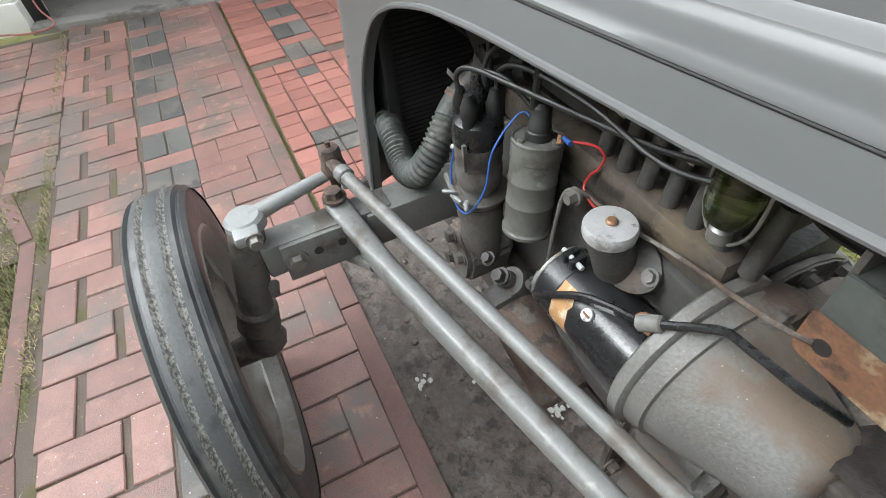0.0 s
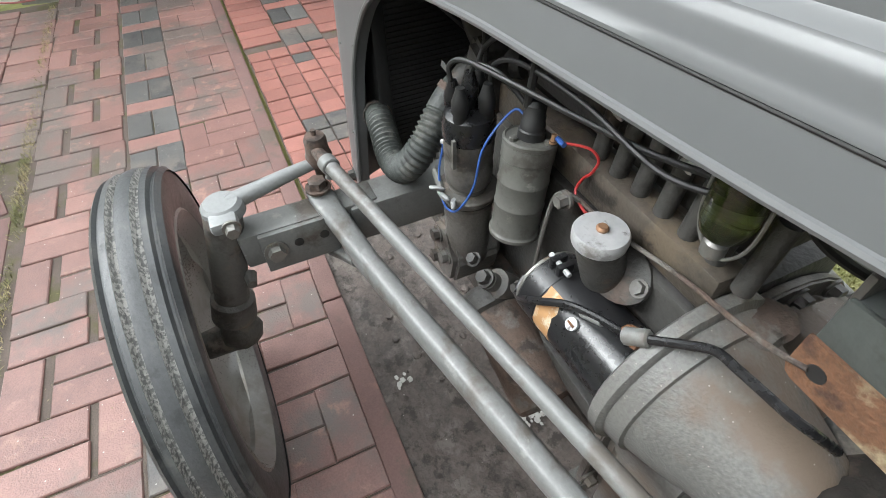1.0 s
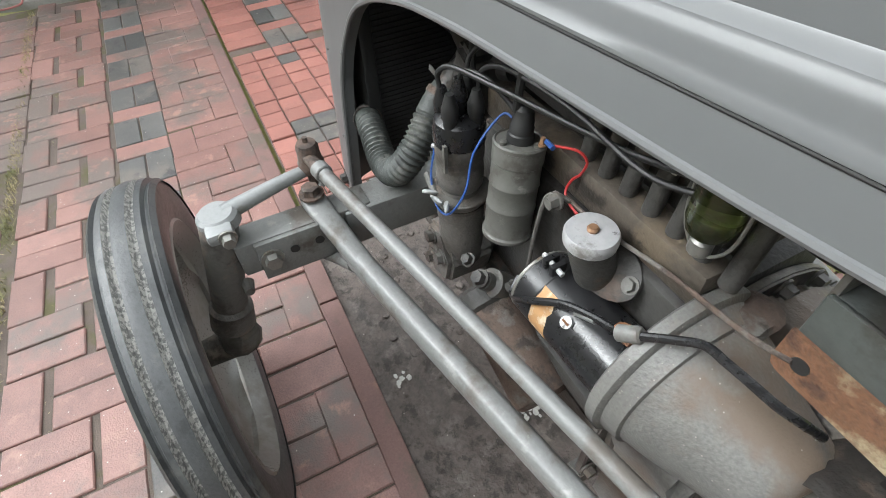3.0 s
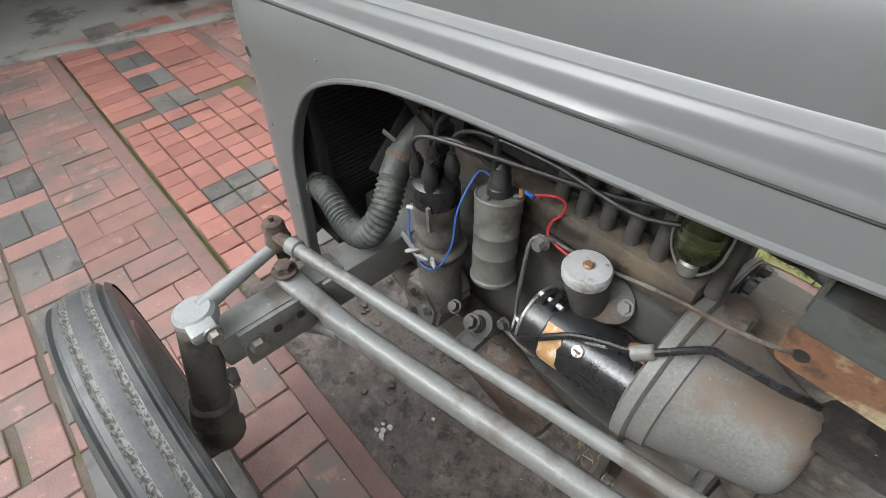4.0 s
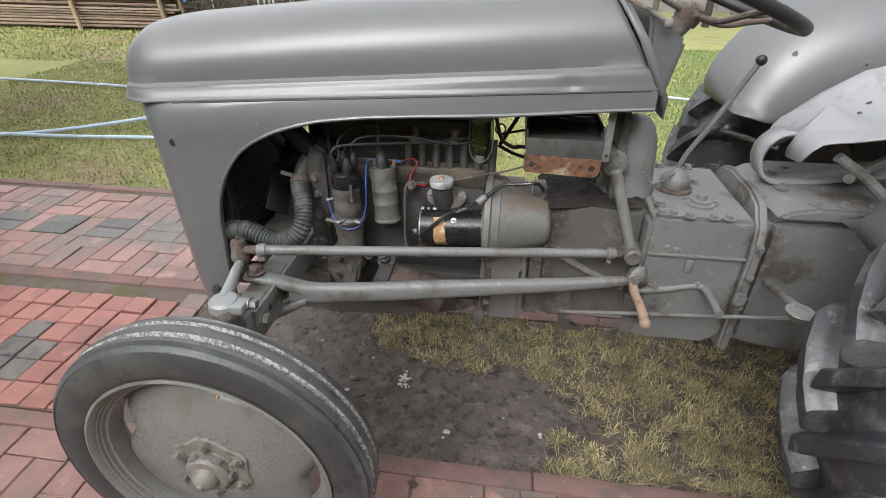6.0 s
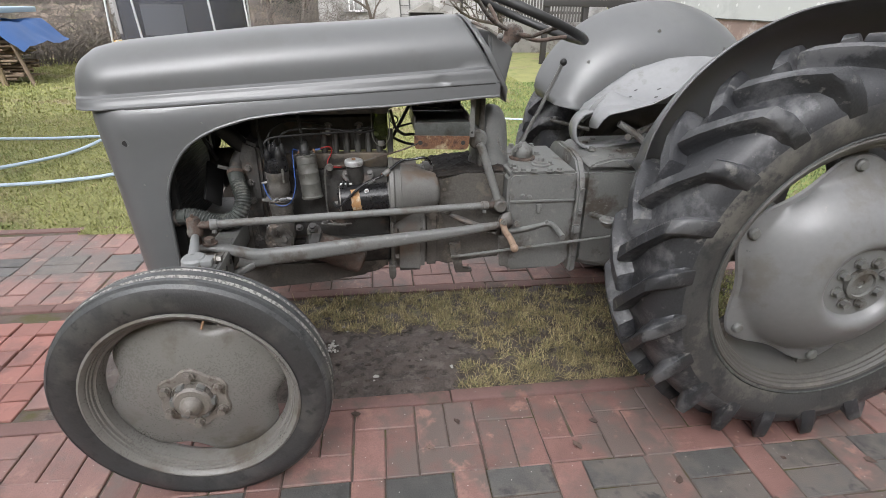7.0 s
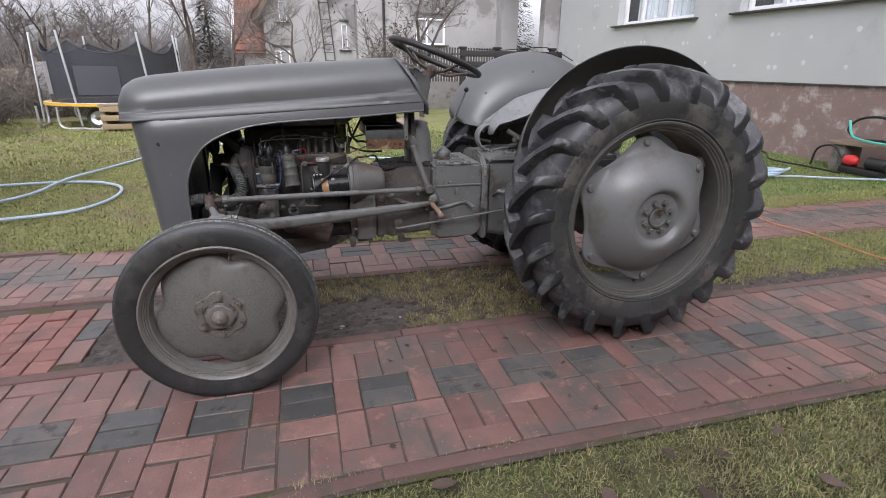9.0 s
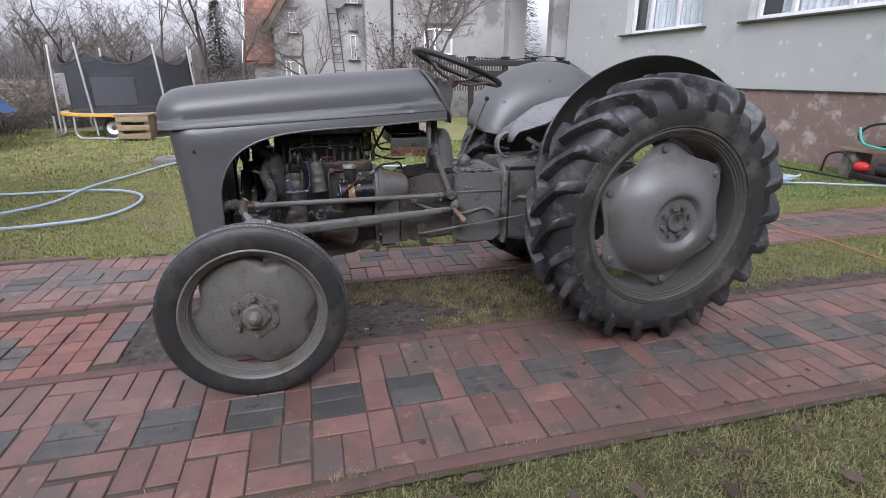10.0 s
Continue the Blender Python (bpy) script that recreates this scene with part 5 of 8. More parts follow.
def build_wing(s):
    """A clam-shell wing: a dished inner side rolling over into a crown, rounded off at its front."""
    bm = bmesh.new()
    rows = []
    cx, cz, crown = WING[s]
    prof = [(0.28, 0.235), (0.36, 0.238), (0.44, 0.248), (0.51, 0.268), (0.565, 0.298), (0.61, 0.34), (0.643, 0.385), (0.660, 0.418), (0.668, 0.436), (0.669, 0.440), (0.666, 0.442)]
    n = 48
    for i in range(n + 1):
        a = radians(14 + (150 if s < 0 else 140) * i / n)
        q = max(0.0, (i / n - 0.72) / 0.28)
        pull = 1 - math.sqrt(max(0.0, 1 - q * q))
        row = []
        for r, o in prof:
            rr = r + (0.56 - r) * pull * (1.0 if r < 0.56 else 0.75)
            rr *= crown / 0.669
            row.append(bm.verts.new((cx + rr * math.cos(a), CY + s * o, cz + rr * math.sin(a))))
        rows.append(row)
    for p, q in zip(rows, rows[1:]):
        for k in range(len(prof) - 1):
            bm.faces.new((p[k], p[k + 1], q[k + 1], q[k]))
    return bm


for s in (-1, 1):
    wing = part("wing", build_wing(s), PAINT, tractor, "curved grey steel wing over the rear wheel")
    sol = wing.modifiers.new("thickness", "SOLIDIFY")
    sol.thickness, sol.offset = 0.004, 0
    for a, r, o in ((60, 0.55, 0.288), (95, 0.55, 0.288), (130, 0.55, 0.288), (112, 0.44, 0.246), (145, 0.50, 0.262)):
        cx, cz, crown = WING[s]
        r *= crown / 0.669
        c = Vector((cx + r * math.cos(radians(a)), CY + s * o, cz + r * math.sin(radians(a))))
        d = Vector((0, -s, 0)) if r < 0.62 else Vector((math.cos(radians(a)), -0.3 * s, math.sin(radians(a))))
        part("wing_bolt", nut(c, d, 0.006, 0.005), PAINT_OLD, wing)


# ---------------------------------------------------------------- rear wheels
def lug_mesh(h):
    """One tread bar of a rear tyre, from the shoulder to the middle; h: which side of the tyre."""
    bm = bmesh.new()
    base = [(0.470, 0.134), (0.503, 0.129), (0.528, 0.117), (0.549, 0.096), (0.561, 0.058), (0.566, 0.020), (0.566, -0.012)]
    crest = [(0.476, 0.1395), (0.528, 0.1445), (0.568, 0.140), (0.597, 0.124), (0.612, 0.080), (0.619, 0.030), (0.619, -0.010)]
    sweep = [-0.6, 0.1, 1.0, 2.6, 7.5, 12.5, 16.0]
    wide = [11.6, 9.4, 8.2, 7.8, 7.6, 7.6, 7.6]
    top = [5.0, 4.4, 4.2, 4.2, 4.2, 4.2, 4.6]
    rows = []
    for (r0, y0), (r1, y1), sw, wd, tp in zip(base, crest, sweep, wide, top):
        row = []
        half = [(0.0, wd), (0.14, wd * 0.80), (0.45, tp * 1.22), (0.86, tp * 1.06), (1.0, tp * 0.82)]
        for up, f in [(u, -v) for u, v in half] + half[::-1]:
            a = radians(sw + f * 0.5)
            rr, yy = r0 + (r1 - r0) * up, y0 + (y1 - y0) * up
            row.append(bm.verts.new((rr * math.cos(a), rr * math.sin(a), h * yy)))
        rows.append(row)
    for p, q in zip(rows, rows[1:]):
        for k in range(len(p) - 1):
            bm.faces.new((p[k], p[k + 1], q[k + 1], q[k]))
    bm.faces.new(rows[0])
    bm.faces.new(rows[-1][::-1])
    return finish(bm, "tread_bar", RUBBER, smooth=42)


def lobed(rmax, lobes, depth, phase, rings, seg=96, power=1.3):
    """A pressed wheel disc: rings of (share of the rim, height) with a wavy outline."""
    bm = bmesh.new()
    loops = []
    for share, h, wave in rings:
        loop = []
        for i in range(seg):
            a = 2 * math.pi * i / seg
            c = 0.5 + 0.5 * math.cos(lobes * a + phase)
            r = rmax * share - depth * wave * (1 - c) ** power
            loop.append(bm.verts.new((r * math.cos(a), r * math.sin(a), h)))
        loops.append(loop)
    for p, q in zip(loops, loops[1:]):
        for i in range(seg):
            j = (i + 1) % seg
            bm.faces.new((p[i], p[j], q[j], q[i]))
    bm.faces.new(loops[-1])
    return bm


LUGS = {1: lug_mesh(1), -1: lug_mesh(-1)}


def rear_wheel(s, spin):
    yc = side_y(-0.535, s)
    m = pose(1.780, yc, 0.604, 90 if s < 0 else -90, 0, 0) @ Matrix.Rotation(spin, 4, "Z")
    disc = lobed(0.338, 6, 0.047, 0.0, [(1.0, 0.058, 1), (0.985, 0.064, 1), (0.93, 0.067, 0.85), (0.85, 0.072, 0.25), (0.815, 0.078, 0.05), (0.79, 0.088, 0), (0.74, 0.108, 0), (0.66, 0.133, 0), (0.57, 0.154, 0), (0.48, 0.171, 0), (0.42, 0.179, 0), (0.385, 0.181, 0), (0.355, 0.178, 0), (0.33, 0.169, 0), (0.315, 0.160, 0), (0.30, 0.156, 0), (0.15, 0.155, 0)], power=0.85)
    w = part("rear_wheel", moved(disc, m), PAINT_WHEEL, tractor, "large rear wheel with a domed grey centre and lugged tyre")
    half = [(0.368, 0.098), (0.39, 0.119), (0.415, 0.130), (0.445, 0.138), (0.472, 0.140), (0.488, 0.1375), (0.505, 0.132), (0.532, 0.120), (0.553, 0.098), (0.566, 0.06)]
    tyre = turned(half + [(0.570, 0.0)] + [(r, -h) for r, h in half[::-1]], 96, cap=False, closed=True)
    part("tyre", moved(tyre, m), TYRE_SIDE, w, "dusty black rubber tyre")
    skin_ = [(r + 0.0012, h) for r, h in half[5:]] + [(0.5712, 0.0)] + [(r + 0.0012, -h) for r, h in half[:4:-1]]
    part("tread_base", moved(turned(skin_, 96, cap=False), m), RUBBER, w, "blue black rubber between the tread bars")
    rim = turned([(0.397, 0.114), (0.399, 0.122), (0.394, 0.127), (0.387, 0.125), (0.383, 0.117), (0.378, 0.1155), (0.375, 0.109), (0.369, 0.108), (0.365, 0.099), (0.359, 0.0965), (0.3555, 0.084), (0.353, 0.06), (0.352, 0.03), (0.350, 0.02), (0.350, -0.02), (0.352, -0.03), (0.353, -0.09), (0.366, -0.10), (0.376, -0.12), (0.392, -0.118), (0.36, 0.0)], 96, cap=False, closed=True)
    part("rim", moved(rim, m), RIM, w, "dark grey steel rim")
    part("bead_line", moved(turned([(0.402, 0.1285), (0.405, 0.1315), (0.409, 0.1295)], 96, cap=False), m), RUBBER_OLD, w)
    for k in range(6):
        a = 2 * math.pi * k / 6
        p = m @ Vector((0.308 * math.cos(a), 0.308 * math.sin(a), 0.068))
        d = (m.to_3x3() @ Vector((0, 0, 1)))
        part("disc_bolt", moved(turned([(0.0165, 0), (0.0165, 0.008), (0.012, 0.014), (0.004, 0.016)], 14), along(p, p + d)), PAINT_OLD, w)
        q = Matrix.Rotation(a, 4, "Z")
        lug = bmesh.new()
        box(0.28, 0.353, -0.028, 0.028, 0.030, 0.056, 0.004, bm=lug)
        part("rim_lug", moved(lug, m @ q), CASTING, w)
    for k in range(8):
        a = 2 * math.pi * (k + 0.3) / 8
        p = m @ Vector((0.066 * math.cos(a), 0.066 * math.sin(a), 0.155))
        d = (m.to_3x3() @ Vector((0, 0, 1)))
        part("wheel_nut", nut(p, d, 0.012, 0.014), PAINT_OLD, w)
    part("hub_face", moved(turned([(0.045, 0.154), (0.045, 0.167), (0.036, 0.169), (0.034, 0.163), (0.012, 0.162), (0.010, 0.158), (0.002, 0.158)], 30), m), PAINT_OLD, w)
    for h in (1, -1):
        for k in range(22):
            turn = (2 * math.pi / 22) * (k + (0.5 if h < 0 else 0)) - radians(2.2)
            ob = new("tread_bar", LUGS[h])
            ob.parent = w
            mm = Matrix.Rotation(turn, 4, "Z")
            ob.matrix_basis = m @ (mm if s < 0 else mm @ Matrix.Rotation(math.pi, 4, "X"))
    return w


rear_wheel(-1, radians(97))
rear_wheel(1, radians(40))


# ---------------------------------------------------------------- front wheels
TREAD = mat("dusty_tread", (0.070, 0.073, 0.075), 0.42, vary=0.25, scale=9, fine=160, bump=0.2, dirt=(0.112, 0.112, 0.108), dirt_amount=0.42, dirt_scale=9, dirt2=(0.040, 0.041, 0.043), dirt2_amount=0.35, dirt2_scale=26)
SCUFF = mat("scuffed_tread", (0.15, 0.15, 0.146), 0.8, vary=0.3, scale=20, fine=200, bump=0.4, dirt=(0.42, 0.41, 0.39), dirt_amount=0.62, dirt_scale=150)
DISC = mat("dusty_wheel_paint", (0.180, 0.174, 0.161), 0.31, vary=0.12, scale=6, fine=200, bump=0.06, dirt=(0.125, 0.110, 0.093), dirt_amount=0.38, dirt_scale=6, dirt2=(0.23, 0.225, 0.215), dirt2_amount=0.1, dirt2_scale=16)
FRONT_RUBBER = mat("worn_front_rubber", (0.046, 0.046, 0.047), 0.40, vary=0.22, scale=10, fine=160, bump=0.15, dirt=(0.074, 0.073, 0.070), dirt_amount=0.42, dirt_scale=6, dirt2=(0.030, 0.030, 0.031), dirt2_amount=0.35, dirt2_scale=20)
HUB = mat("muddy_hub_paint", (0.20, 0.182, 0.162), 0.42, vary=0.25, scale=20, fine=200, bump=0.4, dirt=(0.085, 0.066, 0.052), dirt_amount=0.38, dirt_scale=22)


def front_wheel(s, spin):
    yc = side_y(-0.618, s)
    m = pose(0.0, yc, 0.342, 90 if s < 0 else -90, 0, 0) @ Matrix.Rotation(spin, 4, "Z") @ Matrix.Scale(1.02, 4)
    disc = lobed(0.232, 4, 0.036, -2.094, [(1.0, -0.010, 1), (0.98, -0.003, 1), (0.90, 0.006, 0.7), (0.80, 0.013, 0.3), (0.70, 0.019, 0.1), (0.60, 0.026, 0), (0.52, 0.031, 0), (0.45, 0.034, 0), (0.38, 0.034, 0), (0.30, 0.034, 0)], power=3.2)
    mh = m @ Matrix.Translation((0, 0, 0.014))
    w = part("front_wheel", moved(disc, m), DISC, tractor, "narrow front wheel with a pressed grey disc and ribbed tyre")
    tyre = turned([(0.252, 0.040), (0.268, 0.050), (0.29, 0.0555), (0.312, 0.0545), (0.328, 0.049), (0.338, 0.042), (0.3325, 0.0380), (0.3330, 0.0345), (0.342, 0.031), (0.3435, 0.0225), (0.331, 0.0195), (0.331, 0.0135), (0.3445, 0.0105), (0.346, 0.0), (0.3445, -0.0105), (0.331, -0.0135), (0.331, -0.0195), (0.3435, -0.0225), (0.342, -0.031), (0.3330, -0.0345), (0.3325, -0.0380), (0.338, -0.042), (0.328, -0.046), (0.312, -0.0485), (0.29, -0.0480), (0.268, -0.044), (0.252, -0.037)], 96, cap=False, closed=True)
    part("tyre", moved(tyre, m), FRONT_RUBBER, w, "cracked black ribbed tyre")
    for h in (1, -1):
        band = turned([(0.3440, 0.0226 * h), (0.3318, 0.0193 * h), (0.3318, 0.0137 * h), (0.3451, 0.0104 * h)], 96, cap=False)
        part("worn_groove", moved(band, m), SCUFF, w, "scuffed pale tread groove")
        rib = turned([(0.3300, 0.0492 * h), (0.3387, 0.0423 * h), (0.3333, 0.0380 * h), (0.3338, 0.0345 * h), (0.3427, 0.0313 * h), (0.3441, 0.0228 * h)], 96, cap=False)
        part("tread_rib", moved(rib, m), TREAD, w, "dusty grey tread rib")
    rib = turned([(0.3452, 0.0104), (0.3467, 0.0), (0.3452, -0.0104)], 96, cap=False)
    part("tread_rib", moved(rib, m), TREAD, w, "dusty grey tread rib")
    rim = turned([(0.262, 0.046), (0.265, 0.052), (0.259, 0.055), (0.251, 0.049), (0.2485, 0.043), (0.2455, 0.042), (0.2440, 0.036), (0.2400, 0.035), (0.2385, 0.028), (0.2325, 0.026), (0.2315, 0.020), (0.226, 0.006), (0.226, -0.012), (0.240, -0.028), (0.246, -0.034), (0.256, -0.044), (0.262, -0.041), (0.24, 0.0)], 96, cap=False, closed=True)
    part("rim", moved(rim, m), DISC, w)
    ring = lobed(0.094, 6, 0.012, math.pi, [(1.0, 0.008, 1), (0.99, 0.022, 1), (0.95, 0.026, 0.9), (0.64, 0.026, 0)], seg=72)
    part("nut_ring", moved(ring, mh), HUB, w, "scalloped brown ring with wheel nuts")
    part("hub", moved(turned([(0.058, 0.0262), (0.056, 0.030), (0.054, 0.0265), (0.050, 0.0265), (0.048, 0.040), (0.042, 0.046), (0.028, 0.048), (0.026, 0.058), (0.018, 0.066), (0.007, 0.071), (0.006, 0.077)], 30), mh), HUB, w, "grey hub with a pointed grease cap")
    for k in range(6):
        a = 2 * math.pi * (k + 0.5) / 6
        p = mh @ Vector((0.073 * math.cos(a), 0.073 * math.sin(a), 0.026))
        d = m.to_3x3() @ Vector((0, 0, 1))
        part("wheel_nut", nut(p, d, 0.0110, 0.014), HUB, w)
        rib = bmesh.new()
        box(0.040, 0.055, -0.011, 0.011, 0.016, 0.042, 0.004, bm=rib)
        part("hub_rib", moved(rib, mh @ Matrix.Rotation(a + 0.5, 4, "Z")), PAINT_OLD, w)
    part("valve", rod(m @ Vector((0.055, 0.222, 0.0)), m @ Vector((0.049, 0.199, 0.024)), 0.0035, seg=8), COPPER, w)
    return w


front_wheel(-1, 0.0)
front_wheel(1, radians(60))

# ---------------------------------------------------------------- materials of the surroundings
RENDER_GREY = mat("grey_render", (0.44, 0.45, 0.445), 0.85, vary=0.06, scale=1.5, fine=180, bump=0.25, dirt=(0.39, 0.40, 0.395), dirt_amount=0.3, dirt_scale=1.2)
FILLER = mat("white_filler_dab", (0.58, 0.59, 0.585), 0.85, vary=0.06, scale=30, bump=0.2)
PLINTH = mat("brown_plinth_render", (0.235, 0.170, 0.150), 0.85, vary=0.18, scale=3, fine=90, bump=0.4, dirt=(0.42, 0.37, 0.345), dirt_amount=0.40, dirt_scale=3.0, dirt2=(0.30, 0.24, 0.215), dirt2_amount=0.34, dirt2_scale=9)
PLASTER_OLD = mat("stained_old_plaster", (0.325, 0.318, 0.31), 0.9, vary=0.16, scale=0.8, fine=40, bump=0.3, dirt=(0.20, 0.193, 0.187), dirt_amount=0.48, dirt_scale=0.9)
WHITEWASH = mat("white_masonry_paint", (0.72, 0.72, 0.68), 0.8, vary=0.06, scale=4, fine=150, bump=0.2, dirt=(0.55, 0.54, 0.49), dirt_amount=0.25, dirt_scale=4)
WHITE = mat("white_plastic_frame", (0.78, 0.78, 0.78), 0.35, vary=0.03, scale=6, bump=0.02)
# dark sheet metal; also colours the unlit window backs and plinth shadow line
TIN = mat("dark_sheet_and_shade", (0.09, 0.088, 0.085), 0.5, 0.3, vary=0.1, scale=10, bump=0.05)
TILE = mat("orange_roof_tile", (0.245, 0.112, 0.080), 0.8, vary=0.25, scale=2, fine=30, bump=0.3, dirt=(0.20, 0.105, 0.08), dirt_amount=0.4, dirt_scale=2, rnd=0.3)
TIMBER = mat("weathered_timber", (0.20, 0.15, 0.105), 0.85, vary=0.25, scale=6, fine=70, bump=0.5, rnd=0.3)
TIMBER_DARK = mat("dark_stained_timber", (0.022, 0.02, 0.019), 0.7, vary=0.2, scale=6, fine=60, bump=0.3)
TIMBER_GREY = mat("grey_weathered_timber", (0.085, 0.08, 0.075), 0.85, vary=0.25, scale=6, fine=70, bump=0.4, rnd=0.3)
TIMBER_PALE = mat("pale_pallet_wood", (0.25, 0.19, 0.115), 0.85, vary=0.2, scale=8, fine=80, bump=0.4, rnd=0.2)
BARK = mat("grey_brown_bark", (0.085, 0.07, 0.058), 0.95, vary=0.3, scale=5, fine=40, bump=0.5)
TWIG = mat("brown_twig", (0.14, 0.122, 0.11), 0.95, vary=0.3, scale=2, fine=10, bump=0)
EVERGREEN = mat("spruce_needles", (0.018, 0.03, 0.018), 0.8, vary=0.4, scale=3, fine=20, bump=0, island=0.4)
NET = mat("black_mesh_net", (0.040, 0.042, 0.050), 0.9, vary=0.2, scale=2, bump=0)
NET.node_tree.nodes["Principled BSDF"].inputs["Alpha"].default_value = 0.80
NET_GREY = mat("grey_mesh_window", (0.060, 0.063, 0.072), 0.9, vary=0.1, scale=4, bump=0)
GALV = mat("galvanised_tube", (0.55, 0.56, 0.57), 0.4, 0.5, vary=0.1, scale=8, bump=0.05)
YELLOW = mat("yellow_pad", (0.65, 0.38, 0.03), 0.6, vary=0.1, scale=4, bump=0.05)
TARP = mat("blue_tarpaulin", (0.03, 0.09, 0.25), 0.5, vary=0.15, scale=3, bump=0.2)
SHEETING = mat("pale_blue_roof_sheet", (0.36, 0.47, 0.58), 0.5, vary=0.08, scale=3, bump=0.05)
HOSE_BLUE = mat("pale_blue_hose", (0.47, 0.58, 0.70), 0.45, vary=0.08, scale=10, bump=0.05)
HOSE_GREEN = mat("turquoise_hose", (0.10, 0.50, 0.42), 0.45, vary=0.1, scale=10, bump=0.05)
ORANGE = mat("orange_cable_sheath", (0.58, 0.22, 0.11), 0.5, vary=0.1, scale=10, bump=0.05)
REDPLAST = mat("red_plastic", (0.55, 0.03, 0.03), 0.4, vary=0.1, scale=8, bump=0.05)
EARTH = mat("brown_earth_bank", (0.21, 0.165, 0.125), 0.95, vary=0.4, scale=2, fine=25, bump=0.8, dirt=(0.09, 0.10, 0.035), dirt_amount=0.45, dirt_scale=1.2)
CONCRETE = mat("grey_concrete", (0.22, 0.21, 0.195), 0.85, vary=0.2, scale=5, fine=90, bump=0.4, dirt=(0.10, 0.09, 0.08), dirt_amount=0.4, dirt_scale=3)
STONE = mat("rubble_stone", (0.20, 0.165, 0.135), 0.9, vary=0.3, scale=6, fine=60, bump=0.5, rnd=0.3)
WINDOW = bpy.data.materials.new("window_glass")
WINDOW.use_nodes = True
wb = WINDOW.node_tree.nodes["Principled BSDF"]
wb.inputs["Base Color"].default_value = (0.85, 0.89, 0.9, 1)
wb.inputs["Roughness"].default_value = 0.02
wb.inputs["Transmission Weight"].default_value = 1.0
wb.inputs["IOR"].default_value = 1.2
CURTAIN = mat("pale_curtain", (0.62, 0.64, 0.66), 0.9, vary=0.25, scale=12, bump=0.2)


def boxm(m, *args, **kw):
    return moved(box(*args, **kw), m)


def window(parent, m, width, height, panes=2, sill=True, glass=None):
    """A framed window: m puts x along the wall, z up and y into the wall; its lower left corner is at the origin."""
    w = part("window", boxm(m, 0, width, 0.05, 0.09, 0, height), glass or WINDOW, parent)
    w.visible_shadow = False
    f = min(0.075, width * 0.085)
    for a in ((0, width, 0, f), (0, width, height - f, height)):
        part("frame", boxm(m, a[0], a[1], 0.0, 0.06, a[2], a[3], bevel=0.006), WHITE, w)
    cuts = {1: (0, 1), 2: (0, 0.36, 1), 3: (0, 0.26, 0.63, 1)}[panes]
    for k in cuts:
        x = k * (width - f)
        part("frame", boxm(m, x, x + f, -0.003, 0.063, 0.003, height - 0.003, bevel=0.006), WHITE, w)
    if sill:
        part("sill", boxm(m, -0.14, width + 0.14, -0.24 if panes > 1 and width > 1.5 else -0.12, 0.06, -0.035, -0.005, bevel=0.006), TIN, w)
    return w


# ---------------------------------------------------------------- the grey house
# local frame: x along the wall towards the camera, y into the house, z up
HM = Matrix.Translation((7.50, 0.0, 0.0)) @ Matrix.Rotation(radians(-88), 4, "Z")
house = thing("house", (9.5, 3.0, 0), "grey rendered house with white windows over a brown plinth", "house")


def wall_with_openings(x0, x1, z0, z1, holes, thick=0.3):
    """Wall pieces round rectangular holes (x0, x1, z0, z1)."""
    bm = bmesh.new()
    xs = sorted({x0, x1, *[h[0] for h in holes], *[h[1] for h in holes]})
    zs = sorted({z0, z1, *[h[2] for h in holes], *[h[3] for h in holes]})
    for a, b in zip(xs, xs[1:]):
        for c, d in zip(zs, zs[1:]):
            if not any(h[0] <= a and b <= h[1] and h[2] <= c and d <= h[3] for h in holes):
                box(a, b, 0, thick, c, d, bm=bm)
    bmesh.ops.remove_doubles(bm, verts=bm.verts[:], dist=0.0005)
    seen = {}
    for f in bm.faces[:]:
        key = tuple(round(v, 3) for v in f.calc_center_median())
        if key in seen:
            bm.faces.remove(f)
            if seen[key].is_valid:
                bm.faces.remove(seen[key])
        else:
            seen[key] = f
    return bm


holes = [(-8.35, -6.05, 2.06, 3.45), (-5.05, -2.55, 2.06, 3.45), (-1.2, 0.8, 2.06, 3.45), (-8.22, -6.05, 4.7, 6.0), (-5.05, -2.55, 4.7, 6.0)]
wall = part("wall", moved(wall_with_openings(-10.9, 4.0, 1.0, 6.4, holes), HM), RENDER_GREY, house, "pale grey render with white filler dabs", smooth=0)
part("plinth", boxm(HM, -10.9, 4.0, 0.03, 0.32, -0.2, 1.0), PLINTH, house, "flaking brown plinth render")
# dark strip that draws the thin shadow along the plinth's top
part("plinth_shadow_line", boxm(HM, -10.9, 4.0, -0.006, 0.03, 0.995, 1.012), TIN, house)
part("side_wall", boxm(HM, -10.9, -10.6, 0.305, 8.0, -0.2, 6.4), RENDER_GREY, house)
part("back_wall", boxm(HM, -10.9, 4.0, 8.0, 8.3, -0.2, 6.4), RENDER_GREY, house)
part("end_wall", boxm(HM, 3.7, 4.0, 0.305, 8.0, -0.2, 6.4), RENDER_GREY, house)
part("roof", moved(prism([(-0.5, 6.35), (4.15, 9.3), (8.8, 6.35)], -10.7, 4.5), HM @ Matrix.Rotation(radians(90), 4, "Z") @ Matrix.Scale(-1, 4, (0, 1, 0))), TILE, house)
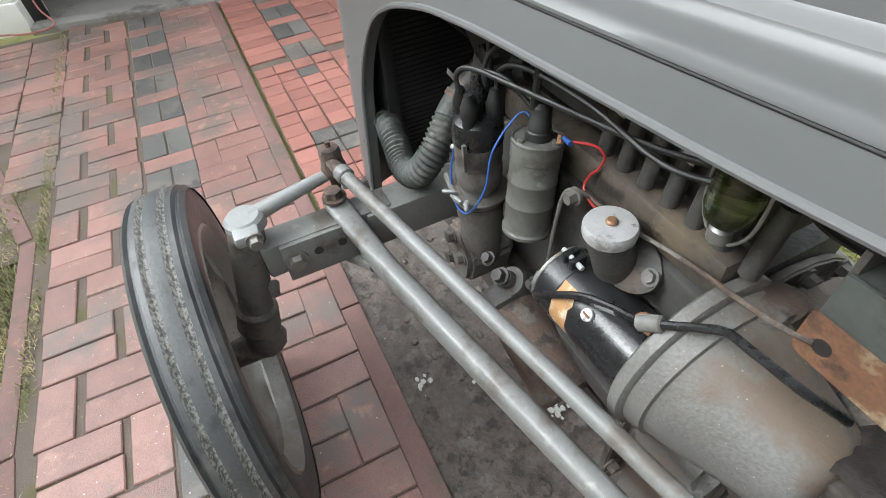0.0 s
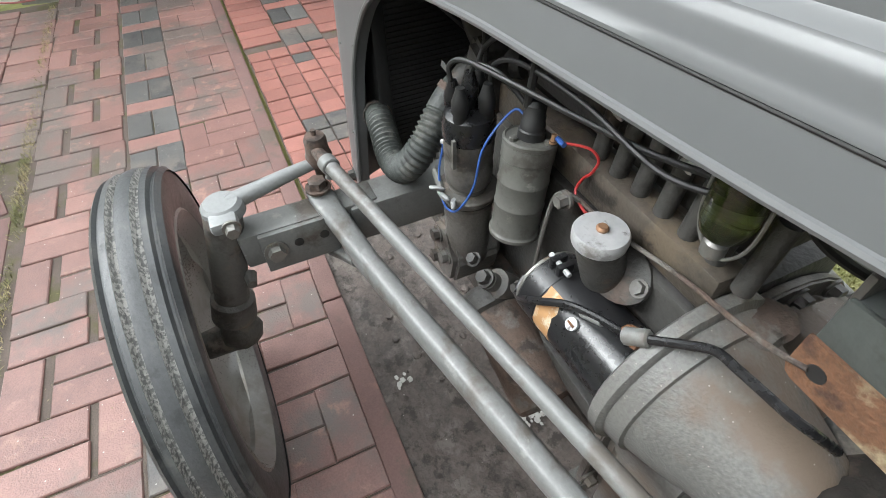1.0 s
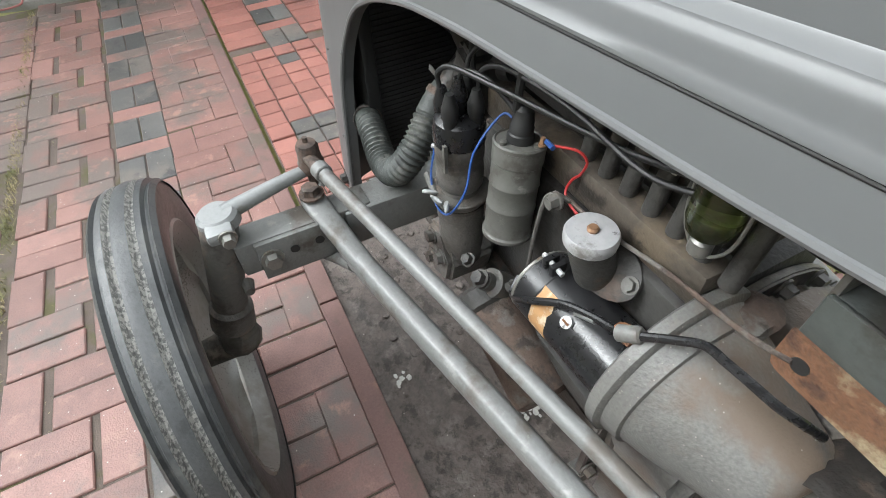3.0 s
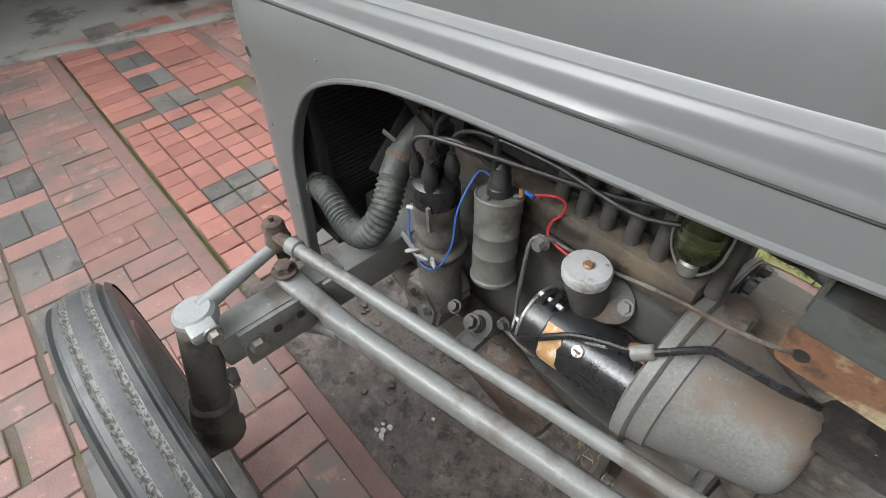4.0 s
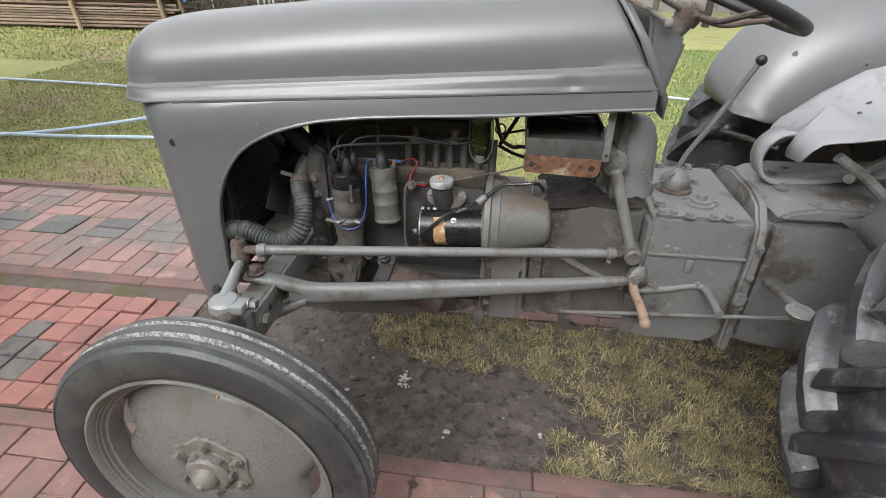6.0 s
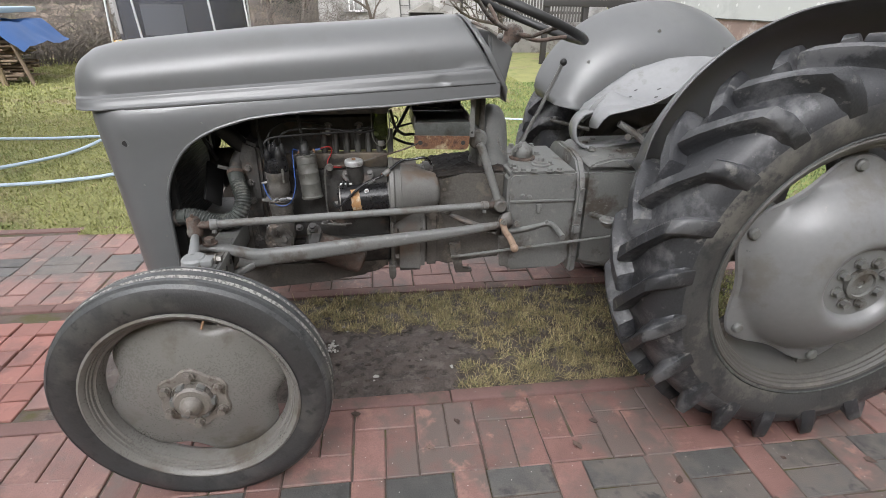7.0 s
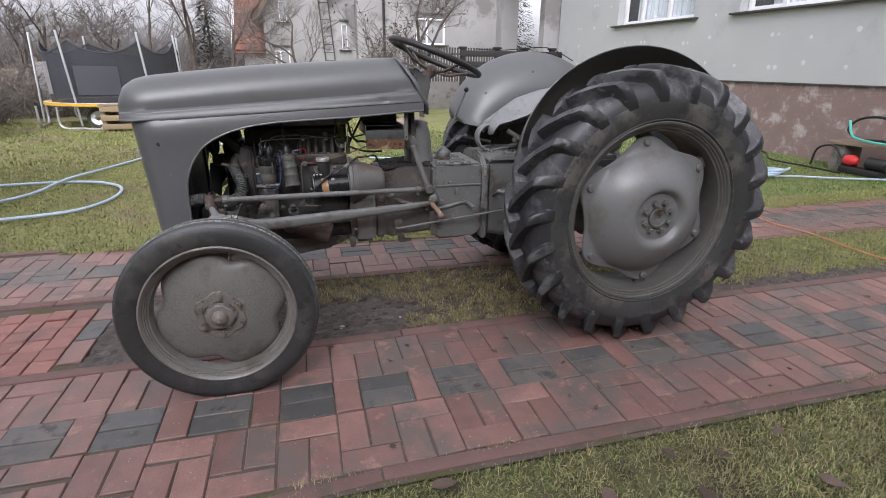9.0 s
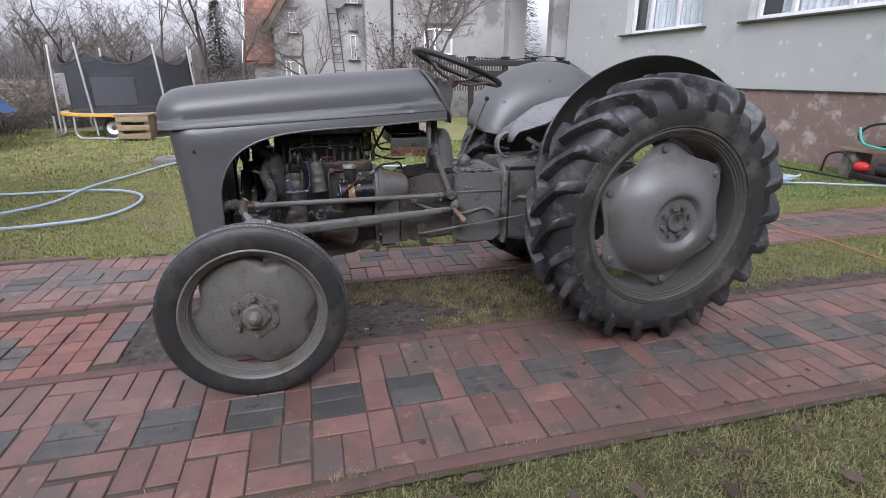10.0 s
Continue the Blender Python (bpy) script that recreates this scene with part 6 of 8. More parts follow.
for x0, x1, z0, z1 in holes:
    window(house, HM @ Matrix.Translation((x0 + 0.02, 0.15, z0)), x1 - x0 - 0.04, z1 - z0, 2 if x1 - x0 < 2.3 else 3)
    # dark panel closes the opening and stands for the unlit room
    part("dark_room_panel", boxm(HM, x0, x1, 0.288, 0.2985, z0, z1), TIN, house)
    folds = bmesh.new()
    prev = None
    for k in range(81):
        f = 0.16 + 0.84 * k / 80
        x, y = x0 + (x1 - x0) * f, 0.258 + 0.018 * math.sin(k * 1.35) + 0.008 * math.sin(k * 0.5)
        q = (folds.verts.new((x, y, z0)), folds.verts.new((x, y, z1)))
        if prev:
            folds.faces.new((prev[0], q[0], q[1], prev[1]))
        prev = q
    part("curtain", moved(folds, HM), CURTAIN, house)
dr = random.Random(5)
for gx in range(22):
    for gz in range(4):
        x = -9.9 + gx * 0.62 + dr.uniform(-0.05, 0.05)
        z = 1.25 + gz * 0.42 + dr.uniform(-0.04, 0.04)
        if any(h[0] - 0.12 < x < h[1] + 0.12 and h[2] - 0.1 < z < h[3] + 0.1 for h in holes) or dr.random() < 0.2:
            continue
        for k in range(dr.choice((1, 1, 2))):
            p = HM @ Vector((x + 0.11 * k, 0, z))
            part("filler_dab", moved(turned([(dr.uniform(0.025, 0.04), 0), (0.012, 0.003)], 9), along(p, p + HM.to_3x3() @ Vector((0, -1, 0)))), FILLER, wall)
# porch post and canopy beyond the corner
for x, y in ((6.38, 12.8),):
    part("porch_post", box(x - 0.26, x + 0.26, y - 0.21, y + 0.21, -0.1, 4.2, 0.01), PLASTER_OLD, house)
# set-back wall of the house, in darker plaster to stand for its shade
part("shaded_recess_wall", box(6.72, 7.35, 11.0, 11.3, -0.1, 6.4), PLASTER_OLD, house)
part("porch_deck", box(5.6, 9.5, 10.6, 12.9, -0.1, 0.55, 0.01), CONCRETE, house)
part("porch_roof", box(5.4, 9.8, 10.4, 13.1, 4.2, 4.4, 0.01), CONCRETE, house)

# dark timber railing by the porch
rail = thing("timber_railing", (5.6, 10.4, 0), "dark stained timber garden railing with stout posts", "railing")
for x in (4.3, 5.2, 5.95, 6.7):
    part("post", box(x - 0.06, x + 0.06, 10.34, 10.46, -0.05, 1.60, 0.01), TIMBER_DARK, rail)
    part("post_cap", box(x - 0.09, x + 0.09, 10.31, 10.49, 1.60, 1.65, 0.008), TIMBER_DARK, rail)
for z in (1.17, 1.42):
    part("board", box(4.2, 6.95, 10.30, 10.335, z, z + 0.14, 0.006), TIMBER_DARK, rail)
part("cable", tube([(4.6, 10.3, 1.60), (5.3, 10.3, 1.58), (6.3, 10.3, 1.66), (6.72, 10.3, 1.6), (7.1, 10.0, 1.35)], 0.012, seg=6), BLACKMAT, rail)

# ---------------------------------------------------------------- the old house behind
old = thing("old_house", (3.0, 21.0, 0), "old plastered house with stained walls and small white windows", "house")
part("gable_wall", moved(prism([(-0.75, -0.2), (2.6, -0.2), (2.6, 7.8), (-0.75, 3.15)], 0, 0.3), Matrix.Translation((0, 19.0, 0))), PLASTER_OLD, old)
part("main_wall", box(2.6, 8.4, 18.2, 18.5, -0.2, 6.5), PLASTER_OLD, old)
part("return_wall", box(2.6, 2.9, 18.5, 19.0, -0.2, 6.5), PLASTER_OLD, old)
part("body", box(-0.7, 8.4, 19.3, 27.0, -0.2, 3.1), PLASTER_OLD, old)
part("barge_board", moved(box(-0.2, 5.2, -0.35, -0.02, -0.10, 0.10, 0.01), Matrix.Translation((-0.93, 19.0, 2.90)) @ Matrix.Rotation(radians(-54.5), 4, "Y")), TIMBER, old)
part("roof_slope", moved(box(-0.3, 5.6, -0.5, 8.0, 0.0, 0.10), Matrix.Translation((-1.03, 19.05, 3.0)) @ Matrix.Rotation(radians(-54.5), 4, "Y")), TILE, old)
part("eave", box(2.0, 8.9, 17.7, 18.6, 4.75, 4.9, 0.01), TIMBER, old)
for x, z, w, h, y in ((-0.42, 0.85, 0.53, 0.84, 18.97), (-0.16, 2.68, 0.26, 0.70, 18.97), (2.08, 1.76, 0.20, 0.88, 18.97), (4.82, 1.95, 1.12, 0.95, 18.17), (2.0, 3.75, 0.42, 0.8, 18.97)):
    window(old, Matrix.Translation((x, y - 0.03, z)), w, h, 2 if w > 0.4 else 1)
    part("lintel", box(x - 0.08, x + w + 0.08, y - 0.05, y + 0.02, z + h + 0.12, z + h + 0.19, 0.01), TIN, old)
part("drain_pipe", tube([(3.75, 18.05, 4.9), (3.60, 18.1, 4.6), (3.58, 18.12, 4.2), (3.58, 18.12, 0.0)], 0.05, seg=10, n=4), BLACKMAT, old)
lad = part("ladder", rod((1.50, 18.9, 0.2), (1.13, 18.93, 5.4), 0.022, seg=8), TIN, old)
part("stile", rod((1.85, 18.9, 0.2), (1.48, 18.93, 5.4), 0.022, seg=8), TIN, lad)
for k in range(17):
    f = (k + 1) / 18
    part("rung", rod((1.50 - 0.37 * f, 18.9, 0.2 + 5.2 * f), (1.85 - 0.37 * f, 18.9, 0.2 + 5.2 * f), 0.014, seg=6), TIN, lad)
part("dish_arm", rod((1.70, 18.9, 3.75), (1.66, 18.65, 3.78), 0.02, seg=6), TIN, old)
part("satellite_dish", moved(turned([(0.30, 0.06), (0.2, 0.02), (0.02, 0.0)], 22), along((1.66, 18.6, 3.80), (1.4, 17.6, 4.1))), TIN, old)

# the neighbour with the orange roof
BX = 1.20
barn = thing("tiled_barn", (-2.1, 24.0, 0), "low outbuilding with an orange tiled roof", "barn")
part("wall", box(-3.0 + BX, -0.2 + BX, 22.0, 26.0, -0.2, 1.75), PLASTER_OLD, barn)
roof = part("roof", moved(box(-3.3, 0.1, -0.1, 5.4, 0.0, 0.05), Matrix.Translation((BX, 21.7, 1.68)) @ Matrix.Rotation(radians(48), 4, "X")), TILE, barn)
tile_mesh = finish(moved(box(0.0, 0.21, 0.0, 0.36, 0.0, 0.03, 0.008, segs=1), Matrix.Rotation(radians(-4), 4, "X")), "tile", TILE)
TM = Matrix.Translation((-3.3 + BX, 21.62, 1.71)) @ Matrix.Rotation(radians(48), 4, "X")
for i in range(16):
    for j in range(15):
        ob = new("tile", tile_mesh)
        ob.parent = roof
        ob.matrix_basis = TM @ Matrix.Translation((i * 0.213, j * 0.33, 0.05 + dr.gauss(0, 0.004)))
part("verge", moved(box(-3.42, -3.30, -0.1, 5.4, 0.0, 0.14), Matrix.Translation((BX, 21.7, 1.68)) @ Matrix.Rotation(radians(48), 4, "X")), WHITE, barn)


# ---------------------------------------------------------------- bare trees and shrubs
class Wood:
    """Collects tapered branches into one mesh."""

    def __init__(self):
        self.v, self.f = [], []

    def add(self, pts, r0, r1, seg=5):
        n = len(pts)
        base = len(self.v)
        for i, p in enumerate(pts):
            d = (pts[min(i + 1, n - 1)] - pts[max(i - 1, 0)]).normalized()
            a = d.orthogonal().normalized()
            b = d.cross(a)
            r = r0 + (r1 - r0) * i / (n - 1)
            for k in range(seg):
                t = 2 * math.pi * k / seg
                self.v.append(tuple(p + r * (math.cos(t) * a + math.sin(t) * b)))
        for i in range(n - 1):
            for k in range(seg):
                j = (k + 1) % seg
                self.f.append((base + i * seg + k, base + i * seg + j, base + (i + 1) * seg + j, base + (i + 1) * seg + k))

    def mesh(self, name, material):
        me = bpy.data.meshes.new(name)
        me.from_pydata(self.v, [], self.f)
        me.materials.append(material)
        return me


def bare_tree(name, at, height, seed, label, spread=0.7, levels=4, trunk_r=0.12, leaves=0, forks=4, twig=0.004):
    r = random.Random(seed)
    trunk, crown = Wood(), Wood()
    tips = []

    def grow(p, d, length, rad, level):
        pts = [p.copy()]
        steps = 5
        for k in range(steps):
            d = (d + Vector((r.gauss(0, 0.16), r.gauss(0, 0.16), r.gauss(0, 0.10) + 0.04))).normalized()
            pts.append(pts[-1] + d * length / steps)
        (trunk if level < 2 else crown).add(pts, rad, max(twig * 0.7, rad * 0.45), 7 if level < 2 else 3)
        if level >= levels:
            tips.append(pts[-1])
            return
        for k in range(forks + (1 if level else 0)):
            i = min(steps, 2 + k * (steps - 1) // max(1, forks))
            nd = (d + spread * Vector((r.gauss(0, 1), r.gauss(0, 1), r.gauss(0.25, 0.6)))).normalized()
            grow(pts[i], nd, length * r.uniform(0.5, 0.78), max(twig, rad * r.uniform(0.4, 0.6)), level + 1)

    grow(Vector(at), Vector((r.gauss(0, 0.1), r.gauss(0, 0.1), 1)).normalized(), height * 0.42, trunk_r, 0)
    t = thing(name, at, label, "tree")
    part("trunk", trunk.mesh("trunk", BARK), None, t)
    part("crown", crown.mesh("crown", TWIG), None, t)
    if leaves:
        lv, lf = [], []
        for p in r.sample(tips, min(leaves, len(tips))):
            s = r.uniform(0.03, 0.05)
            a = Vector((r.gauss(0, 1), r.gauss(0, 1), r.gauss(0, 1))).normalized()
            b = a.orthogonal().normalized()
            i = len(lv)
            lv += [tuple(p), tuple(p + s * a + 0.5 * s * b), tuple(p + 2 * s * a), tuple(p + s * a - 0.5 * s * b)]
            lf.append((i, i + 1, i + 2, i + 3))
        me = bpy.data.meshes.new("leaves")
        me.from_pydata(lv, [], lf)
        me.materials.append(LEAF)
        part("leaves", me, None, t, "few dark withered leaves")
    return t


bare_tree("apple_tree", (3.3, 10.6, -0.05), 4.9, 11, "bare apple tree with a few withered leaves", 0.95, 4, 0.07, 700, 5, 0.006)
bare_tree("plum_tree", (0.55, 13.0, -0.05), 4.4, 12, "bare young fruit tree before the old house", 0.6, 4, 0.06, 0, 4, 0.005)
bare_tree("walnut_tree", (-3.4, 20.5, -0.05), 8.5, 13, "large bare tree behind the trampoline", 0.75, 5, 0.09, 0, 3, 0.007)
bare_tree("ash_tree", (-7.0, 17.0, -0.05), 5.5, 14, "bare spreading tree at the garden's end", 0.8, 5, 0.07, 0, 3, 0.005)
bare_tree("ash_tree", (-12.5, 16.0, -0.05), 6.5, 15, "bare spreading tree at the garden's end", 0.8, 5, 0.09, 0, 3, 0.006)
bare_tree("plum_tree", (-1.9, 17.2, -0.05), 5.6, 21, "bare fruit tree with dense dark twigs before the barn", 0.75, 5, 0.08, 0, 3, 0.006)
bare_tree("plum_tree", (-8.3, 16.5, -0.05), 4.8, 22, "low bare fruit tree with dense brown twigs", 0.95, 5, 0.08, 0, 3, 0.006)
bare_tree("plum_tree", (-6.4, 20.0, -0.05), 5.2, 23, "low bare fruit tree with dense brown twigs", 0.9, 5, 0.07, 0, 3, 0.006)
bare_tree("birch_tree", (-5.6, 24.0, -0.05), 10.0, 16, "tall bare tree far behind the garden", 0.6, 5, 0.07, 0, 3, 0.007)


def shrub(at, radius, height, seed, count=150):
    r = random.Random(seed)
    w = Wood()
    for k in range(count):
        a = r.uniform(0, 2 * math.pi)
        rr = radius * math.sqrt(r.random())
        p = Vector(at) + Vector((rr * 0.5 * math.cos(a), rr * 0.5 * math.sin(a), 0))
        d = Vector((0.6 * math.cos(a), 0.6 * math.sin(a), r.uniform(0.8, 2.0))).normalized()
        length = height * r.uniform(0.5, 1.1)
        pts = [p]
        for i in range(4):
            d = (d + Vector((r.gauss(0, 0.25), r.gauss(0, 0.25), r.gauss(-0.05, 0.15)))).normalized()
            pts.append(pts[-1] + d * length / 4)
        w.add(pts, 0.008, 0.003, 3)
        for q in pts[1:]:
            for j in range(3):
                e = Vector((r.gauss(0, 1), r.gauss(0, 1), r.gauss(0.3, 0.7))).normalized() * length * 0.22
                w.add([q, q + e * 0.5, q + e + Vector((0, 0, -0.03))], 0.004, 0.0025, 3)
    s = thing("shrub", at, "leafless brown garden shrub with tangled twigs", "shrub", "leafless shrubs")
    part("brushwood", w.mesh("brushwood", TWIG), None, s)["kind"] = "stuff"


for k, (x, y, rr, h) in enumerate(((-6.3, 10.6, 1.3, 1.5), (-8.0, 11.0, 1.5, 1.9), (-9.8, 11.2, 1.6, 1.8), (-4.2, 13.0, 1.5, 1.6), (-2.6, 13.5, 1.4, 1.5), (-0.9, 14.5, 1.3, 1.5), (-11.8, 12.0, 1.8, 2.2), (-5.6, 12.4, 1.4, 1.9))):
    shrub((x, y, -0.05), rr, h, 40 + k)

def spruce(x, y, height, count, seed, label):
    sp = thing("spruce_tree", (x, y, 0), label, "tree")
    part("trunk", rod((x, y, -0.1), (x, y, height), 0.018 * height, 0.02, seg=8), BARK, sp)
    lv, lf = [], []
    r = random.Random(seed)
    for k in range(count):
        z = 0.08 * height + 0.92 * height * r.random() ** 1.2
        rad = (height * 1.04 - z) * 0.24 * math.sqrt(r.random())
        a = r.uniform(0, 2 * math.pi)
        p = Vector((x + rad * math.cos(a), y + rad * math.sin(a), z - 0.35 * rad))
        d = Vector((math.cos(a), math.sin(a), -0.35)) * r.uniform(0.12, 0.26)
        b = Vector((-math.sin(a), math.cos(a), 0.3)) * 0.035
        i = len(lv)
        lv += [tuple(p - b), tuple(p + d), tuple(p + b)]
        lf.append((i, i + 1, i + 2))
    me = bpy.data.meshes.new("crown")
    me.from_pydata(lv, [], lf)
    me.materials.append(EVERGREEN)
    part("crown", me, None, sp)


spruce(9.0, 19.5, 7.5, 5200, 3, "dark green spruce standing behind the house")
spruce(-3.7, 26.5, 5.0, 2600, 4, "dark green spruce standing beside the tiled barn")
screen = thing("sheet_screen", (-5.0, 12.0, 0), "pale board screen propped behind the trampoline", "screen")
part("panel", box(-5.50, -5.14, 12.0, 12.03, 0.12, 1.22, 0.004), PLASTER_OLD, screen)
for x in (-5.46, -5.18):
    part("stake", box(x - 0.03, x + 0.03, 12.035, 12.08, -0.1, 1.3, 0.004), TIMBER, screen)

# earth bank closing the lawn
bm = sheet(-26, 14, 10.6, 60, 0.0, 90, 60, 0.25, 0.5)
for v in bm.verts:
    v.co.z += -0.25 + 1.1 * min(1, max(0, (v.co.y - 10.8) / 7)) * min(1, max(0.12, (-1.5 - v.co.x) / 4))
solo("earth_bank", bm, EARTH, "rough brown earth bank with dead growth", "bank", kind="structure")
# far hedge line that closes the view
w = Wood()
r = random.Random(77)
for k in range(2600):
    x = r.uniform(-40, 12)
    y = r.uniform(27, 34) - 0.15 * abs(x)
    p = Vector((x, y, 0.2))
    h = r.uniform(1.2, 3.6)
    d = Vector((r.gauss(0, 0.25), r.gauss(0, 0.2), 1))
    w.add([p, p + d * h * 0.5, p + (d + Vector((r.gauss(0, 0.35), 0, 0))) * h], 0.035, 0.012, 3)
tagged(new("far_hedge", w.mesh("far_hedge", TWIG)), "distant line of bare hedge and saplings", "hedge", kind="stuff")

# ---------------------------------------------------------------- trampoline
tr = thing("trampoline", (-3.3, 10.2, 0), "round garden trampoline with black safety net and yellow pad", "trampoline")
TC, TR_ = Vector((-3.35, 10.30, 0)), 1.32
ringp = [TC + Vector((TR_ * math.cos(2 * math.pi * k / 40), TR_ * math.sin(2 * math.pi * k / 40), 0.45)) for k in range(41)]
part("frame_ring", tube(ringp, 0.03, seg=8, n=1, cap=False), GALV, tr)
bm = bmesh.new()
for k in range(40):
    a0, a1 = 2 * math.pi * k / 40, 2 * math.pi * (k + 1) / 40
    q = [bm.verts.new(TC + Vector((rr * math.cos(a), rr * math.sin(a), 0.47))) for rr, a in ((TR_ + 0.05, a0), (TR_ + 0.05, a1), (TR_ - 0.22, a1), (TR_ - 0.22, a0))]
    e = [bm.verts.new(TC + Vector((rr * math.cos(a), rr * math.sin(a), z))) for rr, a, z in ((TR_ + 0.05, a0, 0.47), (TR_ + 0.05, a1, 0.47), (TR_ + 0.05, a1, 0.42), (TR_ + 0.05, a0, 0.42))]
    bm.faces.new(q)
    bm.faces.new(e)
part("pad", bm, YELLOW, tr)
part("jump_mat", moved(turned([(TR_ - 0.22, 0.455), (0.01, 0.45)], 40, cap=False), Matrix.Translation(TC)), NET, tr)
stands = [((-3.76, 9.08), (-3.87, 9.08)), ((-4.76, 10.02), (-4.72, 10.12)), ((-2.44, 9.12), (-2.56, 9.12)), ((-2.03, 10.05), (-2.13, 10.10)), ((-2.3, 11.3), (-2.3, 11.3)), ((-4.2, 11.4), (-4.2, 11.4))]
tops = []
for foot, head in stands:
    a = math.atan2(foot[1] - TC.y, foot[0] - TC.x)
    b = Vector((*foot, 0))
    top = Vector((*head, 1.76))
    tops.append((a, top))
    leg = part("pole", rod(b + Vector((0, 0, 0.05)), top, 0.020, seg=8), GALV, tr)
    n_ = Vector((-math.sin(a), math.cos(a), 0))
    part("foot", tube([b + n_ * 0.45 + Vector((0, 0, 0.40)), b + n_ * 0.42 + Vector((0, 0, 0.03)), b + Vector((0, 0, 0.0)), b - n_ * 0.42 + Vector((0, 0, 0.03)), b - n_ * 0.45 + Vector((0, 0, 0.40))], 0.022, seg=8, n=5), GALV, leg)
tops.sort(key=lambda q: q[0])
for (a0, t0), (a1, t1) in zip(tops, tops[1:] + [(tops[0][0] + 2 * math.pi, tops[0][1])]):
    bm = bmesh.new()
    rows = []
    for k in range(9):
        f = k / 8
        a = a0 + (a1 - a0) * f
        sag = 0.22 * 4 * f * (1 - f)
        rr = TR_ - 0.1
        rows.append([bm.verts.new(TC + Vector((rr * math.cos(a), rr * math.sin(a), 0.47 + (1.60 - sag - 0.47) * j / 6))) for j in range(7)])
    for p, q in zip(rows, rows[1:]):
        for j in range(6):
            bm.faces.new((p[j], q[j], q[j + 1], p[j + 1]))
    net = part("net", bm, NET, tr)
    part("net_hem", tube([row[6] for row in [[TC + Vector(((TR_ - 0.1) * math.cos(a0 + (a1 - a0) * k / 8), (TR_ - 0.1) * math.sin(a0 + (a1 - a0) * k / 8), 0.47 + (1.60 - 0.88 * (k / 8) * (1 - k / 8) - 0.47) * j / 6)) for j in range(7)] for k in range(9)]], 0.012, seg=6, n=2), NET_GREY, net)

for name, d0, d1, z0, z1, material, label in (("net_window", -18, 17.5, 0.62, 1.15, NET_GREY, "lighter mesh window in the net"), ("net_cloth", -62, -49, 0.62, 1.22, PLASTER_OLD, "pale cloth tied to the net")):
    bm = bmesh.new()
    cols = []
    for k in range(9):
        a = radians(-90 + d0 + (d1 - d0) * k / 8)
        cols.append([bm.verts.new(TC + Vector(((TR_ - 0.085) * math.cos(a), (TR_ - 0.085) * math.sin(a), z0 + (z1 - z0) * j / 4))) for j in range(5)])
    for p, q in zip(cols, cols[1:]):
        for j in range(4):
            bm.faces.new((p[j], q[j], q[j + 1], p[j + 1]))
    part(name, bm, material, tr, label)

# pallet box beside it
crate = thing("pallet_box", (-3.0, 8.85, 0), "low box knocked together from pale pallet boards", "crate")
for k, z in enumerate((0.02, 0.18, 0.34)):
    part("board", box(-3.28, -2.72, 8.62, 8.65, z, z + 0.10, 0.004), TIMBER_PALE, crate)
    part("board", box(-3.28, -2.72, 9.10, 9.13, z, z + 0.10, 0.004), TIMBER_PALE, crate)
for x in (-3.28, -2.80):
    part("batten", box(x, x + 0.08, 8.655, 9.095, -0.03, 0.44, 0.004), TIMBER_PALE, crate)
for k in range(4):
    part("top_board", box(-3.30, -2.70, 8.62 + 0.135 * k, 8.73 + 0.135 * k, 0.445, 0.47, 0.004), TIMBER_PALE, crate)
wh = thing("spare_wheel", (-4.0, 9.6, 0.0), "small old wheel leaning under the trampoline", "wheel")
part("tyre", moved(turned([(0.13, -0.04), (0.19, -0.04), (0.2, 0), (0.19, 0.04), (0.13, 0.04)], 24, cap=False, closed=True), Matrix.Translation((-3.55, 9.35, 0.17)) @ Matrix.Rotation(radians(80), 4, "X")), RUBBER_OLD, wh)
part("rim", moved(turned([(0.13, -0.03), (0.13, 0.03), (0.05, 0.02), (0.05, -0.02)], 24, cap=False, closed=True), Matrix.Translation((-3.55, 9.35, 0.17)) @ Matrix.Rotation(radians(80), 4, "X")), GALV, wh)

# ---------------------------------------------------------------- timber stack under its roof
stack = thing("timber_stack", (-6.8, 7.9, 0), "long stack of weathered poles and boards under a sheet roof", "timber")
r = random.Random(21)
for lvl in range(14):
    for row in range(4):
        z = 0.02 + lvl * 0.052 + r.uniform(-0.006, 0.006)
        y = 7.58 + row * 0.16 + r.uniform(-0.03, 0.03)
        x0, x1 = -9.6 + r.uniform(-0.3, 0.3), -5.2 + r.uniform(-0.25, 0.15)
        if r.random() < 0.5:
            part("pole", rod((x0, y, z + 0.028), (x1, y + r.uniform(-0.04, 0.04), z + 0.028 + r.uniform(-0.01, 0.01)), 0.027, 0.022, seg=7), TIMBER, stack)
        else:
            part("board", box(x0, x1, y - 0.07, y + 0.07, z, z + 0.028, 0.003), TIMBER, stack)
for x in (-9.2, -7.0, -5.35):
    part("prop", rod((x, 7.45, -0.05), (x - 0.14, 7.5, 1.15), 0.045, 0.035, seg=8), TIMBER_PALE, stack)
part("prop", rod((-4.95, 7.5, -0.05), (-5.25, 7.6, 1.0), 0.03, 0.03, seg=8), TIMBER, stack)
part("roof_sheet", box(-10.2, -5.2, 7.1, 8.6, 1.02, 1.10, 0.01), SHEETING, stack, "pale blue corrugated roof sheet")
bm = sheet(-10.1, -4.75, 7.15, 8.5, 0.90, 60, 16, 0.05, 3)
for v in bm.verts:
    v.co.z -= max(0, v.co.x + 5.1) * 0.9 + max(0, 7.3 - v.co.y) * 0.5
